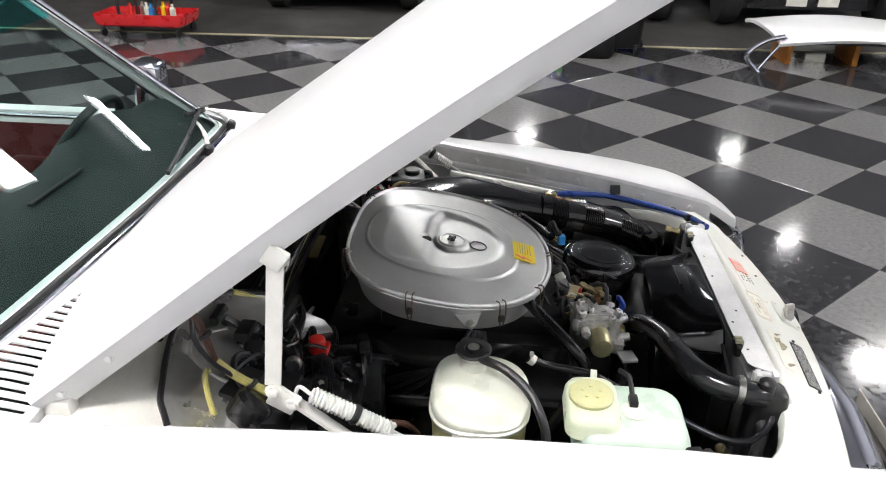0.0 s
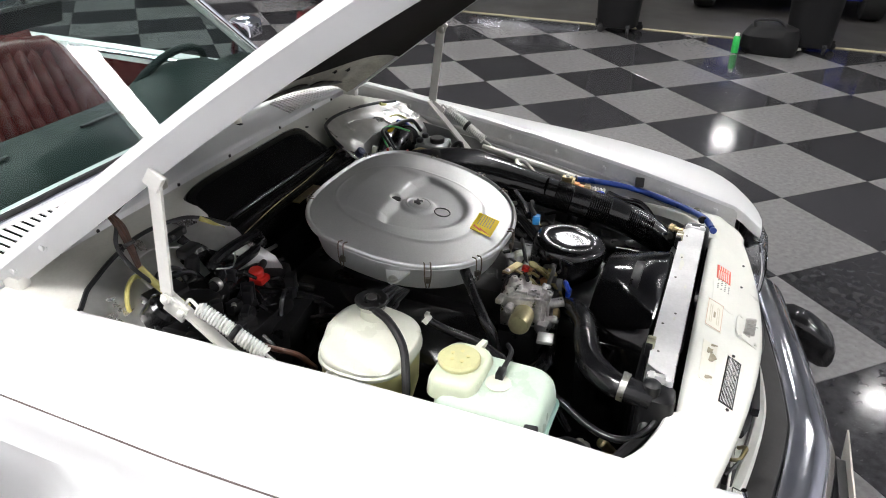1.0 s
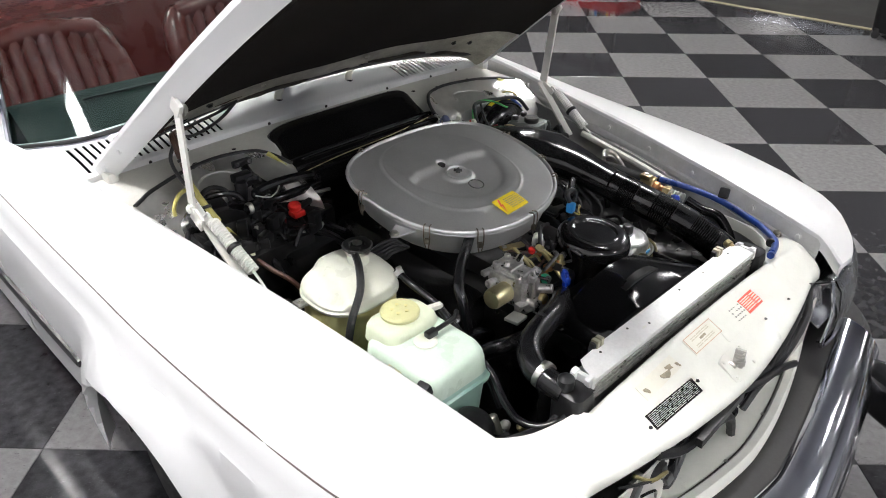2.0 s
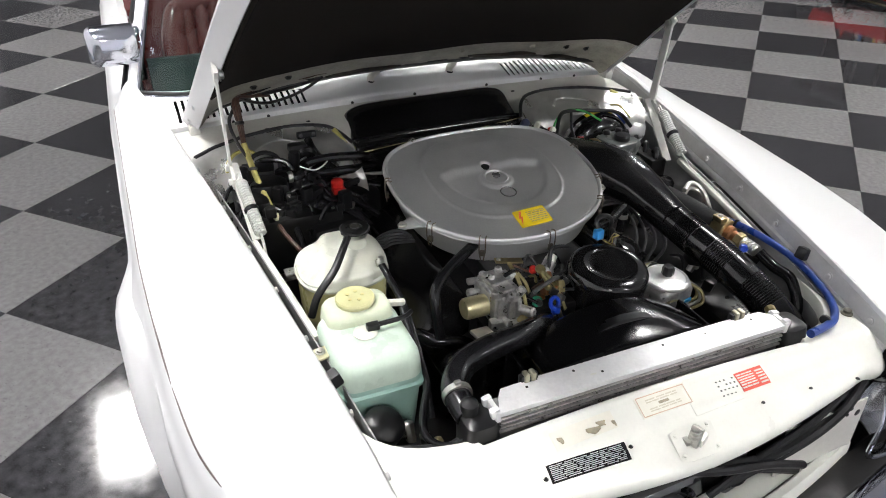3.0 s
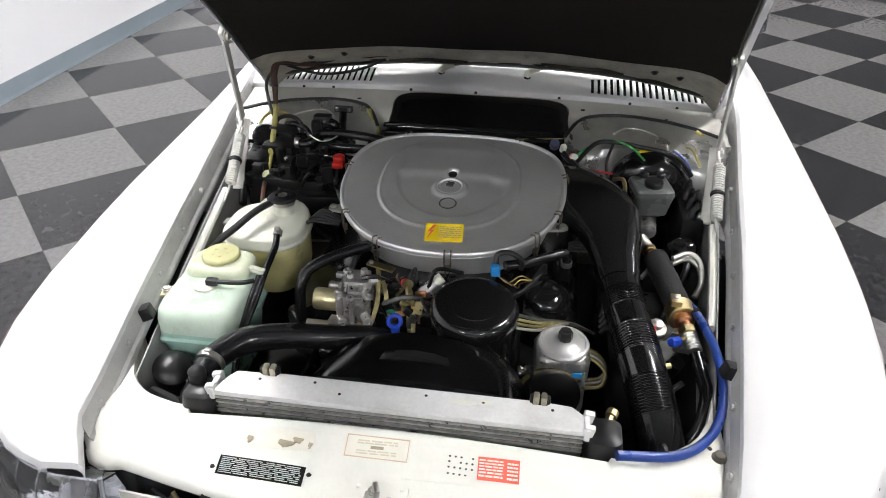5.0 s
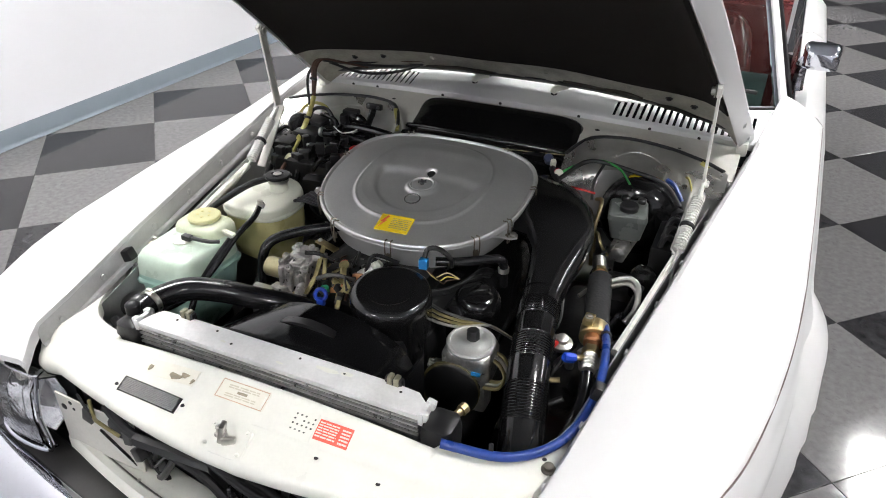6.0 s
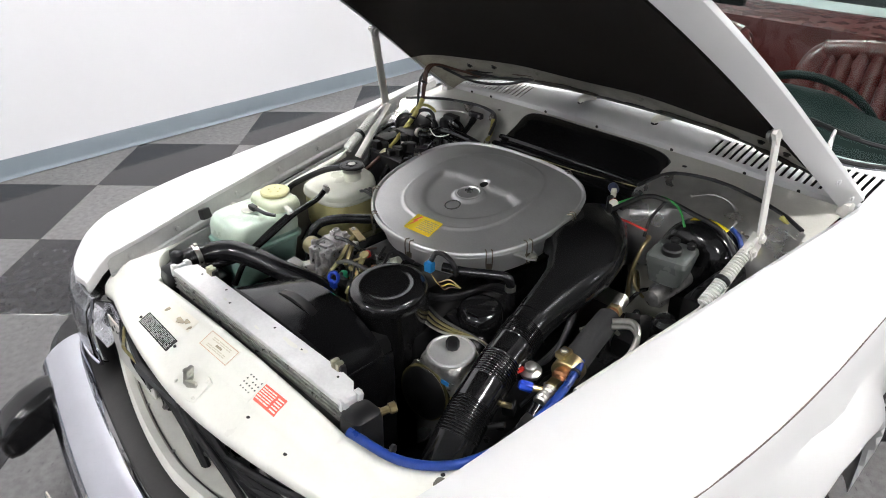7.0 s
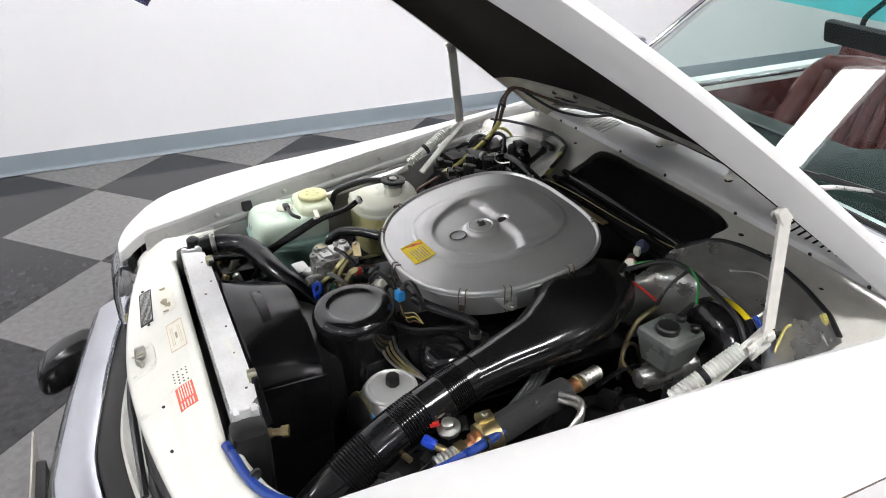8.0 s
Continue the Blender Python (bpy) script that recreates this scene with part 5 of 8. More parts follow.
loft(bm, [lid_ring(0.80, -0.085), lid_ring(0.88, -0.075), lid_ring(0.905, -0.055), lid_ring(0.93, -0.014), lid_ring(0.99, -0.010), lid_ring(0.995, -0.006), lid_ring(0.99, -0.003)])
part("housing", bm, ALU, cleaner, "dull aluminium lower housing")
bm = B()
prof = [(0.985, -0.004), (1.0, -0.003), (1.006, 0.002), (1.0, 0.0075), (0.988, 0.0095), (0.978, 0.0085), (0.972, 0.005), (0.964, 0.0035)]
rings = [lid_ring(k, h) for k, h in prof]


def soft(v, w):
    return 1 / (1 + math.exp(max(-60.0, min(60.0, v / w))))


def lid_press(x, y, k):
    """Pressed shape of the lid: a low raised field, a half-round bowl below a straight ridge, a boss and a hole."""
    h = 0.0045 + 0.007 * min(1.0, (0.964 - k) / 0.35)
    u, v = (x + 0.001) / 0.168, (y + 0.034) / 0.176
    q = ((abs(u) ** 2.4 + abs(v) ** 2.4) ** (1 / 2.4) - 1) * 0.17
    h += 0.0028 * soft(q, 0.0017) + 0.0020 * math.exp(-(q / 0.0034) ** 2)
    side = soft(abs(x - 0.006) - 0.132, 0.004)
    bowl = soft((math.hypot((x - 0.006) / 0.137, (y + 0.005) / 0.166) - 1) * 0.15, 0.0032) * soft(y + 0.002 + 0.4 * max(0.0, abs(x) - 0.09), 0.0048)
    h -= 0.0135 * bowl * (0.35 + 0.65 * max(0.0, min(1.0, (y + 0.17) / 0.15)))
    h -= 0.0032 * side * soft(-(y - 0.002), 0.006) * soft(y - 0.088, 0.007)
    h += 0.0085 * soft(math.hypot(x - 0.002, y + 0.054) - 0.041, 0.0022) * bowl
    h -= 0.010 * soft(math.hypot(x, y - 0.006) - 0.011, 0.0014)
    return h


for k in list(np.linspace(0.958, 0.62, 46)) + list(np.linspace(0.615, 0.008, 120)):
    k = float(k)
    rings.append([(x, y, lid_z(x, y) + lid_press(x, y, k)) for x, y in lid_outline(k)])
loft(bm, rings)
lid = part("lid", bm, ALU, cleaner, "brushed aluminium lid with pressed contours", 60)
bm = B()
lathe(bm, [(0.0115, -0.008), (0.0115, 0.0040), (0.009, 0.0043)], (0, 0.006, lid_z(0, 0.006) + 0.0008), (0, -0.16, 1), 16)
part("lid_hole", bm, INK, lid, "dark screw hole")
bm = B()
lathe(bm, [(0.033, -0.002), (0.033, 0.0045), (0.030, 0.0065), (0.027, 0.0045), (0.026, 0.002)], (0.002, -0.054, lid_z(0, -0.054) + 0.0072), (0, -0.16, 1), 40)
boss = part("boss_ring", bm, ALU, lid)
bm = B()
lathe(bm, [(0.0265, 0), (0.0265, 0.0025), (0.012, 0.0028)], (0.002, -0.054, lid_z(0, -0.054) + 0.0072), (0, -0.16, 1), 32)
part("boss_recess", bm, ALUCAST, boss, "stained recess round the nut")
bm = B()
lathe(bm, [(0.006, 0), (0.006, 0.012), (0.004, 0.013)], (0.002, -0.054, lid_z(0, -0.054) + 0.0075), (0, -0.16, 1), 10)
for turn in (35, 125):
    box(bm, (0.002, -0.054, lid_z(0, -0.054) + 0.0170), (0.022, 0.005, 0.006), 0.001, (0, 0, turn))
part("wing_nut", bm, DARKMETAL, lid, "dark crossed wing nut")
bm = B()
mk = axis_matrix((0.005, -0.117, lid_z(0, -0.117) + 0.0086), (0, -0.165, 1))
tube(bm, [mk @ Vector((0.0195 * math.cos(a), 0.0195 * math.sin(a), 0)) for a in np.linspace(0, 2 * math.pi, 33)], 0.0016, 6, 1, False)
part("round_mark", bm, DARKMETAL, lid, "plain pressed round mark")


def lid_top(x, y):
    """The sticker bridges the pressed step as one flat sheet."""
    return lid_z(x, y) + 0.0074 + (y + 0.252) * 0.121


bm = B()
c = (0.013, -0.226)
pts = rounded(c[0], c[1], 0.085, 0.052, 0.002, 2, 3)
loft(bm, [[(x, y, lid_top(x, y)) for x, y in pts], [(x, y, lid_top(x, y) + 0.0014) for x, y in pts]])
warn = solo("warning_sticker", bm, YELLOW, "yellow warning sticker with a red flash on the lid", "sticker")
bars(warn, 0.027, -0.225, 0.050, 0.036, 6, TAN, 3, True, 0.0020, 0.3, lid_top)
bm = B()
zig = [(-0.014, -0.206), (-0.024, -0.228), (-0.0175, -0.226), (-0.023, -0.248), (-0.010, -0.221), (-0.016, -0.223), (-0.008, -0.206)]
loft(bm, [[(x, y, lid_top(x, y) + 0.0012) for x, y in zig], [(x, y, lid_top(x, y) + 0.0021) for x, y in zig]])
part("flash", bm, REDSTICK, warn)
# spring clips round the rim
ol = lid_outline(1.0, 360)
for deg in (170, 214, 240, 275, 318, 338, 12, 60, 120):
    x, y = ol[int(deg) % 360]
    nx, ny = (Vector((x, y)) - Vector((0.006, -0.04))).normalized()
    z = lid_z(x, y)
    t = Vector((-ny, nx, 0))
    o = Vector((x, y, z))
    nrm = Vector((nx, ny, 0))
    bm = B()
    for e in (-1, 1):
        tube(bm, [o + t * (e * 0.007) - nrm * 0.010 + Vector((0, 0, 0.010)), o + t * (e * 0.007) + nrm * 0.004 + Vector((0, 0, 0.010)), o + t * (e * 0.007) + nrm * 0.005 + Vector((0, 0, -0.022)), o + t * (e * 0.003) + nrm * 0.002 + Vector((0, 0, -0.048))], 0.0016, 6, 4)
    box(bm, o + nrm * 0.0 + Vector((0, 0, -0.030)), (0.012, 0.006, 0.014), 0.001, (0, 0, math.degrees(math.atan2(t.y, t.x))))
    part("rim_clip", bm, WIRECLIP, cleaner, "wire spring clip")
# mounting ears
for x, y, a in ((-0.256, -0.112, 190), (0.258, -0.120, -10)):
    bm = B()
    prism(bm, [(x + math.cos(radians(a)) * u - math.sin(radians(a)) * v, y + math.sin(radians(a)) * u + math.cos(radians(a)) * v) for u, v in ((-0.03, -0.03), (0.02, -0.012), (0.03, 0.0), (0.02, 0.012), (-0.03, 0.03))], lid_z(x, y) - 0.034, lid_z(x, y) - 0.029)
    ear = part("mounting_ear", bm, ALU, cleaner)
    bolt(ear, (x + 0.018 * math.cos(radians(a)), y + 0.018 * math.sin(radians(a)), lid_z(x, y) - 0.029), 0.008)

# intake duct: flat elbow, then a ribbed pipe to the front
duct = thing("intake_duct", "gloss black intake elbow and ribbed pipe running to the front", "intake duct", (0.41, -0.3, 0.6))
bm = B()
rings = []
for (x, y, z), (w, h), a in (((0.225, 0.085, 0.795), (0.125, 0.052), 60), ((0.288, 0.045, 0.80), (0.115, 0.052), 45), ((0.340, -0.01, 0.805), (0.098, 0.050), 25), ((0.376, -0.075, 0.802), (0.080, 0.048), 10), ((0.393, -0.15, 0.788), (0.062, 0.046), 3), ((0.396, -0.22, 0.772), (0.050, 0.045), 0), ((0.402, -0.285, 0.757), (0.044, 0.043), -2)):
    across = Vector((math.cos(radians(a)), math.sin(radians(a)), 0))
    ring = []
    for k in range(24):
        th = 2 * math.pi * k / 24
        e = 3.0 if w > 0.07 else 2.2
        c, s = math.cos(th), math.sin(th)
        r = (abs(c) ** e + abs(s) ** e) ** (-1 / e)
        ring.append(Vector((x, y, z)) + across * (w * r * c) + Vector((0, 0.14 * h * r * s, h * r * s)))
    rings.append(ring)
loft(bm, rings)
part("elbow", bm, BLACKGLOSS, duct, "gloss black flattened elbow", 45)
line_pts = [Vector(p) for p in ((0.402, -0.275, 0.759), (0.413, -0.34, 0.744), (0.432, -0.43, 0.722), (0.453, -0.52, 0.690), (0.473, -0.60, 0.645), (0.488, -0.66, 0.595))]
path = catmull(line_pts, 84)
fr = frames(path)
rings = []
for i, (p, (s, u)) in enumerate(zip(path, fr)):
    f = i / (len(path) - 1)
    ribbed = 0.09 < f < 0.22 or 0.33 < f < 0.45 or 0.56 < f < 0.71
    r = 0.0440 - ((0.0020, 0.0012, -0.0008, -0.0008, 0.0012)[i % 5] if ribbed else 0) + (0.003 if f > 0.88 else 0)
    rings.append([p + s * (math.cos(2 * math.pi * k / 24) * r) + u * (math.sin(2 * math.pi * k / 24) * r) for k in range(24)])
bm = B()
loft(bm, rings)
part("ribbed_pipe", bm, BLACKGLOSS, duct, "ribbed black pipe", 20)

# cowl plenum
plenum = thing("plenum_cover", "gloss black plenum cover below the cowl", "plenum cover", (0.02, 0.42, 0.80))
bm = B()
rows = []
for x in 0.02 + 0.262 * np.sin(np.linspace(-math.pi / 2, math.pi / 2, 61)):
    x = float(x)
    g = (1 - min(1.0, abs(x - 0.02) / 0.262) ** 7) ** 0.25
    row = []
    for y, z in ((0.472, 0.800), (0.470, 0.870), (0.466, 0.886), (0.458, 0.895), (0.447, 0.897), (0.434, 0.892), (0.420, 0.880), (0.405, 0.868), (0.375, 0.850), (0.362, 0.840), (0.350, 0.836), (0.346, 0.828), (0.322, 0.826), (0.318, 0.818), (0.290, 0.814), (0.286, 0.74)):
        low = min(z, 0.812 + 0.16 * (y - 0.35))
        row.append((x, y, low + (z - low) * g))
    rows.append(row)
sheet(bm, rows, 0.004)
part("cover", bm, BLACKGLOSS, plenum, "", 60)
for y, z, r in ((0.352, 0.838, 0.006), (0.320, 0.826, 0.006), (0.288, 0.815, 0.007)):
    bm = B()
    tube(bm, [(-0.245, y - 0.006, z - 0.010), (-0.225, y, z - 0.002), (0.02, y, z), (0.265, y, z - 0.002), (0.285, y - 0.006, z - 0.010)], r, 8)
    part("rolled_lip", bm, BLACKGLOSS, plenum)
bm = B()
tube(bm, [(-0.25, 0.285, 0.822), (-0.1, 0.30, 0.826), (0.1, 0.31, 0.828), (0.29, 0.335, 0.832)], 0.0013, 6)
part("edge_strip", bm, DULLBRASS, plenum, "bare metal edge strip")
bm = B()
bar(bm, (-0.05, 0.27, 0.818), (0.06, 0.275, 0.818), 0.02, 0.004)
part("brass_tab", bm, BRASS, plenum)

# silver heat shields on both sides of the plenum
for s, dx in ((1, 0.01), (-1, 0.0)):
    sh = thing("heat_shield", "pressed silver metal shield with a rubber edge at the bulkhead", "heat shield", (s * 0.47, 0.36, 0.72), "bulkhead shields")
    rows = []
    for i, x in enumerate(np.linspace(0.262, 0.695, 36)):
        x = float(x)
        ty = table(x, ((0.262, 0.315), (0.275, 0.345), (0.295, 0.378), (0.33, 0.410), (0.37, 0.427), (0.42, 0.434), (0.47, 0.428), (0.53, 0.410), (0.58, 0.394), (0.63, 0.378), (0.695, 0.335)))
        tz = 0.868 - 0.10 * max(0.0, x - 0.55) - 0.7 * max(0.0, 0.30 - x)
        bulge = 0.018 * math.exp(-((x - 0.46) / 0.09) ** 2)
        rows.append([(s * x + dx, ty, tz), (s * x + dx, ty - 0.016, tz - 0.004), (s * x + dx, ty - 0.035, tz - 0.022), (s * x + dx, ty - 0.07 - bulge, tz - 0.034 + bulge), (s * x + dx, ty - 0.12 - bulge, tz - 0.055 + bulge), (s * x + dx, ty - 0.135, tz - 0.075), (s * x + dx, ty - 0.14, tz - (0.10 if s < 0 else 0.22))])
    bm = B()
    sheet(bm, rows if s > 0 else [r[::-1] for r in rows], 0.002)
    part("shield", bm, SILVER, sh, "", 50)
    bm = B()
    tube(bm, [Vector(r[0]) + Vector((0, -0.002, 0.003)) for r in rows[::2]], 0.0055, 8, 3)
    part("rubber_edge", bm, RUBBER, sh)
    bm = B()
    ends = (29, 30, 31, 32) if s > 0 else (3, 2, 1, 0)
    tube(bm, [Vector(rows[k][0]) + Vector((0, -0.012, -0.004 * n)) for n, k in enumerate(ends)], 0.007, 8, 3)
    part("yellowed_seal_end", bm, YELLOWTAPE, sh)
    bm = B()
    loop = [Vector(rows[k][j]) + Vector((0, -0.002, 0.002)) for k, j in ((11, 3), (14, 2), (18, 2), (22, 3), (22, 4), (18, 4), (14, 4))]
    tube(bm, loop, 0.004, 8, 4)
    part("pressed_bead", bm, SILVER, sh, "pressed bead in the shield")

# dark sound insulation on the bulkhead below the shields and the plenum
bm = B()
rows = []
for x in np.linspace(-0.66, 0.29, 24):
    x = float(x)
    y0 = 0.305 - 0.9 * max(0.0, abs(x) - 0.47) ** 1.6
    rows.append([(x, y0 + 0.03, 0.790 - 0.02 * math.sin(9 * x) ** 2 - 0.2 * max(0.0, abs(x) - 0.5)), (x, y0, 0.775), (x, y0 - 0.008, 0.70), (x, y0 - 0.01, 0.52)])
sheet(bm, rows, 0.006)
solo("bulkhead_insulation", bm, SOOT, "black sound insulation on the lower bulkhead", "insulation")

# radiator
rad = thing("radiator", "aluminium radiator with black end tanks behind the slam panel", "radiator", (0.005, -0.71, 0.36))
bm = B()
box(bm, (0.0, -0.695, 0.550), (0.64, 0.05, 0.40), 0.003)
part("core", bm, FIN, rad, "dark finned radiator core")
for k in range(4):
    bm = B()
    box(bm, (0.0, -0.7225, 0.7515 - k * 0.0105), (0.642, 0.005, 0.0042), 0.001)
    part("core_strip", bm, ALUCAST, rad)
def plate_z(y):
    return 0.7655 + 0.09 * (y + 0.7205)


bm = B()
outline = [(-0.322, -0.7205), (0.322, -0.7205), (0.322, -0.690), (0.300, -0.672), (0.262, -0.669), (0.258, -0.676), (0.234, -0.676), (0.230, -0.668), (-0.220, -0.668), (-0.223, -0.676), (-0.248, -0.676), (-0.251, -0.670), (-0.297, -0.672), (-0.310, -0.690)]
loft(bm, [[(x, y, plate_z(y) - 0.0025) for x, y in outline], [(x, y, plate_z(y)) for x, y in outline]])
topp = part("top_plate", bm, RADALU, rad, "pale aluminium top plate with small holes")
bm = B()
box(bm, (0.0, -0.7215, 0.760), (0.644, 0.003, 0.0105), 0.001)
part("front_fold", bm, RADALU, topp)
for x, y in ((-0.25, -0.685), (-0.15, -0.680), (-0.10, -0.700), (0.05, -0.682), (0.15, -0.684), (0.268, -0.684)):
    bm = B()
    lathe(bm, [(0.0028, 0), (0.0028, 0.0008)], (x, y, plate_z(y) - 0.0002), (0, 0, 1), 10)
    part("plate_hole", bm, INK, topp)
rng = random.Random(4)
for cx, cy, w, h in ((0.12, -0.688, 0.034, 0.008), (0.155, -0.684, 0.016, 0.006), (0.02, -0.707, 0.012, 0.003), (-0.12, -0.700, 0.010, 0.003)):
    bm = B()
    pts = []
    for k in range(14):
        a = 2 * math.pi * k / 14
        r = rng.uniform(0.5, 1.0)
        pts.append((cx + w * r * math.cos(a), cy + h * r * math.sin(a)))
    loft(bm, [[(x, y, plate_z(y) - 0.0003) for x, y in pts], [(x, y, plate_z(y) + 0.0005) for x, y in pts]])
    part("paint_smear", bm, PANELWHITE, topp, "white smear of old paint")
for s, x in ((-1, -0.322), (1, 0.322)):
    bm = B()
    box(bm, (x + s * 0.004, -0.700, 0.758), (0.010, 0.050, 0.024), 0.002)
    end = part("crimped_end", bm, RADALU, rad)
    for y in (-0.716, -0.684):
        bm = B()
        box(bm, (x + s * 0.007, y, 0.763), (0.018, 0.012, 0.020), 0.003, (0, s * 12, 0))
        part("crimp_tab", bm, RADALU, end)
for x in (-0.237, 0.246):
    bm = B()
    box(bm, (x, -0.666, 0.766), (0.036, 0.014, 0.030), 0.004)
    clip = part("mounting_clip", bm, BLACKSATIN, rad, "black rubber and brass mounting clip")
    for dx in (-0.0055, 0.0055):
        bm = B()
        box(bm, (x + dx * 1.2, -0.668, 0.777), (0.010, 0.017, 0.018), 0.003)
        part("clip_spring", bm, PALEZINC, clip)
for s, x in ((1, 0.357), (-1, -0.355)):
    bm = B()
    rings = []
    for z, w, dp in ((0.36, 0.028, 0.03), (0.70, 0.03, 0.034), (0.730, 0.031, 0.034), (0.750, 0.028, 0.031), (0.757, 0.018, 0.02)):
        rings.append([(px, py, z) for px, py in rounded(x, -0.702, 2 * w, 2 * dp, 0.016)])
    loft(bm, rings)
    part("end_tank", bm, BLACKSATIN, rad, "black plastic end tank")
bm = B()
lathe(bm, [(0.010, 0), (0.010, 0.010), (0.0075, 0.011), (0.0075, 0.026), (0.011, 0.027), (0.011, 0.04)], (0.362, -0.672, 0.730), (0.35, 1, 0.1), 8)
part("brass_fitting", bm, BRASS, rad, "brass hex fitting")
bm = B()
tube(bm, [(-0.32, -0.752, 0.712), (-0.2, -0.753, 0.715), (0.1, -0.753, 0.715), (0.32, -0.752, 0.712)], 0.006, 8)
part("front_pipe", bm, BROWN, rad, "rusty pipe in front of the core")

# fan shroud
shroud = thing("fan_shroud", "gloss black plastic fan shroud arched behind the radiator", "fan shroud", (0.015, -0.6, 0.4))
bm = B()
rows = []
for x in np.linspace(-0.195, 0.225, 29):
    x = float(x)
    e = max(0.0, abs(x - 0.012) - 0.165) / 0.045
    zf = 0.772 - 0.05 * e ** 2 - 0.3 * (x - 0.012) ** 2
    zb = 0.778 - 1.75 * (x - 0.015) ** 2 - 0.05 * e ** 2
    rows.append([(x, -0.664, zf - 0.06), (x, -0.662, zf - 0.003), (x, -0.657, zf), (x, -0.62, zf * 0.55 + zb * 0.45 + 0.006), (x, -0.57, zf * 0.15 + zb * 0.85 + 0.008), (x, -0.525, zb), (x, -0.520, zb - 0.004), (x, -0.518, zb - 0.10)])
sheet(bm, rows, 0.005)
part("arch", bm, SHROUDBLACK, shroud, "", 24)
for x0, x1 in ((-0.30, -0.19), (0.222, 0.312)):
    bm = B()
    sheet(bm, [[(x, -0.664, 0.40), (x, -0.664, 0.70 + 0.03 * k), (x, -0.655, 0.71 + 0.03 * k)] for x, k in ((x0, x0 > 0 and 1 or 0), (x1, x0 < 0 and 1 or 0))], 0.005)
    part("side_wing", bm, BLACKSATIN, shroud)
for x in (-0.20, 0.23):
    bm = B()
    box(bm, (x, -0.585, 0.56), (0.006, 0.135, 0.32), 0.002)
    part("shroud_side", bm, SHROUDBLACK, shroud)
bm = B()
lathe(bm, [(0.17, 0), (0.17, 0.02), (0.05, 0.03), (0.04, 0.06)], (0.015, -0.61, 0.62), (0, 1, 0), 32)
part("fan", bm, SOOT, shroud)

# round black canister
can = thing("black_canister", "gloss black round canister with a dished lid at the engine front", "canister", (0.094, -0.405, 0.60))
bm = B()
lathe(bm, [(0.070, -0.10), (0.086, -0.085), (0.089, 0.0), (0.089, 0.116), (0.0905, 0.122), (0.0915, 0.134), (0.0895, 0.144), (0.086, 0.151), (0.080, 0.1555), (0.072, 0.158), (0.062, 0.1588), (0.056, 0.1582), (0.053, 0.1566), (0.049, 0.1555), (0.030, 0.1553), (0.01, 0.1556)], (0.100, -0.405, 0.630), (0.03, -0.10, 1), 48)
cb = part("canister_body", bm, BLACKGLOSS, can)
bm = B()
lathe(bm, [(0.05, 0), (0.05, 0.10)], (0.100, -0.40, 0.53), (0, 0, 1), 20)
part("canister_foot", bm, SOOT, can)

# power steering reservoir and pump
ps = thing("steering_pump", "cast aluminium steering pump with a round lid and black knob", "steering pump", (0.291, -0.405, 0.55))
bm = B()
rings = []
for z, w, h in ((0.600, 0.085, 0.075), (0.612, 0.108, 0.094), (0.672, 0.112, 0.098), (0.682, 0.104, 0.092), (0.686, 0.094, 0.086)):
    rings.append([(x, y, z) for x, y in rounded(0.289, -0.405, w, h, 0.022, 4, 6)])
loft(bm, rings)
pb = part("pump_body", bm, ALUCAST, ps, "", 40)
bm = B()
box(bm, (0.225, -0.428, 0.622), (0.050, 0.030, 0.020), 0.006, (0, 0, 10))
ear = part("pump_ear", bm, ALUCAST, ps)
bolt(ear, (0.212, -0.430, 0.632), 0.0075)
bm = B()
box(bm, (0.30, -0.425, 0.575), (0.085, 0.05, 0.07), 0.012)
part("pump_foot", bm, ALUCAST, ps)
bm = B()
lathe(bm, [(0.046, -0.004), (0.0535, 0.0), (0.0545, 0.006), (0.052, 0.010), (0.047, 0.0115), (0.045, 0.0095), (0.034, 0.0105), (0.030, 0.013), (0.014, 0.0145)], (0.290, -0.405, 0.686), (0.02, -0.04, 1), 40)
part("reservoir_lid", bm, ALU, ps, "turned aluminium lid", 30)
bm = B()
lathe(bm, [(0.012, 0), (0.015, 0.004), (0.015, 0.020), (0.012, 0.025), (0.007, 0.026)], (0.293, -0.403, 0.699), (0, 0, 1), 8)
part("knob", bm, BLACKSATIN, ps)
bm = B()
box(bm, (0.322, -0.4555, 0.652), (0.020, 0.002, 0.010), 0, (0, 0, 6))
part("small_blue_label", bm, LIGHTBLUE, ps)
bm = B()
lathe(bm, [(0.055, 0), (0.062, 0.004), (0.056, 0.012), (0.062, 0.02), (0.055, 0.024), (0.02, 0.026)], (0.27, -0.452, 0.60), (0.1, -1, 0.15), 30)
part("pulley", bm, SOOT, ps)
bm = B()
wmx = axis_matrix((0.268, -0.465, 0.60), (0.1, -1, 0.15))
tube(bm, [wmx @ Vector((0.061 * math.cos(a), 0.061 * math.sin(a), 0)) for a in np.linspace(0, 2 * math.pi, 25)], 0.006, 6, 1, False)
part("drive_belt", bm, mat("worn_olive_belt", (0.07, 0.06, 0.02), 0.5, vary=0.4, scale=60), ps, "worn olive drive belt")
for k, m in enumerate((DARKMETAL, DULLBRASS, DULLBRASS, STEEL)):
    bm = B()
    tube(bm, [(0.168, -0.352 - 0.009 * k, 0.722 - 0.006 * k), (0.205, -0.358 - 0.008 * k, 0.715 - 0.005 * k), (0.245, -0.348 - 0.006 * k, 0.703 - 0.004 * k), (0.30, -0.330, 0.688), (0.36, -0.31, 0.65)], 0.0034, 6)
    part("metal_line", bm, m, ps, "bent metal line")
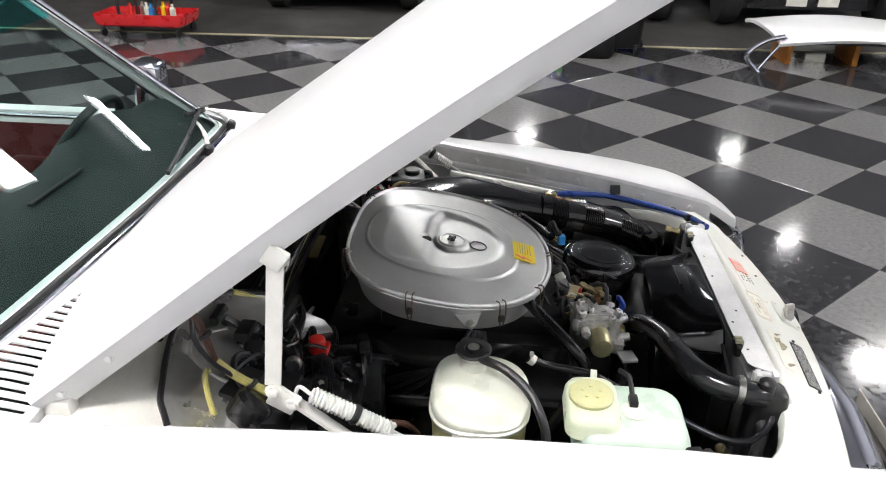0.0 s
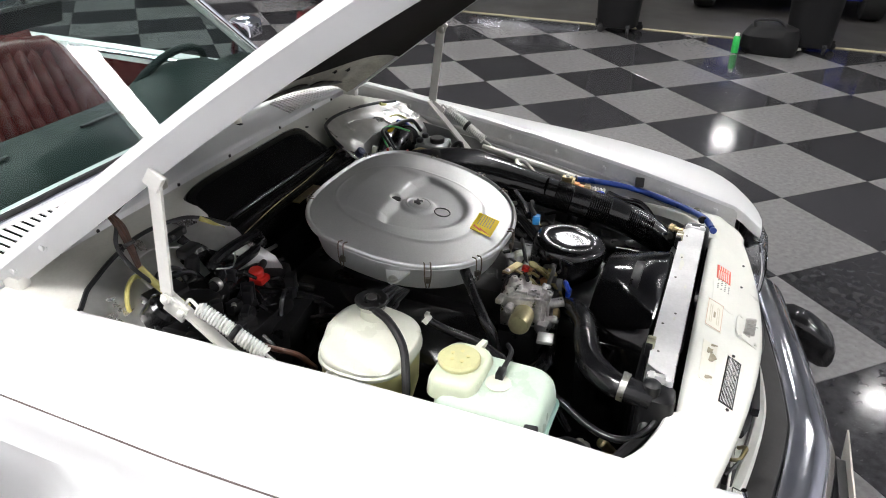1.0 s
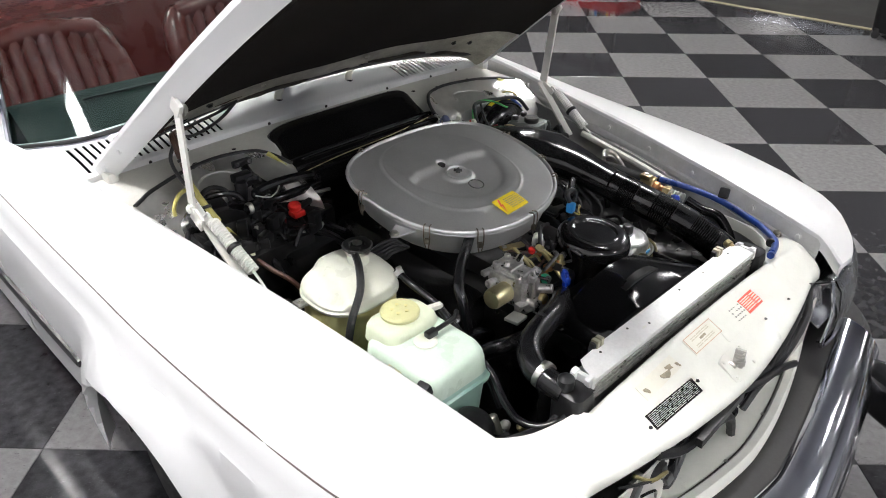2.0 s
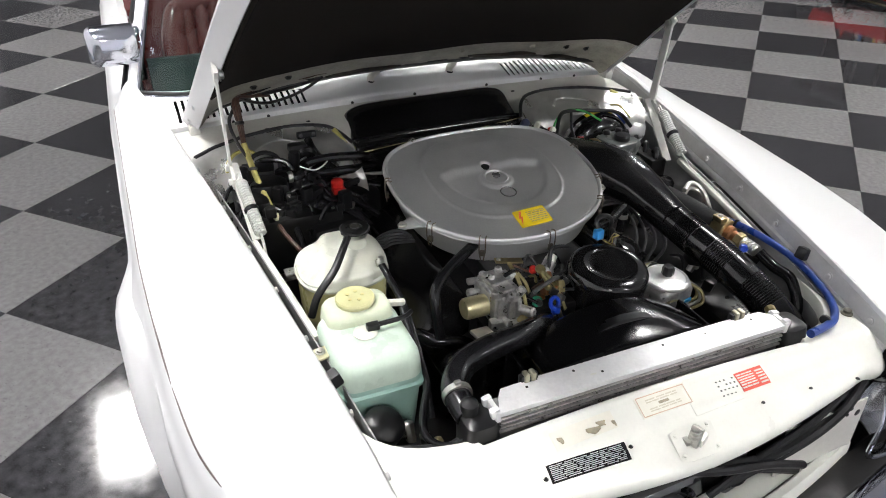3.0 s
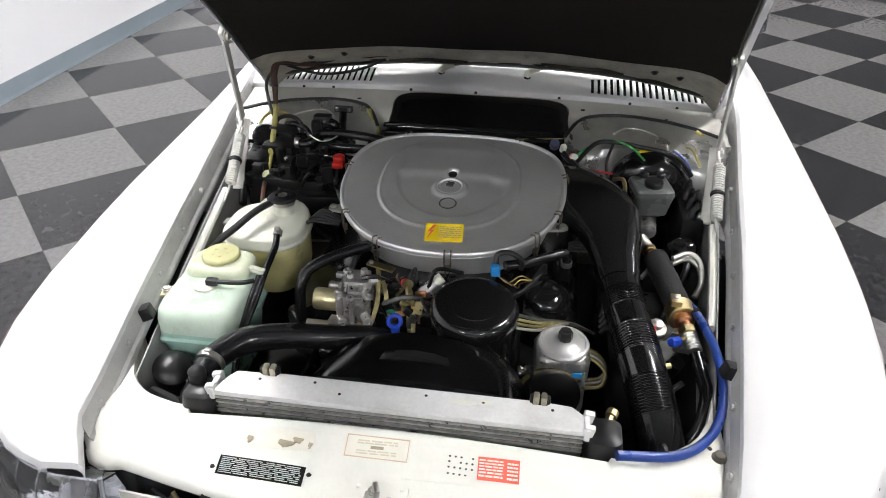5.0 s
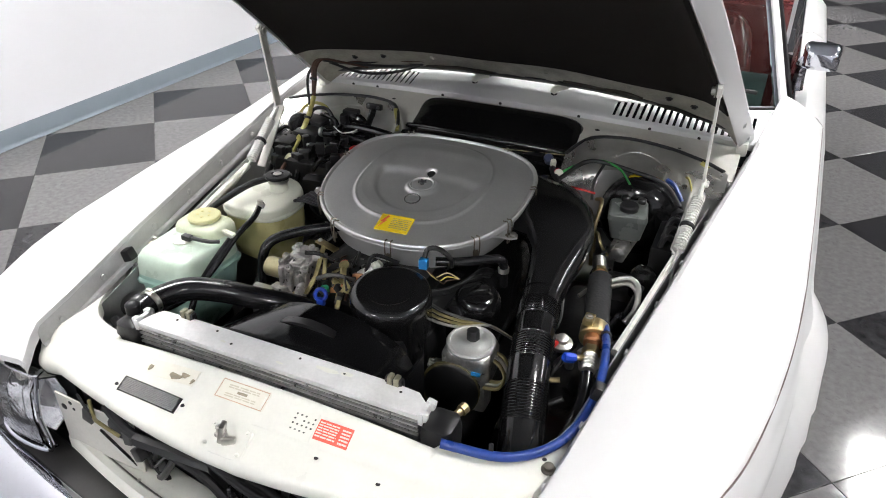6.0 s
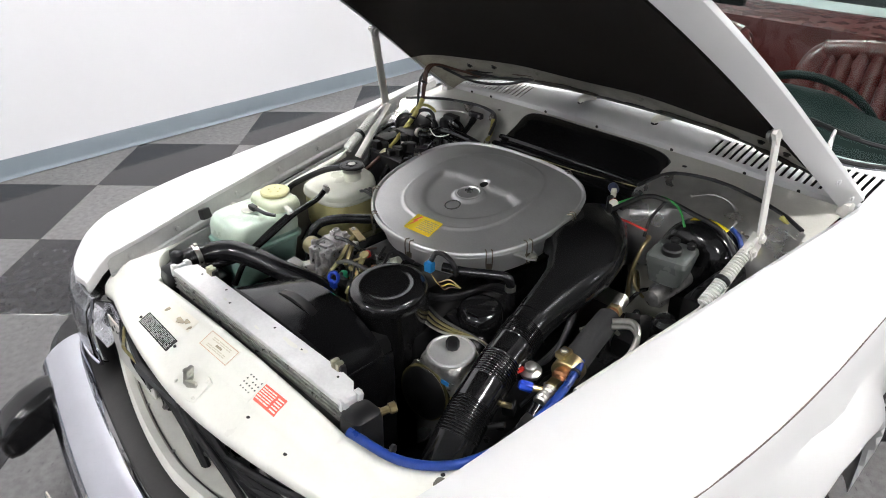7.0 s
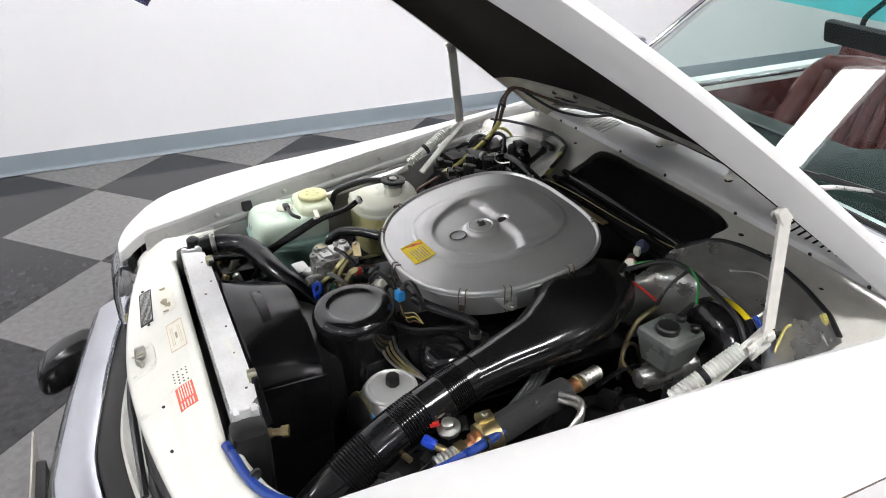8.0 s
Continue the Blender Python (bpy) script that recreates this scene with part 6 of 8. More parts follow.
for k in range(3):
    bm = B()
    tube(bm, [(0.335, -0.385 - 0.012 * k, 0.668), (0.362, -0.392 - 0.014 * k, 0.662), (0.380, -0.412 - 0.012 * k, 0.648), (0.372, -0.43 - 0.012 * k, 0.63), (0.34, -0.43 - 0.012 * k, 0.62)], 0.0042, 7)
    part("looped_pipe", bm, DULLBRASS if k != 1 else STEEL, ps, "looped brass-coloured pipe")

# washer tank
wt = thing("washer_tank", "pale green translucent washer fluid tank with a cream cap", "fluid tank", (-0.463, -0.41, 0.54))
bm = B()
rings = []
for z, cx, cy, w, h, r in ((0.545, -0.462, -0.425, 0.10, 0.13, 0.02), (0.57, -0.462, -0.425, 0.125, 0.155, 0.03), (0.684, -0.464, -0.418, 0.145, 0.180, 0.028), (0.689, -0.464, -0.418, 0.156, 0.193, 0.026), (0.697, -0.464, -0.418, 0.158, 0.195, 0.026), (0.702, -0.464, -0.418, 0.151, 0.187, 0.030), (0.712, -0.465, -0.417, 0.153, 0.188, 0.034)):
    rings.append([(x, y, z) for x, y in rounded(cx + 0.002, cy - 0.006, w * 1.10, h * 1.09, r)])
loft(bm, rings)
lowt = part("tank_lower", bm, TANKGREEN, wt, "green fluid showing through the lower tank")
bm = B()
rings = []
for z, cx, cy, w, h, r in ((0.711, -0.465, -0.417, 0.153, 0.188, 0.034), (0.735, -0.466, -0.415, 0.154, 0.187, 0.036), (0.750, -0.466, -0.414, 0.151, 0.183, 0.038), (0.760, -0.466, -0.413, 0.143, 0.174, 0.040), (0.766, -0.466, -0.412, 0.128, 0.160, 0.040), (0.768, -0.466, -0.41, 0.10, 0.13, 0.035)):
    rings.append([(x, y, z) for x, y in rounded(cx + 0.002, cy - 0.006, w * 1.10, h * 1.09, r)])
loft(bm, rings)
part("tank_upper", bm, WASHWHITE, wt, "pale mint-white upper tank")
bm = B()
rings = []
for z, w, h in ((0.750, 0.142, 0.100), (0.776, 0.137, 0.095), (0.785, 0.130, 0.088), (0.790, 0.116, 0.076), (0.791, 0.08, 0.05)):
    rings.append([(x, y, z) for x, y in rounded(-0.462, -0.350, w, h, min(0.028, 0.45 * h))])
loft(bm, rings)
part("tank_shoulder", bm, SHOULDER, wt, "cream-green filler shoulder")
bm = B()
lathe(bm, [(0.034, 0), (0.040, 0.003), (0.041, 0.010), (0.038, 0.013), (0.010, 0.0145)], (-0.463, -0.346, 0.790), (0, 0, 1), 36)
cap = part("filler_cap", bm, CAPCREAM, wt, "aged cream round cap")
bm = B()
for a in range(5):
    lathe(bm, [(0.004, 0), (0.004, 0.002)], (-0.463 + 0.016 * math.cos(a * 1.257), -0.346 + 0.016 * math.sin(a * 1.257), 0.8035), (0, 0, 1), 8)
part("cap_dots", bm, TANKYELLOW, cap)
bm = B()
lathe(bm, [(0.024, 0), (0.024, 0.004), (0.018, 0.007), (0.008, 0.008)], (-0.468, -0.426, 0.767), (0, 0, 1), 28)
sen = part("sensor_disc", bm, TANKWHITE, wt, "white sensor disc")
bm = B()
box(bm, (-0.452, -0.425, 0.780), (0.026, 0.016, 0.014), 0.003)
part("sensor_plug", bm, BLACKSATIN, sen)
bm = B()
tube(bm, [(-0.443, -0.425, 0.781), (-0.39, -0.425, 0.784), (-0.365, -0.41, 0.782)], 0.005, 8)
part("sensor_lead", bm, RUBBER, sen)
bm = B()
box(bm, (-0.551, -0.425, 0.745), (0.04, 0.035, 0.005), 0.001, (0, -8, 0))
tabp = part("mounting_tab", bm, CREAM, wt)
bolt(tabp, (-0.560, -0.425, 0.749), 0.007)
bm = B()
bar(bm, (-0.40, -0.358, 0.777), (-0.362, -0.362, 0.772), 0.012, 0.010)
part("spout", bm, TANKWHITE, wt)
bm = B()
box(bm, (-0.47, -0.43, 0.45), (0.12, 0.16, 0.20), 0.02)
part("tank_bracket", bm, BLACKSATIN, wt)

# coolant expansion tank
ct = thing("coolant_tank", "milky white coolant expansion tank with a dark metal cap", "coolant tank", (-0.44, -0.15, 0.60))


def blob(z, r, n=72):
    ring = []
    for k in range(n):
        a = 2 * math.pi * k / n
        c, s = math.cos(a), math.sin(a)
        rr = r * (abs(c) ** 2.7 + abs(s) ** 2.7) ** (-1 / 2.7) * 0.95
        x, y = -0.436 + rr * c * 0.96, -0.145 + rr * s * 0.88
        top = max(0.0, min(1.0, (z - 0.75) / 0.045))
        dz = 0.15 * (y + 0.07) * top * top - 0.020 * top * soft(x + 0.486 - 0.25 * (y + 0.15), 0.004)
        ring.append((x, y, z + dz))
    return ring


bm = B()
loft(bm, [blob(z, r) for z, r in ((0.60, 0.07), (0.62, 0.095), (0.66, 0.106), (0.740, 0.109))])
part("tank_bottom", bm, TANKYELLOW, ct, "yellow coolant showing through the lower half")
bm = B()
loft(bm, [blob(z, r) for z, r in ((0.739, 0.110), (0.743, 0.1145), (0.749, 0.1145), (0.753, 0.110), (0.771, 0.1112), (0.781, 0.109), (0.788, 0.1055), (0.793, 0.100), (0.7965, 0.092), (0.799, 0.082), (0.801, 0.068), (0.802, 0.052), (0.802, 0.036), (0.802, 0.02))])
part("tank_top", bm, TANKWHITE, ct, "milky white upper half", 50)
bm = B()
lathe(bm, [(0.026, 0), (0.024, 0.03), (0.025, 0.042)], (-0.394, -0.128, 0.785), (0, 0, 1), 24)
part("neck", bm, TANKWHITE, ct)
bm = B()
lathe(bm, [(0.0255, 0), (0.0285, 0.001), (0.0285, 0.011), (0.0255, 0.012)], (-0.394, -0.128, 0.8145), (0, 0, 1), 28)
part("neck_band", bm, STEEL, ct, "bright steel band round the neck")
bm = B()
lathe(bm, [(0.011, 0), (0.011, 0.0018), (0.008, 0.0022), (0.0055, 0.0012), (0.002, 0.001)], (-0.394, -0.128, 0.8362), (0, 0, 1), 20)
part("cap_centre", bm, STEEL, ct, "bright worn centre of the cap")
bm = B()
lathe(bm, [(0.028, 0), (0.034, 0.002), (0.035, 0.006), (0.032, 0.009), (0.018, 0.0095), (0.016, 0.006), (0.010, 0.006), (0.009, 0.010), (0.004, 0.0105)], (-0.394, -0.128, 0.826), (0, 0, 1), 28)
box(bm, (-0.394, -0.128, 0.831), (0.076, 0.016, 0.005), 0.002, (0, 0, 30))
part("pressure_cap", bm, mat("black_worn_cap", (0.02, 0.02, 0.02), 0.35, 0.3, vary=0.4, scale=60), ct, "dark worn steel pressure cap")
bm = B()
tube(bm, [(-0.415, -0.145, 0.825), (-0.44, -0.19, 0.822), (-0.475, -0.235, 0.80), (-0.52, -0.262, 0.765), (-0.54, -0.27, 0.72)], 0.0085, 10)
part("overflow_hose", bm, RUBBER, ct, "black overflow hose")
bm = B()
box(bm, (-0.545, -0.115, 0.742), (0.03, 0.03, 0.006), 0.001)
brk = part("tank_bracket", bm, ALUCAST, ct)
bolt(brk, (-0.545, -0.115, 0.745), 0.006)

# brake booster with its fluid reservoir
bb = thing("brake_booster", "gloss black brake booster with a grey master cylinder reservoir", "brake booster", (0.50, 0.20, 0.62))
bm = B()
lathe(bm, [(0.05, -0.01), (0.10, 0.0), (0.112, 0.012), (0.112, 0.03), (0.104, 0.036), (0.104, 0.044), (0.108, 0.05), (0.104, 0.06), (0.085, 0.075), (0.05, 0.085)], (0.512, 0.275, 0.735), (-0.05, -1, 0.02), 44)
part("servo_drum", bm, BLACKGLOSS, bb)
bm = B()
pts = [(0.512 + 0.113 * math.cos(a), 0.262, 0.735 + 0.113 * math.sin(a)) for a in np.linspace(1.15, 2.0, 8)]
sheet(bm, [[(x, y, z), (x, y - 0.016, z)] for x, y, z in pts], 0.001)
part("yellow_label", bm, YELLOW, bb, "curved yellow label")
bm = B()
rings = []
for z, w, h in ((0.735, 0.05, 0.06), (0.745, 0.075, 0.085), (0.795, 0.095, 0.10), (0.80, 0.098, 0.104), (0.812, 0.094, 0.10), (0.816, 0.085, 0.09)):
    rings.append([(x, y, z) for x, y in rounded(0.497, 0.118, w, h, 0.012, 4, 10)])
loft(bm, rings)
part("fluid_reservoir", bm, mat("grey_translucent_plastic", (0.115, 0.125, 0.12), 0.28, vary=0.15, sub=0.1), bb, "grey translucent fluid reservoir")
bm = B()
lathe(bm, [(0.023, 0), (0.024, 0.012), (0.021, 0.016), (0.010, 0.017)], (0.500, 0.105, 0.815), (0, 0, 1), 24)
part("reservoir_cap", bm, BLACKSATIN, bb)
bm = B()
lathe(bm, [(0.011, 0), (0.012, 0.01), (0.008, 0.014)], (0.480, 0.155, 0.814), (0, 0, 1), 16)
lathe(bm, [(0.010, 0), (0.011, 0.012), (0.007, 0.015)], (0.522, 0.155, 0.814), (0, 0, 1), 16)
part("sensor_cap", bm, BLACKSATIN, bb)
bm = B()
lathe(bm, [(0.022, 0), (0.024, 0.06), (0.020, 0.16), (0.010, 0.165)], (0.505, 0.21, 0.715), (-0.05, -1, -0.02), 18)
box(bm, (0.49, 0.10, 0.70), (0.04, 0.05, 0.05), 0.008)
part("master_cylinder", bm, ALUCAST, bb)
bm = B()
box(bm, (0.52, 0.26, 0.60), (0.12, 0.10, 0.12), 0.02)
part("pedal_bracket", bm, SOOT, bb)
bm = B()
tube(bm, [(0.47, 0.06, 0.70), (0.455, 0.04, 0.735), (0.44, 0.06, 0.755), (0.425, 0.10, 0.73), (0.42, 0.13, 0.66)], 0.004, 6)
part("brake_line", bm, BRASS, bb)


# ---- hoses, wires and small fittings of the bay ----
def hose(name, pts, r, material, label, category="hose", seg=12):
    bm = B()
    tube(bm, pts, r, seg)
    return solo(name, bm, material, label, category)


def clamp(parent, at, direction, r, material=None):
    bm = B()
    lathe(bm, [(r, -0.006), (r + 0.0022, -0.006), (r + 0.0022, 0.006), (r, 0.006)], at, direction, 20)
    a = Vector(at) + Vector((0, 0, r + 0.003))
    box(bm, a, (0.012, 0.008, 0.007), 0.001)
    return part("hose_clamp", bm, material or STEEL, parent, "steel hose clamp")


h = hose("upper_radiator_hose", [(-0.366, -0.690, 0.744), (-0.368, -0.655, 0.750), (-0.360, -0.615, 0.752), (-0.322, -0.570, 0.755), (-0.25, -0.543, 0.753), (-0.18, -0.525, 0.745), (-0.11, -0.49, 0.725), (-0.06, -0.45, 0.69)], [0.024, 0.025, 0.026, 0.027, 0.026, 0.025, 0.025, 0.025], HOSE, "thick gloss black upper radiator hose", seg=18)
clamp(h, (-0.366, -0.640, 0.753), (0.1, 1, 0.1), 0.026)
h = hose("drain_hose", [(-0.366, -0.692, 0.745), (-0.366, -0.708, 0.730), (-0.387, -0.704, 0.698), (-0.418, -0.674, 0.681), (-0.427, -0.635, 0.677), (-0.414, -0.595, 0.678), (-0.397, -0.562, 0.682), (-0.380, -0.53, 0.690), (-0.374, -0.49, 0.705), (-0.374, -0.43, 0.735), (-0.370, -0.37, 0.765)], 0.0078, HOSE, "black drain hose looping from the radiator neck past the washer tank")
clamp(h, (-0.366, -0.706, 0.733), (0, -0.7, -0.7), 0.0078)
bm = B()
lathe(bm, [(0.016, 0), (0.016, 0.022), (0.012, 0.026), (0.006, 0.03)], (-0.366, -0.690, 0.755), (0, 0, 1), 14)
solo("radiator_neck", bm, BLACKSATIN, "black radiator neck fitting with a plug", "fitting")
h = hose("breather_pipe", [(-0.115, -0.215, 0.79), (-0.17, -0.252, 0.786), (-0.235, -0.295, 0.778), (-0.277, -0.33, 0.762), (-0.287, -0.355, 0.73), (-0.285, -0.37, 0.66)], 0.0125, HOSE, "gloss black breather pipe below the air cleaner")
h = hose("overflow_pipe", [(-0.372, -0.232, 0.802), (-0.371, -0.245, 0.797), (-0.366, -0.28, 0.782), (-0.364, -0.35, 0.768), (-0.366, -0.42, 0.735), (-0.374, -0.50, 0.69), (-0.378, -0.55, 0.62)], 0.0078, HOSE, "black rubber pipe beside the tanks")
clamp(h, (-0.371, -0.240, 0.799), (0, -0.6, -0.4), 0.0085)
hose("lower_engine_hose", [(-0.26, -0.36, 0.56), (-0.27, -0.42, 0.63), (-0.24, -0.45, 0.65), (-0.17, -0.45, 0.64), (-0.12, -0.44, 0.60)], 0.019, HOSE, "curved black hose at the engine front", seg=14)
hose("lower_engine_hose", [(-0.335, -0.27, 0.56), (-0.32, -0.32, 0.64), (-0.30, -0.36, 0.65), (-0.24, -0.38, 0.64), (-0.20, -0.36, 0.60)], 0.016, HOSE, "curved black hose at the engine front", seg=14)

# throttle housing with its gold canister
th = thing("throttle_housing", "cast aluminium throttle housing with a brass-coloured canister", "throttle housing", (-0.167, -0.385, 0.66))
bm = B()
box(bm, (-0.158, -0.382, 0.735), (0.062, 0.092, 0.078), 0.007, (0, 0, 4))
part("cast_body", bm, ALUCAST, th)
for n, c, sz, rz in (("cast_flange", (-0.152, -0.366, 0.779), (0.052, 0.050, 0.016), 4), ("cast_flange", (-0.148, -0.400, 0.770), (0.030, 0.034, 0.022), 8), ("cast_lug", (-0.192, -0.338, 0.766), (0.030, 0.014, 0.012), -6),
                     ("cast_lug", (-0.118, -0.345, 0.764), (0.022, 0.022, 0.018), 20), ("cast_rib", (-0.174, -0.430, 0.742), (0.012, 0.014, 0.060), 0), ("cast_rib", (-0.150, -0.432, 0.742), (0.010, 0.014, 0.066), 0),
                     ("cast_rib", (-0.128, -0.428, 0.736), (0.012, 0.016, 0.050), 0), ("cast_lug", (-0.140, -0.420, 0.764), (0.026, 0.026, 0.014), -12), ("cast_foot", (-0.178, -0.438, 0.712), (0.040, 0.022, 0.026), -8),
                     ("cast_foot", (-0.135, -0.445, 0.706), (0.052, 0.024, 0.024), 6), ("cast_rib", (-0.123, -0.385, 0.748), (0.010, 0.070, 0.052), 4)):
    bm = B()
    box(bm, c, sz, 0.003, (0, 0, rz))
    part(n, bm, ALUCAST, th)
for x, y, z, r, l, d in ((-0.176, -0.352, 0.774, 0.010, 0.016, (0, 0, 1)), (-0.140, -0.352, 0.787, 0.008, 0.008, (0, 0, 1)), (-0.166, -0.372, 0.787, 0.007, 0.007, (0, 0, 1)), (-0.150, -0.432, 0.772, 0.009, 0.010, (0, -0.4, 1)), (-0.122, -0.418, 0.766, 0.010, 0.014, (0.6, -0.3, 1)),
                          (-0.180, -0.418, 0.774, 0.008, 0.008, (0, 0, 1)), (-0.118, -0.440, 0.735, 0.011, 0.022, (0.5, -1, 0.2)), (-0.165, -0.448, 0.722, 0.009, 0.014, (0, -1, 0.3)), (-0.195, -0.362, 0.752, 0.010, 0.020, (-1, 0, 0.1)), (-0.125, -0.368, 0.775, 0.009, 0.018, (1, 0.2, 0.4))):
    bm = B()
    lathe(bm, [(r, -0.012), (r, l), (r * 0.8, l + 0.002), (r * 0.45, l + 0.002), (r * 0.4, l - 0.003)], (x, y, z), d, 14)
    part("cast_boss", bm, ALUCAST, th)
for k in range(5):
    bm = B()
    box(bm, (-0.180 + 0.011 * k, -0.376, 0.7765), (0.0035, 0.070, 0.010), 0.001, (0, 0, 4))
    part("cooling_rib", bm, ALUCAST, th)
bm = B()
lathe(bm, [(0.024, 0), (0.024, 0.046), (0.021, 0.052), (0.010, 0.054)], (-0.189, -0.392, 0.738), (-1, -0.05, 0.05), 28)
part("canister", bm, PALEBRASS, th, "brass-coloured round canister")
bm = B()
lathe(bm, [(0.013, 0), (0.013, 0.01), (0.009, 0.014)], (-0.127, -0.445, 0.715), (0.1, -1, 0.1), 18)
part("end_cap", bm, BRASS, th)
bm = B()
box(bm, (-0.162, -0.39, 0.66), (0.06, 0.06, 0.10), 0.01)
part("housing_foot", bm, SOOT, th)
bm = B()
box(bm, (-0.222, -0.452, 0.712), (0.045, 0.035, 0.008), 0.003, (0, 8, 10))
solo("foil_bracket", bm, SILVER, "crumpled silver metal bracket beside the hose", "bracket")
bm = B()
bar(bm, (-0.137, -0.33, 0.80), (-0.077, -0.345, 0.795), 0.018, 0.004)
lk = part("link_plate", bm, BRASS, th, "yellow zinc link plate")
bolt(lk, (-0.129, -0.332, 0.802), 0.004)

# fuel and vacuum fittings in front of the air cleaner
fv = thing("fuel_fittings", "cluster of small metal and plastic fittings before the air cleaner", "fittings", (-0.03, -0.38, 0.66))
bm = B()
box(bm, (-0.02, -0.38, 0.685), (0.17, 0.11, 0.07), 0.012)
box(bm, (-0.07, -0.35, 0.73), (0.05, 0.04, 0.05), 0.008)
part("fitting_base", bm, SOOT, fv)
bm = B()
lathe(bm, [(0.0135, 0), (0.0135, 0.016), (0.012, 0.018), (0.012, 0.026)], (0.004, -0.325, 0.752), (0.55, 0.35, 0.45), 20)
part("white_collar", bm, TANKWHITE, fv, "off-white plastic collar")
bm = B()
lathe(bm, [(0.015, 0), (0.015, 0.04)], (-0.018, -0.342, 0.735), (0.55, 0.35, 0.45), 18)
part("collar_stub", bm, ALUCAST, fv)
bm = B()
lathe(bm, [(0.009, 0), (0.009, 0.01), (0.006, 0.012)], (-0.052, -0.352, 0.765), (0, -0.2, 1), 14)
part("red_plug", bm, RED, fv)
bm = B()
lathe(bm, [(0.011, 0), (0.011, 0.012), (0.007, 0.014)], (-0.072, -0.412, 0.722), (0, -0.2, 1), 16)
part("green_cap", bm, mat("green_cap_plastic", (0.03, 0.3, 0.16), 0.35), fv)
bm = B()
tube(bm, [(-0.043, -0.375, 0.775), (-0.036, -0.40, 0.75), (-0.03, -0.43, 0.715), (-0.02, -0.445, 0.68)], 0.005, 8)
lathe(bm, [(0.012, 0), (0.012, 0.004)], (-0.043, -0.368, 0.776), (0, -0.4, 1), 16)
part("steel_tab", bm, DULLBRASS, fv)
for pts, w in ((((-0.112, -0.345, 0.800), (-0.106, -0.372, 0.783), (-0.102, -0.405, 0.752), (-0.108, -0.440, 0.722)), 0.009), (((-0.098, -0.365, 0.780), (-0.088, -0.385, 0.765), (-0.083, -0.40, 0.745)), 0.008), (((-0.040, -0.375, 0.778), (-0.030, -0.395, 0.765), (-0.022, -0.425, 0.742), (-0.018, -0.450, 0.715)), 0.008)):
    bm = B()
    path = catmull(pts, 6)
    loft(bm, [[p + Vector((-w / 2, 0, 0)), p + Vector((w / 2, 0.004, 0)), p + Vector((w / 2, 0.006, -0.003)), p + Vector((-w / 2, 0.002, -0.003))] for p in path])
    part("zinc_strip", bm, DULLBRASS, fv, "bent yellow zinc strip")
bm = B()
m4 = axis_matrix((-0.054, -0.455, 0.746), (0.3, -0.8, 0.4))
tube(bm, [m4 @ Vector((0.0125 * math.cos(a), 0.0125 * math.sin(a), 0)) for a in np.linspace(0, 2 * math.pi, 17)], 0.0048, 8, 1, False)
box(bm, (-0.052, -0.459, 0.730), (0.018, 0.012, 0.018), 0.003)
part("blue_ring", bm, BLUE, fv, "bright blue plastic ring handle")
bm = B()
tube(bm, [(-0.052, -0.459, 0.730), (-0.056, -0.450, 0.67)], 0.004, 8)
part("dipstick_tube", bm, STEEL, fv)
random.seed(5)
for k in range(34):
    p = Vector((random.uniform(-0.11, 0.06), random.uniform(-0.43, -0.31), random.uniform(0.705, 0.765)))
    q = p + Vector((random.uniform(-0.08, 0.08), random.uniform(-0.04, 0.06), random.uniform(-0.04, 0.03)))
    mid = (p + q) / 2 + Vector((random.uniform(-0.02, 0.02), random.uniform(-0.02, 0.02), random.uniform(0.005, 0.03)))
    bm = B()
    tube(bm, [p, mid, q], random.choice((0.0025, 0.0035, 0.005)), 6)
    part("thin_lead", bm, random.choice((RUBBER, RUBBER, HOSE, DARKMETAL, DULLBRASS, BROWN)), fv)
for k in range(40):
    p = (random.uniform(-0.12, 0.06), random.uniform(-0.44, -0.31), random.uniform(0.715, 0.755))
    bm = B()
    if k % 2:
        lathe(bm, [(0.007, -0.03), (0.008, 0), (0.008, 0.008), (0.005, 0.012)], p, (random.uniform(-1, 1), random.uniform(-1, 0), 1), 8)
    else:
        box(bm, p, (random.uniform(0.012, 0.025), random.uniform(0.01, 0.02), random.uniform(0.012, 0.03)), 0.002, (random.uniform(-30, 30), random.uniform(-30, 30), random.uniform(0, 90)))
    part("small_fitting", bm, random.choice((DARKMETAL, DULLBRASS, ALUCAST, BLACKSATIN, BLACKSATIN, COPPER)), fv)

# blue connector with its lead
bc = thing("blue_connector", "light blue plug with coloured leads under the lid", "connector", (0.137, -0.317, 0.80))
bm = B()
box(bm, (0.137, -0.322, 0.803), (0.020, 0.018, 0.024), 0.003, (0, 0, 10))
part("plug", bm, LIGHTBLUE, bc)
bm = B()
tube(bm, [(0.137, -0.318, 0.815), (0.14, -0.305, 0.832), (0.165, -0.30, 0.835), (0.19, -0.295, 0.815), (0.19, -0.29, 0.79)], 0.006, 8)
part("black_lead", bm, RUBBER, bc)
for k, m in enumerate((BRASS, mat("yellow_wire", (0.5, 0.4, 0.08), 0.4), BROWN)):
    bm = B()
    tube(bm, [(0.145, -0.325, 0.79), (0.165 + 0.01 * k, -0.325, 0.775 - 0.005 * k), (0.19, -0.31, 0.785 - 0.01 * k), (0.215, -0.30, 0.77)], 0.0015, 6)
    part("coloured_lead", bm, m, bc)
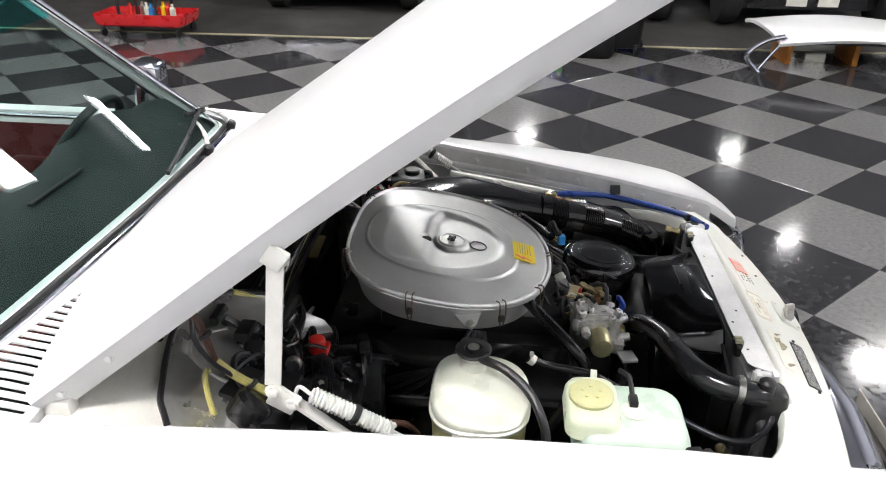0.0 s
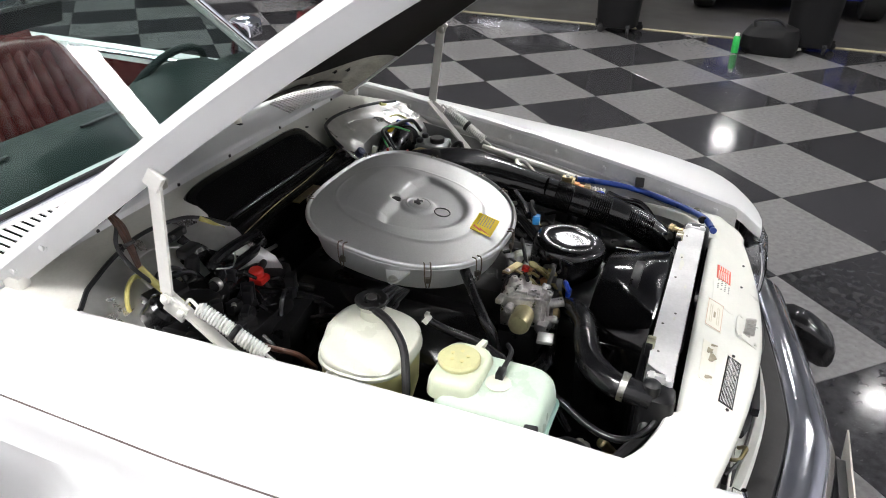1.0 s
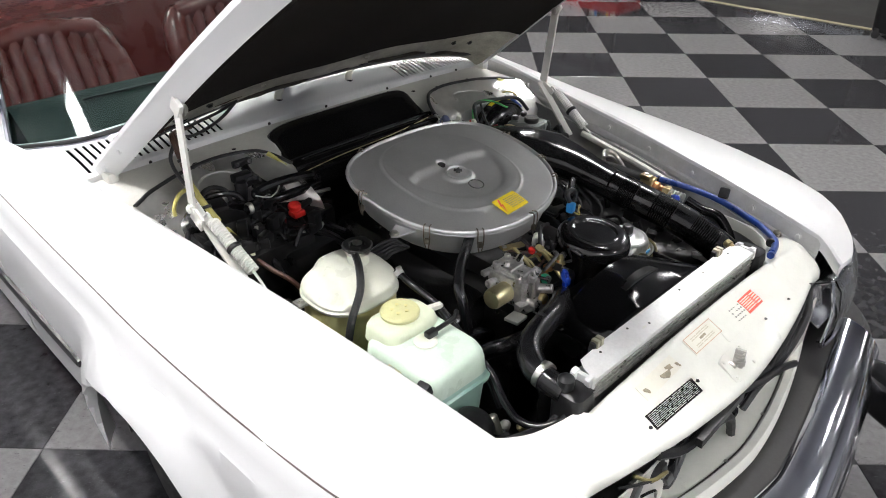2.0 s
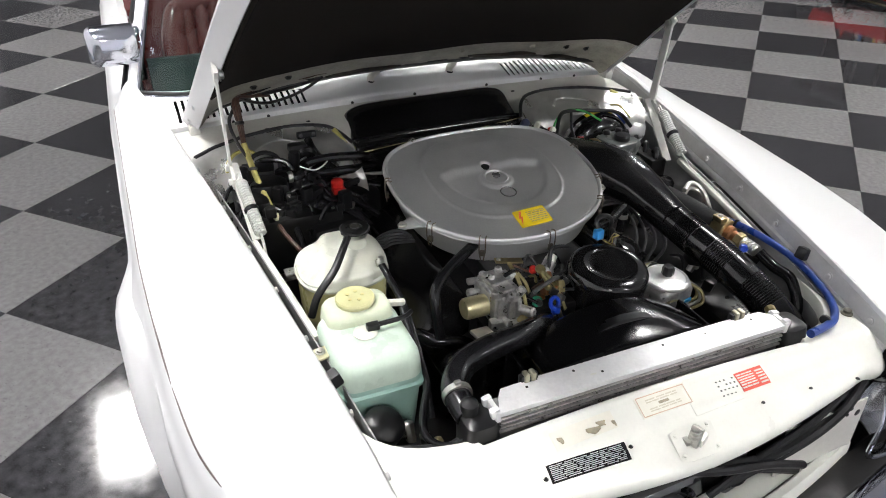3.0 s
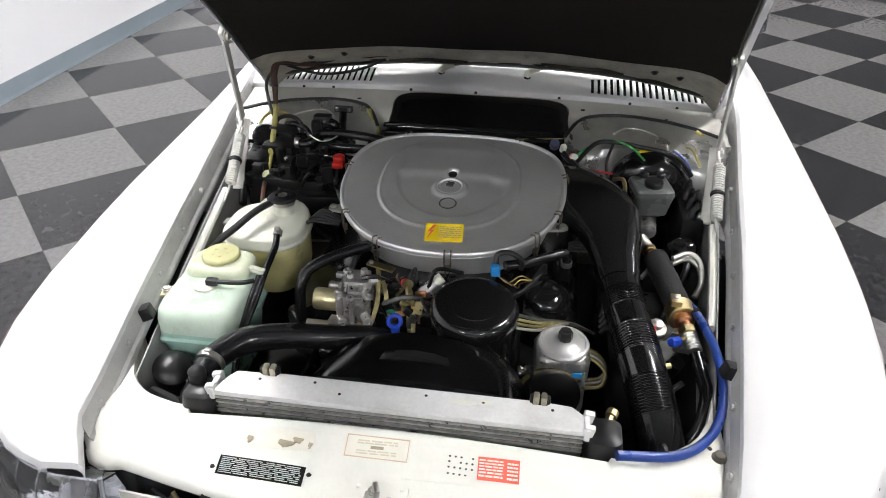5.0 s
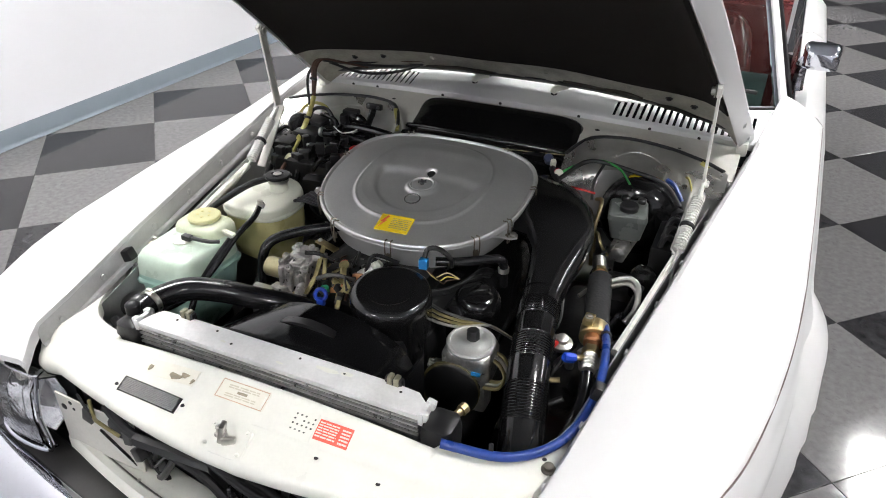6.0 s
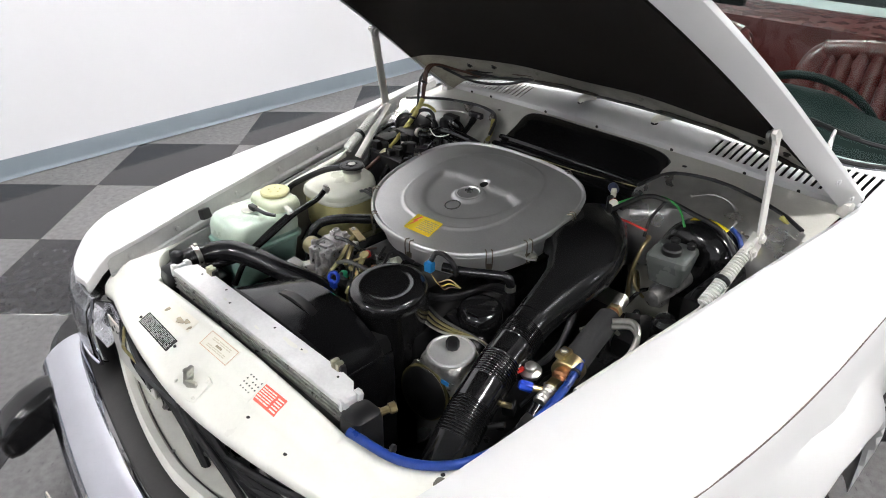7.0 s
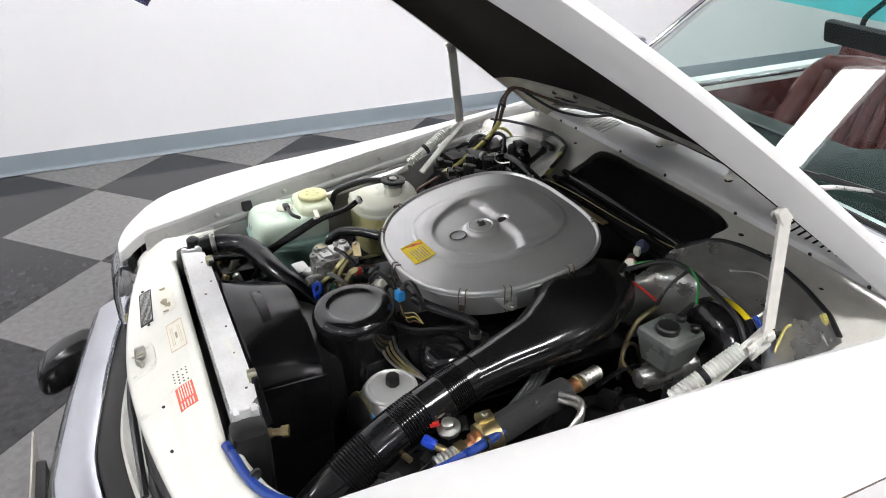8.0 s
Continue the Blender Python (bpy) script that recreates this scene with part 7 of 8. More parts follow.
h = hose("vacuum_hose", [(0.155, -0.298, 0.800), (0.20, -0.275, 0.797), (0.255, -0.238, 0.797), (0.281, -0.222, 0.795), (0.288, -0.216, 0.78), (0.288, -0.21, 0.72)], 0.0105, HOSE, "black vacuum hose with an elbow end under the lid")
clamp(h, (0.288, -0.214, 0.765), (0, 0, 1), 0.0105)

# ignition leads
random.seed(9)
for k in range(5):
    hose("ignition_lead", [(-0.255, -0.12 - 0.006 * k, 0.775), (-0.285 - 0.006 * k, -0.115 - 0.008 * k, 0.795 - 0.003 * k), (-0.325 - 0.003 * k, -0.09 - 0.01 * k, 0.77), (-0.345, -0.05 + 0.03 * k, 0.70), (-0.30, 0.0 + 0.04 * k, 0.63)], 0.0042, RUBBER, "thin black ignition lead curving over the engine", "cable", 8)
for k in range(4):
    hose("ignition_lead", [(0.06, -0.36, 0.755 - 0.004 * k), (0.12, -0.355 + 0.004 * k, 0.745 - 0.006 * k), (0.19, -0.315 + 0.006 * k, 0.745 - 0.006 * k), (0.235, -0.25 + 0.008 * k, 0.755), (0.245, -0.19 + 0.01 * k, 0.72)], 0.0042, RUBBER, "thin black ignition lead curving over the engine", "cable", 8)
for k in range(4):
    hose("ignition_lead", [(0.30, -0.02 - 0.01 * k, 0.70), (0.345 + 0.008 * k, -0.04 - 0.02 * k, 0.73), (0.385 + 0.01 * k, -0.08 - 0.025 * k, 0.715), (0.40 + 0.01 * k, -0.14 - 0.03 * k, 0.66), (0.38, -0.18 - 0.02 * k, 0.60)], 0.0045, mat("grey_black_lead", (0.05, 0.05, 0.052), 0.4), "grey-black ignition lead below the intake duct", "cable", 8)
# oil filler dome
oil = thing("oil_filler", "gloss black domed oil filler on the valve cover", "oil filler", (0.245, -0.265, 0.66))
bm = B()
lathe(bm, [(0.055, 0), (0.056, 0.03), (0.052, 0.05), (0.04, 0.062), (0.02, 0.067)], (0.245, -0.265, 0.665), (0.1, -0.1, 1), 30)
part("dome", bm, BLACKGLOSS, oil)
bm = B()
bar(bm, (0.20, -0.295, 0.71), (0.30, -0.305, 0.70), 0.016, 0.005)
part("retaining_strap", bm, BLACKGLOSS, oil)

# red terminal cap and battery lead
rc = thing("terminal_cap", "bright red plastic terminal cap on a black lead", "terminal cap", (-0.346, 0.19, 0.74))
bm = B()
lathe(bm, [(0.017, 0), (0.017, 0.026), (0.014, 0.030), (0.006, 0.031)], (-0.346, 0.19, 0.770), (0, -0.05, 1), 16)
box(bm, (-0.346, 0.176, 0.776), (0.034, 0.022, 0.016), 0.004)
part("cap", bm, RED, rc)
bm = B()
tube(bm, [(-0.346, 0.18, 0.775), (-0.340, 0.15, 0.74), (-0.32, 0.10, 0.70), (-0.30, 0.06, 0.62)], 0.008, 8)
lathe(bm, [(0.012, -0.12), (0.012, 0.002)], (-0.346, 0.19, 0.770), (0, -0.05, 1), 12)
part("lead", bm, RUBBER, rc)
hose("heater_hose", [(-0.47, 0.255, 0.80), (-0.42, 0.245, 0.805), (-0.36, 0.235, 0.805), (-0.28, 0.24, 0.80), (-0.22, 0.26, 0.79)], 0.0125, HOSE, "gloss black heater hose by the bulkhead")
hose("heater_hose", [(-0.50, 0.20, 0.76), (-0.44, 0.205, 0.79), (-0.36, 0.225, 0.775), (-0.30, 0.23, 0.765), (-0.22, 0.21, 0.75)], 0.0125, HOSE, "gloss black heater hose by the bulkhead")
hose("heater_hose", [(-0.49, 0.24, 0.74), (-0.43, 0.16, 0.765), (-0.38, 0.12, 0.76), (-0.30, 0.13, 0.70)], 0.011, HOSE, "gloss black heater hose by the bulkhead")
hose("steel_pipe", [(-0.345, 0.255, 0.772), (-0.28, 0.245, 0.778), (-0.20, 0.235, 0.775)], 0.005, STEEL, "thin bare steel pipe behind the air cleaner", "pipe")

# heater valve and fuse cluster at the rear corner
hv = thing("heater_valve_cluster", "cluster of black valves, plugs and brackets by the bulkhead", "valve cluster", (-0.48, 0.24, 0.6))
# The first block is an added black mass that darkens the gaps between hoses.
for n, c, sz, rz in (("valve_base", (-0.47, 0.20, 0.69), (0.22, 0.24, 0.16), 0), ("wing_bracket", (-0.575, 0.25, 0.72), (0.07, 0.26, 0.17), 4), ("pipe_bracket", (-0.36, 0.27, 0.685), (0.20, 0.08, 0.17), -3), ("pump_foot", (-0.38, 0.12, 0.67), (0.16, 0.14, 0.14), 8), ("motor_case", (-0.30, 0.21, 0.70), (0.13, 0.10, 0.12), 12), ("rear_block", (-0.52, 0.225, 0.785), (0.10, 0.09, 0.07), -6)):
    bm = B()
    box(bm, c, sz, 0.018, (0, 0, rz))
    part(n, bm, SOOT, hv)
bm = B()
lathe(bm, [(0.030, -0.05), (0.036, -0.01), (0.037, 0.012), (0.030, 0.020), (0.012, 0.022)], (-0.578, 0.245, 0.815), (0.3, -0.6, 0.7), 24)
part("black_drum", bm, BLACKGLOSS, hv)
bm = B()
box(bm, (-0.377, 0.372, 0.864), (0.055, 0.016, 0.018), 0.004)
sb = part("screw_block", bm, BLACKSATIN, hv)
for x in (-0.395, -0.359):
    bolt(sb, (x, 0.363, 0.866), 0.004, (0, -1, 0.3), DARKMETAL)
for pts, r, m in ((((-0.377, 0.362, 0.855), (-0.372, 0.335, 0.835), (-0.36, 0.29, 0.82), (-0.33, 0.25, 0.80)), 0.011, HOSE),
                  (((-0.44, 0.32, 0.80), (-0.425, 0.305, 0.835), (-0.403, 0.295, 0.85), (-0.383, 0.30, 0.835), (-0.375, 0.31, 0.79)), 0.016, HOSE),
                  (((-0.474, 0.20, 0.825), (-0.445, 0.205, 0.822), (-0.422, 0.225, 0.828), (-0.412, 0.25, 0.834), (-0.34, 0.255, 0.836), (-0.252, 0.255, 0.826), (-0.215, 0.27, 0.80)), 0.0125, HOSE),
                  (((-0.60, 0.32, 0.81), (-0.605, 0.27, 0.80), (-0.605, 0.20, 0.775), (-0.60, 0.12, 0.745), (-0.585, 0.05, 0.70)), 0.011, RUBBER),
                  (((-0.60, 0.15, 0.765), (-0.56, 0.16, 0.775), (-0.52, 0.14, 0.77), (-0.49, 0.10, 0.75), (-0.48, 0.05, 0.70)), 0.010, HOSE),
                  (((-0.55, 0.32, 0.80), (-0.53, 0.30, 0.835), (-0.50, 0.285, 0.845), (-0.46, 0.27, 0.835), (-0.44, 0.25, 0.80)), 0.008, HOSE),
                  (((-0.30, 0.05, 0.72), (-0.33, 0.10, 0.745), (-0.375, 0.14, 0.765), (-0.41, 0.18, 0.775), (-0.45, 0.21, 0.78)), 0.012, HOSE),
                  (((-0.26, 0.10, 0.72), (-0.30, 0.14, 0.745), (-0.35, 0.21, 0.765), (-0.41, 0.22, 0.79)), 0.009, HOSE),
                  (((-0.22, 0.25, 0.765), (-0.30, 0.21, 0.775), (-0.38, 0.21, 0.760), (-0.46, 0.17, 0.775)), 0.009, RUBBER)):
    bm = B()
    tube(bm, pts, r, 10)
    part("curved_hose", bm, m, hv, "black rubber hose")
bm = B()
tube(bm, [(-0.435, 0.22, 0.842), (-0.415, 0.212, 0.834), (-0.397, 0.21, 0.830), (-0.375, 0.218, 0.833), (-0.358, 0.23, 0.840)], 0.002, 6)
part("steel_wire", bm, STEEL, hv, "thin bright wire")
bm = B()
lathe(bm, [(0.014, -0.006), (0.015, -0.004), (0.015, 0.004), (0.014, 0.006)], (-0.466, 0.2, 0.826), (1, 0, 0), 16)
part("hose_clamp", bm, STEEL, hv)
bm = B()
box(bm, (-0.535, 0.275, 0.815), (0.085, 0.05, 0.04), 0.006, (8, 0, -10))
part("fuse_box", bm, BLACKSATIN, hv)
bm = B()
lathe(bm, [(0.03, -0.06), (0.032, 0), (0.032, 0.045), (0.026, 0.052), (0.012, 0.055)], (-0.475, 0.255, 0.77), (0.1, -0.2, 1), 24)
part("pump_drum", bm, BLACKGLOSS, hv)
bm = B()
lathe(bm, [(0.016, -0.03), (0.016, 0.035), (0.012, 0.045)], (-0.435, 0.29, 0.815), (0, -0.2, 1), 16)
box(bm, (-0.42, 0.302, 0.86), (0.05, 0.03, 0.022), 0.005)
part("plug_tower", bm, BLACKSATIN, hv)
bm = B()
tube(bm, [(-0.555, 0.26, 0.83), (-0.545, 0.28, 0.86), (-0.51, 0.29, 0.865), (-0.48, 0.28, 0.85), (-0.475, 0.27, 0.82)], 0.006, 8)
part("looped_lead", bm, RUBBER, hv)
bm = B()
m4 = axis_matrix((-0.565, 0.315, 0.82), (0.4, -1, 0.2))
tube(bm, [m4 @ Vector((0.050 * math.cos(a), 0.045 * math.sin(a), 0)) for a in np.linspace(0.2, 3.2, 12)], 0.005, 8, 2)
part("yellowed_ring", bm, YELLOWTAPE, hv, "yellowed plastic ring")
random.seed(21)
for k in range(120):
    p = Vector((random.uniform(-0.60, -0.30), random.uniform(0.08, 0.30), random.uniform(0.755, 0.80)))
    if p.x > -0.39 and 0.11 < p.y < 0.24:
        p.z -= 0.045
    bm = B()
    if k % 3 == 0:
        box(bm, p, (random.uniform(0.015, 0.04), random.uniform(0.015, 0.03), random.uniform(0.02, 0.05)), 0.004, (0, 0, random.uniform(0, 90)))
        part("black_plug", bm, BLACKSATIN, hv)
    elif k % 3 == 1:
        q = p + Vector((random.uniform(-0.07, 0.07), random.uniform(-0.08, 0.05), random.uniform(-0.05, 0.02)))
        tube(bm, [p, (p + q) / 2 + Vector((0, 0, 0.02)), q], random.choice((0.004, 0.006)), 7)
        part("short_hose", bm, HOSE, hv)
    else:
        lathe(bm, [(0.006, -0.02), (0.0065, 0), (0.0065, 0.006), (0.004, 0.009)], p, (random.uniform(-0.5, 0.5), -0.5, 1), 6)
        part("steel_nut", bm, STEEL if k % 2 else DARKMETAL, hv)

# wiring loom from the hood down the inner wing
wl = thing("hood_wiring_loom", "yellowed sleeve loom with brown wires hanging from the hood", "wiring loom", (-0.525, 0.09, 0.76))
for k in range(3):
    bm = B()
    tube(bm, [(-0.460 + 0.004 * k, 0.47, 0.955), (-0.520 + 0.005 * k, 0.41, 0.980), (-0.560 + 0.006 * k, 0.352 + 0.004 * k, 0.998), (-0.568 + 0.007 * k, 0.326, 0.980), (-0.564 + 0.005 * k, 0.315, 0.940), (-0.560 + 0.002 * k, 0.302, 0.885)], 0.004, 7)
    part("brown_wire", bm, BROWN, wl)
bm = B()
tube(bm, [(-0.558, 0.304, 0.892), (-0.553, 0.27, 0.856), (-0.545, 0.21, 0.815), (-0.536, 0.15, 0.785), (-0.531, 0.112, 0.766)], 0.008, 10)
part("yellowed_sleeve", bm, YELLOWTAPE, wl)
bm = B()
lathe(bm, [(0.0115, 0), (0.0115, 0.024), (0.010, 0.026)], (-0.531, 0.116, 0.768), (0, -0.9, -0.40), 14)
part("cream_connector", bm, CREAM, wl)
bm = B()
tube(bm, [(-0.530, 0.094, 0.758), (-0.518, 0.04, 0.745), (-0.50, -0.01, 0.73), (-0.47, -0.03, 0.68)], 0.006, 8)
part("dark_wires", bm, BROWN, wl)
for pts in (((-0.55, 0.36, 0.995), (-0.50, 0.43, 0.972), (-0.43, 0.475, 0.962), (-0.36, 0.50, 0.962), (-0.28, 0.53, 0.968)), ((-0.54, 0.38, 0.985), (-0.47, 0.44, 0.945), (-0.40, 0.475, 0.940), (-0.34, 0.50, 0.950), (-0.29, 0.525, 0.966)), ((-0.566, 0.33, 0.985), (-0.585, 0.32, 0.95), (-0.575, 0.30, 0.90), (-0.55, 0.27, 0.85))):
    bm = B()
    tube(bm, pts, 0.0045, 8)
    part("black_cable", bm, RUBBER, wl)
for p in ((-0.560, 0.314, 0.946), (-0.551, 0.25, 0.842)):
    bm = B()
    lathe(bm, [(0.0105, -0.004), (0.012, -0.003), (0.012, 0.003), (0.0105, 0.004)], p, (0.05, 0.5, 0.8), 12)
    part("cable_tie", bm, RUBBER, wl)

# wiring by the brake booster
bw = thing("booster_wiring", "green, red and black wires by the brake booster", "wiring", (0.35, 0.2, 0.80))
for pts, r, m, n in ((((0.295, 0.165, 0.848), (0.334, 0.206, 0.866), (0.385, 0.235, 0.876), (0.44, 0.225, 0.868), (0.48, 0.19, 0.845)), 0.003, GREEN, "green_wire"),
                     (((0.30, 0.15, 0.84), (0.35, 0.215, 0.872), (0.40, 0.235, 0.872), (0.47, 0.23, 0.865), (0.56, 0.22, 0.85), (0.61, 0.21, 0.80)), 0.006, RUBBER, "black_loom"),
                     (((0.40, 0.235, 0.870), (0.385, 0.20, 0.83), (0.39, 0.17, 0.79)), 0.004, RUBBER, "black_branch"),
                     (((0.31, 0.14, 0.83), (0.35, 0.15, 0.825), (0.40, 0.16, 0.815)), 0.003, RED, "red_wire"),
                     (((0.56, 0.27, 0.84), (0.585, 0.26, 0.83), (0.61, 0.24, 0.80)), 0.006, BLUEHOSE, "blue_sleeve"),
                     (((0.60, 0.33, 0.83), (0.615, 0.29, 0.84), (0.635, 0.25, 0.81)), 0.003, YELLOWTAPE, "yellow_lead"),
                     (((0.27, 0.19, 0.85), (0.31, 0.12, 0.835), (0.34, 0.04, 0.80), (0.36, 0.0, 0.74)), 0.009, RUBBER, "dark_hose")):
    bm = B()
    tube(bm, pts, r, 8)
    part(n, bm, m, bw)
bm = B()
lathe(bm, [(0.012, 0), (0.012, 0.022), (0.010, 0.024)], (0.288, 0.178, 0.842), (0.3, -0.5, 0.3), 16)
part("white_sleeve", bm, TANKWHITE, bw)
bm = B()
lathe(bm, [(0.0128, 0), (0.0128, 0.007)], (0.2915, 0.172, 0.846), (0.3, -0.5, 0.3), 16)
part("red_mark", bm, RED, bw)
bm = B()
box(bm, (0.268, 0.205, 0.858), (0.014, 0.014, 0.022), 0.003, (20, 0, 30))
part("white_plug", bm, TANKWHITE, bw)
bm = B()
lathe(bm, [(0.013, 0), (0.013, 0.018), (0.009, 0.022)], (0.245, 0.245, 0.845), (0, -0.6, 0.7), 14)
part("blue_grey_cap", bm, mat("blue_grey_plastic", (0.06, 0.07, 0.13), 0.4), bw)
hose("brass_pipe", [(0.405, 0.16, 0.80), (0.425, 0.13, 0.815), (0.43, 0.09, 0.80), (0.425, 0.07, 0.74), (0.43, 0.06, 0.66)], 0.005, BRASS, "bent brass-coloured pipe by the brake reservoir", "pipe")

# air conditioning line along the wing
ac = thing("air_conditioning_line", "foam-wrapped line with brass and copper fittings", "coolant line", (0.51, -0.25, 0.678))
bm = B()
tube(bm, [(0.495, -0.125, 0.740), (0.51, -0.205, 0.738), (0.528, -0.295, 0.730)], 0.028, 20)
part("foam_sleeve", bm, mat("grey_black_foam", (0.018, 0.018, 0.019), 0.9, vary=0.2, bump=0.5), ac, "matt grey-black foam sleeve")
A0, A1 = Vector((0.495, -0.125, 0.740)), Vector((0.468, -0.03, 0.736))
bm = B()
ax = A1 - A0
lathe(bm, [(0.018, 0), (0.018, 0.014), (0.014, 0.016), (0.014, 0.03)], A0, ax, 16)
part("copper_end", bm, COPPER, ac)
bm = B()
lathe(bm, [(0.017, 0.03), (0.019, 0.032), (0.019, 0.042), (0.015, 0.044)], A0, ax, 6)
part("brass_nut", bm, BRASS, ac)
bm = B()
prof = [(0.012, 0.044)]
for k in range(5):
    prof += [(0.0155, 0.047 + k * 0.011), (0.0165, 0.051 + k * 0.011), (0.0125, 0.055 + k * 0.011)]
lathe(bm, prof, A0, ax, 18)
part("ribbed_ferrule", bm, STEEL, ac)
C0, C1 = Vector((0.528, -0.295, 0.730)), Vector((0.548, -0.43, 0.716))
ax = C1 - C0
bm = B()
lathe(bm, [(0.030, 0), (0.031, 0.002), (0.031, 0.034), (0.029, 0.036)], C0, ax, 24)
box(bm, C0 + Vector((-0.012, -0.018, 0.03)), (0.022, 0.032, 0.014), 0.003)
cl = part("zinc_clamp", bm, BRASS, ac, "zinc-plated band clamp")
bolt(cl, C0 + Vector((-0.012, -0.018, 0.036)), 0.006)
bm = B()
lathe(bm, [(0.020, 0.034), (0.020, 0.05), (0.014, 0.054), (0.014, 0.07)], C0, ax, 18)
part("copper_end", bm, COPPER, ac)
bm = B()
lathe(bm, [(0.017, 0.066), (0.019, 0.068), (0.019, 0.084), (0.014, 0.086)], C0, ax, 6)
part("brass_nut", bm, BRASS, ac)
bm = B()
prof = [(0.012, 0.084)]
for k in range(5):
    prof += [(0.0155, 0.087 + k * 0.009), (0.0165, 0.090 + k * 0.009), (0.0125, 0.094 + k * 0.009)]
lathe(bm, prof, C0, ax, 18)
part("ribbed_ferrule", bm, STEEL, ac)
bm = B()
tube(bm, [C1, (0.556, -0.475, 0.700), (0.558, -0.53, 0.695), (0.54, -0.58, 0.65), (0.50, -0.60, 0.60)], 0.0135, 14)
part("black_hose", bm, HOSE, ac)
bm = B()
tube(bm, [(0.538, -0.385, 0.720), (0.525, -0.40, 0.726), (0.512, -0.412, 0.730)], 0.007, 10)
sv = part("side_valve", bm, BRASS, ac)
bm = B()
lathe(bm, [(0.0105, 0), (0.0105, 0.022), (0.008, 0.026)], (0.514, -0.408, 0.728), (-0.5, -0.5, 0.25), 8)
part("blue_cap", bm, BLUE, sv, "bright blue valve cap")
for dz in (0.0, 0.014):
    bm = B()
    tube(bm, [(0.525, -0.16, 0.753 + dz), (0.56, -0.14, 0.758 + dz), (0.585, -0.155, 0.748 + dz), (0.59, -0.19, 0.728), (0.575, -0.22, 0.708)], 0.0065, 10)
    part("u_pipe", bm, STEEL, ac, "bent zinc pipe")
bm = B()
lathe(bm, [(0.020, 0), (0.022, 0.004), (0.022, 0.012), (0.012, 0.016), (0.012, 0.026), (0.008, 0.028)], (0.475, -0.362, 0.713), (0.1, -0.2, 1), 22)
part("pressure_switch", bm, STEEL, ac)
bm = B()
tube(bm, [(0.468, -0.38, 0.733), (0.462, -0.41, 0.728), (0.468, -0.435, 0.708)], 0.006, 8)
part("red_sleeve", bm, RED, ac)
bm = B()
tube(bm, [(0.44, -0.47, 0.678), (0.47, -0.46, 0.693), (0.50, -0.45, 0.698)], 0.006, 8)
lathe(bm, [(0.010, 0), (0.010, 0.014)], (0.46, -0.465, 0.688), (1, 0.2, 0.2), 6)
part("brass_tee", bm, BRASS, ac)
bm = B()
tube(bm, [(0.43, -0.50, 0.665), (0.48, -0.51, 0.675), (0.52, -0.49, 0.69)], 0.006, 8)
part("thin_hose", bm, RUBBER, ac)
hb = hose("blue_hose", [(0.528, -0.255, 0.738), (0.556, -0.325, 0.744), (0.577, -0.42, 0.740), (0.582, -0.51, 0.732), (0.570, -0.59, 0.722), (0.537, -0.660, 0.720), (0.475, -0.716, 0.728), (0.375, -0.745, 0.744)], 0.0088, BLUEHOSE, "bright blue rubber hose along the wing and slam panel")
for p, d in (((0.558, -0.33, 0.744), (0.3, -1, 0)), ((0.455, -0.712, 0.733), (-1, -0.4, 0))):
    bm = B()
    lathe(bm, [(0.009, -0.004), (0.0112, -0.003), (0.0112, 0.003), (0.009, 0.004)], p, d, 14)
    part("cable_tie", bm, RUBBER, hb)
# clutter low on both sides
random.seed(33)
lc = thing("lower_bay_fittings", "dark pipes, brackets and fittings low in the bay", "fittings", (0.5, -0.4, 0.40))
bm = B()
box(bm, (0.49, -0.25, 0.50), (0.20, 0.60, 0.22), 0.03)
box(bm, (0.53, 0.0, 0.58), (0.12, 0.14, 0.16), 0.02)
part("steering_box", bm, SOOT, lc)
bm = B()
lathe(bm, [(0.028, -0.10), (0.030, 0), (0.030, 0.02), (0.022, 0.03), (0.01, 0.032)], (0.575, -0.02, 0.70), (0, 0, 1), 20)
part("black_cap", bm, BLACKGLOSS, lc)
for k in range(20):
    p = Vector((random.uniform(0.44, 0.57), random.uniform(-0.55, 0.03), random.uniform(0.60, 0.70)))
    q = p + Vector((random.uniform(-0.05, 0.05), random.uniform(-0.12, 0.12), random.uniform(-0.05, 0.05)))
    bm = B()
    if k % 4 < 2:
        tube(bm, [p, (p + q) / 2 + Vector((0.01, 0, 0.03)), q], random.choice((0.005, 0.008, 0.010)), 8)
        part("dark_pipe", bm, random.choice((HOSE, RUBBER, STEEL)), lc)
    else:
        box(bm, p, (random.uniform(0.015, 0.04), random.uniform(0.015, 0.05), random.uniform(0.02, 0.05)), 0.004, (random.uniform(-20, 20), 0, random.uniform(0, 90)))
        part("bracket", bm, random.choice((BLACKSATIN, ALUCAST, SOOT)), lc)
lw = thing("lower_wing_fittings", "dark horn, hoses and brass fittings beside the washer tank", "fittings", (-0.47, -0.6, 0.40))
bm = B()
lathe(bm, [(0.035, -0.05), (0.04, 0), (0.04, 0.02), (0.03, 0.03), (0.01, 0.035)], (-0.49, -0.575, 0.655), (0.3, -0.3, 1), 24)
box(bm, (-0.48, -0.58, 0.50), (0.12, 0.10, 0.26), 0.02)
part("horn", bm, SOOT, lw)
for k in range(8):
    p = Vector((random.uniform(-0.52, -0.39), random.uniform(-0.66, -0.56), random.uniform(0.60, 0.66)))
    bm = B()
    lathe(bm, [(0.010, -0.04), (0.011, 0), (0.011, 0.008), (0.006, 0.012)], p, (random.uniform(-1, 1), random.uniform(-1, 1), 1), 8)
    part("brass_fitting", bm, random.choice((BRASS, STEEL, BLACKSATIN)), lw)
bm = B()
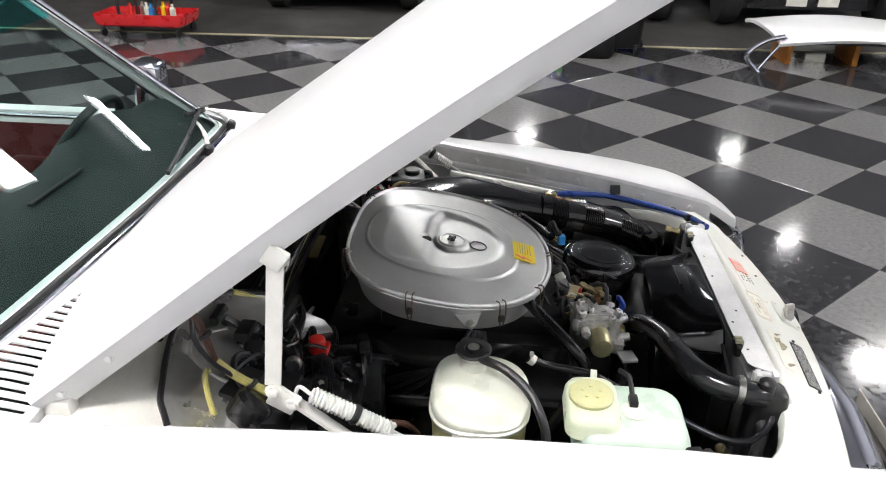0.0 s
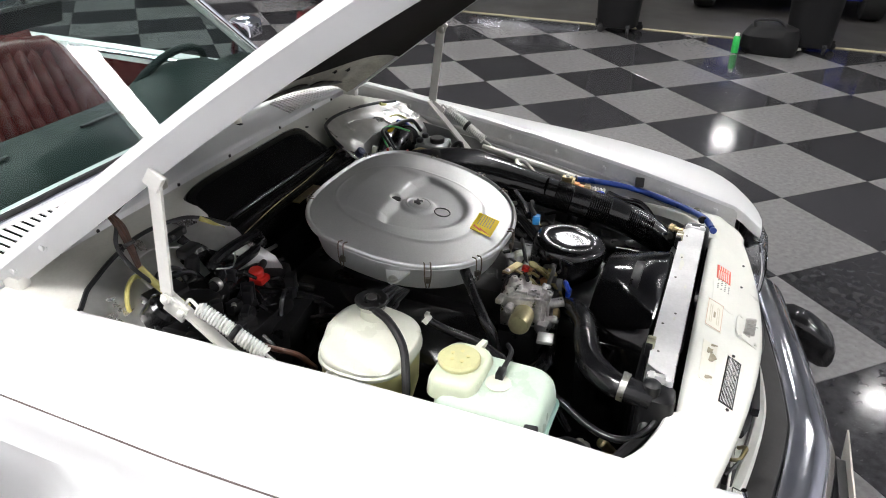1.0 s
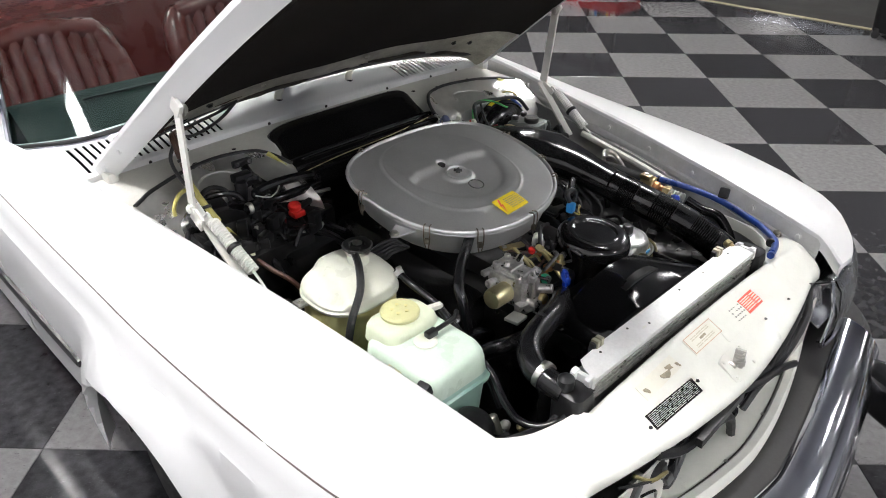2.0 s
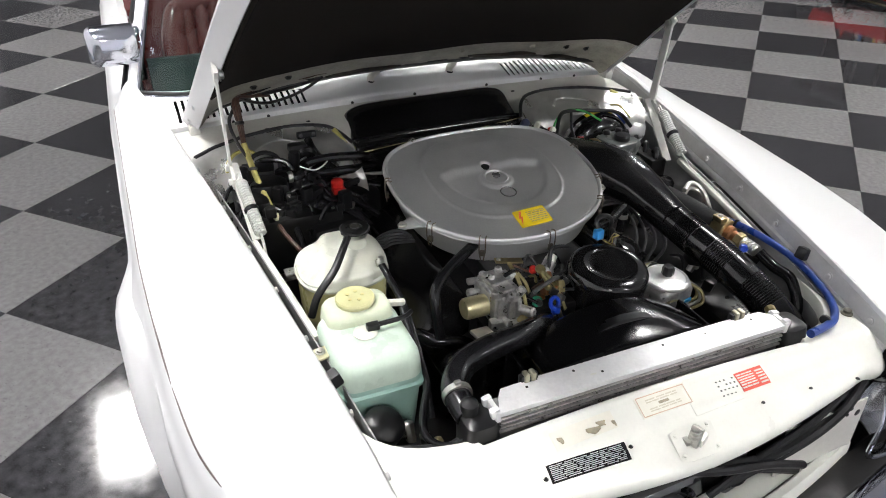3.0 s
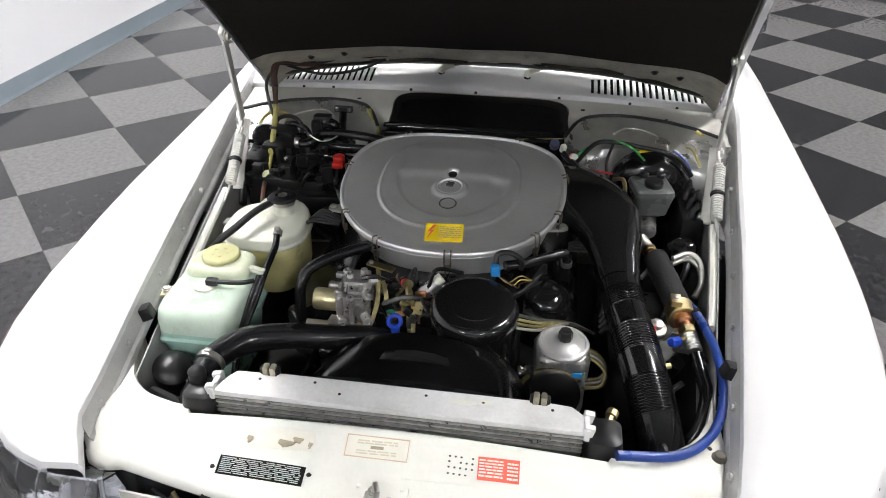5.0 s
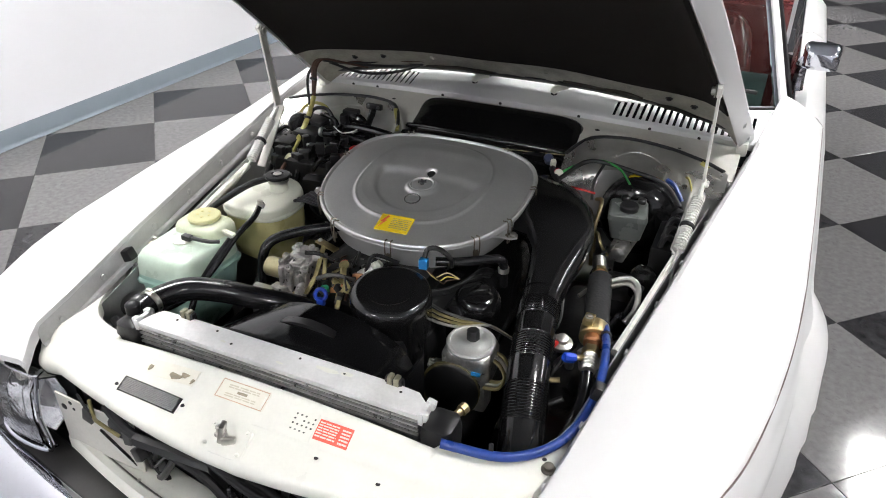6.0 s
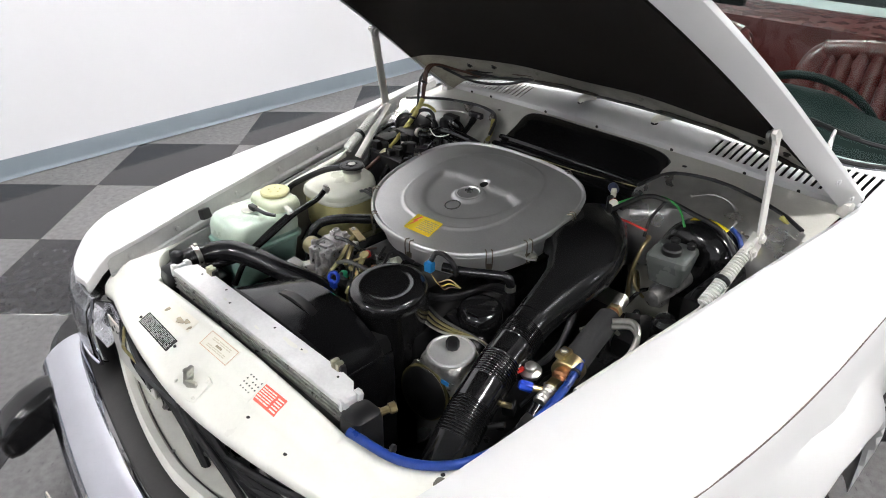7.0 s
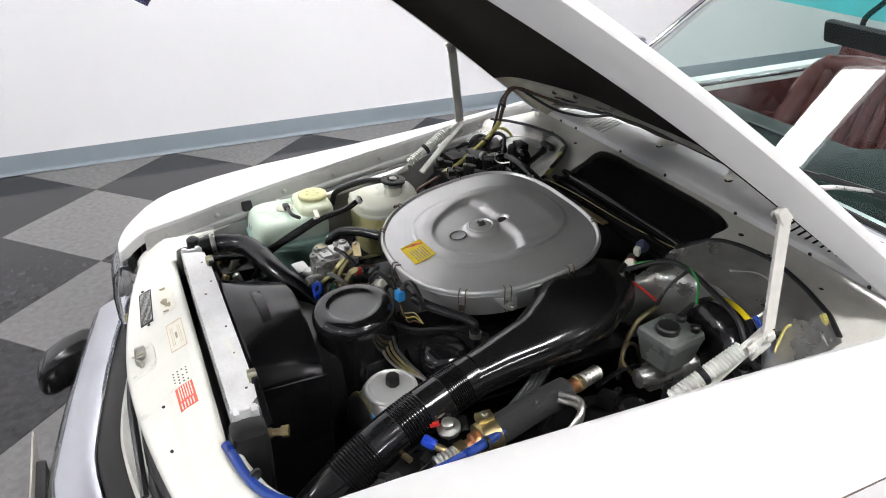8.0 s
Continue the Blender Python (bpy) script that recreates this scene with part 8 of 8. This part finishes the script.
tube(bm, [(-0.50, -0.64, 0.66), (-0.44, -0.67, 0.67), (-0.40, -0.69, 0.68), (-0.36, -0.69, 0.70)], 0.012, 10)
part("dark_hose", bm, RUBBER, lw)

# black relay box and hoses behind the brake booster
rb = thing("relay_box", "black relay box with hoses beside the brake booster", "relay box", (0.60, 0.15, 0.5))
bm = B()
box(bm, (0.60, 0.17, 0.66), (0.055, 0.26, 0.20), 0.012)
part("box_body", bm, SOOT, rb)
for k in range(5):
    bm = B()
    tube(bm, [(0.585, 0.05 + 0.05 * k, 0.70), (0.598, 0.06 + 0.05 * k, 0.775), (0.615, 0.09 + 0.05 * k, 0.765), (0.615, 0.12 + 0.05 * k, 0.70)], 0.008, 8)
    part("looped_hose", bm, RUBBER, rb)


# ---- things standing about in the hall ----
def wheelie_bin(x, y, h=0.95, turn=0):
    b = thing("rubbish_bin", "black plastic wheeled rubbish bin on the concrete edge", "rubbish bin", (x, y, 0), "rubbish bins")
    bm = B()
    loft(bm, [[(x + px, y + py, z) for px, py in rounded(0, 0, w, w, w * 0.35, 5)] for z, w in ((0.05, 0.34), (0.06, 0.38), (h - 0.05, 0.48), (h - 0.04, 0.52), (h, 0.52))])
    part("tub", bm, BINBLACK, b)
    bm = B()
    loft(bm, [[(x + px, y + py, z) for px, py in rounded(0, 0, w, w, w * 0.35, 5)] for z, w in ((h + 0.001, 0.53), (h + 0.05, 0.52), (h + 0.08, 0.40))])
    part("lid", bm, BINBLACK, b)
    for k in range(5):
        a = 2 * math.pi * k / 5
        cx, cy = x + 0.22 * math.cos(a), y + 0.22 * math.sin(a)
        bm = B()
        lathe(bm, [(0.028, -0.012), (0.034, -0.01), (0.034, 0.01), (0.028, 0.012)], (cx, cy, 0.042), (math.cos(a + 1), math.sin(a + 1), 0), 16)
        box(bm, (cx, cy, 0.075), (0.03, 0.04, 0.03), 0.005)
        part("castor", bm, RUBBER, b)
    return b


wheelie_bin(5.95, 0.47)
wheelie_bin(5.92, -1.25)
bm = B()
rings = []
for z, w, h in ((0.0, 0.28, 0.42), (0.05, 0.34, 0.48), (0.16, 0.33, 0.47), (0.22, 0.27, 0.40), (0.25, 0.15, 0.22)):
    rings.append([(5.66 + px + 0.012 * math.sin(9 * py + 30 * z), -0.93 + py + 0.012 * math.sin(11 * px + 20 * z), z) for px, py in rounded(0, 0, w, h, w * 0.4, 6)])
loft(bm, rings)
bag = thing("work_bag", "black fabric work bag beside the bin", "bag", (5.66, -0.93, 0))
part("bag_body", bm, BINBLACK, bag)
bm = B()
tube(bm, [(5.60, -0.80, 0.20), (5.58, -0.78, 0.28), (5.58, -0.95, 0.30), (5.60, -1.05, 0.22)], 0.012, 8)
part("strap", bm, RUBBER, bag)
bot = thing("spray_bottle", "bright green plastic bottle with a white cap on the floor", "bottle", (5.535, -0.655, 0))
bm = B()
lathe(bm, [(0.027, 0), (0.030, 0.006), (0.030, 0.125), (0.025, 0.143), (0.017, 0.149)], (5.535, -0.655, 0), (0, 0, 1), 24)
part("bottle_body", bm, GREENCAN, bot)
bm = B()
lathe(bm, [(0.019, 0), (0.019, 0.020), (0.016, 0.024)], (5.535, -0.655, 0.147), (0, 0, 1), 20)
part("bottle_cap", bm, TANKWHITE, bot)

# removable hardtop set down on the floor
ht = thing("hardtop", "white removable car hardtop with chrome pillars set down on the floor", "hardtop", (5.7, -3.1, 0))
bm = B()
rows = []
for y in np.linspace(-2.52, -3.9, 12):
    y = float(y)
    t = (-2.52 - y) / 1.38
    rows.append([(5.16 + u * 1.12, y, 0.27 + 0.075 * math.sin(math.pi * min(1, max(0, u)) ) ** 0.5 * (0.75 + 0.25 * math.sin(math.pi * t)) + 0.04 * math.sin(math.pi * t) - 0.01 * (1 - t)) for u in (0.0, 0.03, 0.1, 0.25, 0.5, 0.75, 0.9, 0.97, 1.0)])
sheet(bm, rows, 0.03)
part("roof_shell", bm, WHITE, ht)
for x in (5.2,):
    bm = B()
    tube(bm, [(x, -2.56, 0.315), (x, -2.40, 0.27), (x, -2.27, 0.15), (x + 0.01, -2.36, 0.03), (x + 0.01, -2.40, 0.0)], 0.022, 10)
    tube(bm, [(x, -2.58, 0.31), (x + 0.01, -2.48, 0.16), (x + 0.01, -2.39, 0.02)], 0.013, 8)
    part("front_pillar", bm, CHROME, ht, "chrome window pillar")
    bm = B()
    sheet(bm, [[(x, y, z) for z in (0.29, 0.15, 0.0)] for y in (-3.62, -3.75, -3.88)], 0.03)
    part("rear_pillar", bm, WHITE, ht)
bm = B()
box(bm, (5.7, -3.2, 0.265), (0.98, 1.2, 0.03), 0.01)
part("headlining", bm, BLACKSATIN, ht)
ws = thing("wooden_stand", "orange varnished wooden stand under the hardtop", "stand", (5.75, -3.05, 0))
bm = B()
box(bm, (5.75, -3.05, 0.23), (0.5, 0.7, 0.04), 0.005)
part("stand_top", bm, ORANGE, ws)
for dy in (-0.3, 0.3):
    bm = B()
    box(bm, (5.75, -3.05 + dy, 0.105), (0.44, 0.05, 0.21), 0.004)
    part("stand_side", bm, ORANGE, ws)

# red mechanic's cart with bottles
rcart = thing("tool_cart", "low red metal tool cart with bottles and tools on castors", "tool cart", (6.0, 3.62, 0))
bm = B()
loft(bm, [[(6.02 + px, 3.62 + py, z) for px, py in rounded(0, 0, w, h, 0.04, 4)] for z, w, h in ((0.11, 0.42, 0.86), (0.13, 0.46, 0.92), (0.22, 0.48, 0.96), (0.235, 0.48, 0.96), (0.235, 0.44, 0.92), (0.17, 0.43, 0.90))])
part("tray", bm, CARTRED, rcart)
for dx in (-0.19, 0.19):
    for dy in (-0.40, 0.40):
        bm = B()
        lathe(bm, [(0.03, -0.014), (0.04, -0.012), (0.04, 0.012), (0.03, 0.014)], (6.02 + dx, 3.62 + dy, 0.048), (0.3, 1, 0), 16)
        box(bm, (6.02 + dx, 3.62 + dy, 0.10), (0.04, 0.03, 0.05), 0.004)
        part("castor", bm, RUBBER, rcart)
        bm = B()
        tube(bm, [(6.02 + dx, 3.62 + dy * 0.5, 0.17), (6.02 + dx, 3.62 + dy * 0.5, 0.9)], 0.016, 8)
        part("post", bm, BLACKSATIN, rcart)
bm = B()
box(bm, (6.02, 3.62, 0.91), (0.46, 0.92, 0.03), 0.006)
part("upper_shelf", bm, BLACKSATIN, rcart)
random.seed(3)
for k in range(7):
    m = (TANKWHITE, RED, YELLOW, LIGHTBLUE, TANKWHITE, STEEL, RED)[k]
    bm = B()
    bx, by = 5.9 + 0.06 * (k % 3), 3.28 + 0.075 * k
    lathe(bm, [(0.028, 0), (0.03, 0.005), (0.03, 0.11), (0.014, 0.13), (0.014, 0.16)], (bx, by, 0.17), (0, 0, 1), 16)
    solo("cleaner_bottle", bm, m, "small cleaning bottle standing in the red cart", "bottle", "bottles in the cart")


def parked_car(x, y0, y1, paint, label, stripe=None):
    """The front of a car parked facing the hall."""
    c = thing("parked_car", label, "car", (x + 1.2, (y0 + y1) / 2, 0))
    mid, w = (y0 + y1) / 2, abs(y1 - y0)
    bm = B()
    rows = []
    for y in np.linspace(-1, 1, 15):
        y = float(y)
        bow = 0.12 * abs(y) ** 2.5
        rows.append([(x + bow + dx, mid + y * w / 2, z) for dx, z in ((0.20, 0.20), (0.03, 0.22), (0.0, 0.30), (0.0, 0.42), (0.05, 0.50), (0.05, 0.62), (0.18, 0.72), (0.9, 0.88), (1.4, 0.93), (1.9, 1.3), (3.0, 1.32), (3.8, 0.95), (4.3, 0.85), (4.35, 0.35))])
    sheet(bm, rows, 0.02)
    part("body_shell", bm, paint, c)
    for e in (-1, 1):
        bm = B()
        sheet(bm, [[(x + dx, mid + e * w / 2, z) for z in (0.24, 0.6, 0.84)] for dx in (0.12, 1.5, 3.0, 4.2)], 0.02)
        part("body_side", bm, paint, c)
        for dx in (0.75, 3.4):
            bm = B()
            lathe(bm, [(0.19, 0), (0.29, 0), (0.325, 0.02), (0.33, 0.06), (0.33, 0.18), (0.31, 0.22), (0.19, 0.22)], (x + dx - 0.55 * (dx < 1), mid + e * (w / 2 - 0.18), 0.338), (0, e, 0), 32)
            wh = part("wheel", bm, TYRE, c)
            bm = B()
            lathe(bm, [(0.19, 0.02), (0.19, 0.2), (0.14, 0.17), (0.04, 0.18)], (x + dx - 0.55 * (dx < 1), mid + e * (w / 2 - 0.18), 0.338), (0, e, 0), 24)
            part("rim", bm, CHROME, wh)
    bm = B()
    box(bm, (x - 0.02, mid, 0.40), (0.10, w * 0.92, 0.09), 0.03)
    part("bumper", bm, CHROME if stripe is None else paint, c)
    if stripe:
        for e in (-0.17, 0.17):
            bm = B()
            box(bm, (x - 0.074, mid + e, 0.35), (0.01, 0.22, 0.19), 0.003)
            part("stripe", bm, stripe, c)
    for e in (-1, 1):
        bm = B()
        lathe(bm, [(0.08, 0), (0.085, 0.02), (0.06, 0.035)], (x + 0.10, mid + e * w * 0.36, 0.60), (-1, 0, 0), 20)
        part("headlight", bm, LENS, c)
    return c


parked_car(7.35, -0.15, -1.95, CARBLUE, "dark blue car with white stripes parked on the concrete", STRIPE)
parked_car(7.25, -2.55, -4.4, CARGREY, "black car with cream stripes parked on the concrete", STRIPE)
parked_car(7.6, 1.0, 2.8, CARGREY, "dark grey car parked on the concrete")
parked_car(7.9, 4.4, 6.2, CARGREY, "dark grey car parked on the concrete")


# ---- floor tiles, one by one ----
TILE = 0.6116
ORIGIN, TURN = Vector((3.307, -1.083)), radians(-45.96)
V = Vector((math.cos(TURN), math.sin(TURN))) * TILE
U = Vector((math.cos(TURN - math.pi / 2), math.sin(TURN - math.pi / 2))) * TILE


def tile_mesh(name, material):
    tm = B()
    h = TILE / 2 - 0.0008
    top = [(-h + 0.001, -h + 0.001, 0.0), (h - 0.001, -h + 0.001, 0.0), (h - 0.001, h - 0.001, 0.0), (-h + 0.001, h - 0.001, 0.0)]
    loft(tm, [[(x * h, y * h, -0.0049) for x, y in ((-1, -1), (1, -1), (1, 1), (-1, 1))], [(x * h, y * h, -0.001) for x, y in ((-1, -1), (1, -1), (1, 1), (-1, 1))], top])
    return finish(tm, name, material, 20)


tile_data = {0: tile_mesh("dark_tile", DARKTILE), 1: tile_mesh("light_tile", LIGHTTILE)}
rest = {0: B(), 1: B()}
near = []
for i in range(-28, 30):
    for j in range(-34, 12):
        c = ORIGIN + U * (i + 0.5) + V * (j + 0.5)
        if not (WALL_X - 0.5 < c.x < 6.5 and -5.5 < c.y < 9.5):
            continue
        inside = WALL_X + 0.45 < c.x < 6.1 - 0.46
        near.append((inside, (c - Vector((1.5, 1.2))).length, (i + j) % 2, c))
near.sort(key=lambda e: (not e[0], e[1]))
for n, (inside, dist, k, c) in enumerate(near):
    if inside and n < 300:
        tile = new("floor_tile", tile_data[k])
        tile.parent = floor
        tile.matrix_basis = Matrix.Translation((c.x, c.y, 0)) @ Matrix.Rotation(TURN, 4, "Z")
    else:
        corners = [c + U * a + V * b for a, b in ((-0.499, -0.499), (0.499, -0.499), (0.499, 0.499), (-0.499, 0.499))]
        poly = [(p.x, p.y) for p in corners]
        for lim, sign in ((6.09, 1), (WALL_X + 0.004, -1)):
            cut = []
            for a, b in zip(poly, poly[1:] + poly[:1]):
                fa, fb = (a[0] - lim) * sign, (b[0] - lim) * sign
                if fa <= 0:
                    cut.append(a)
                if fa * fb < 0:
                    t = fa / (fa - fb)
                    cut.append((a[0] + (b[0] - a[0]) * t, a[1] + (b[1] - a[1]) * t))
            poly = cut
            if len(poly) < 3:
                break
        if len(poly) >= 3:
            prism(rest[k], poly, -0.0049, 0.0)
for k, n, m in ((0, "dark_tiles", DARKTILE), (1, "light_tiles", LIGHTTILE)):
    far = part(n, rest[k], m, floor)
    tagged(far, kind="stuff")
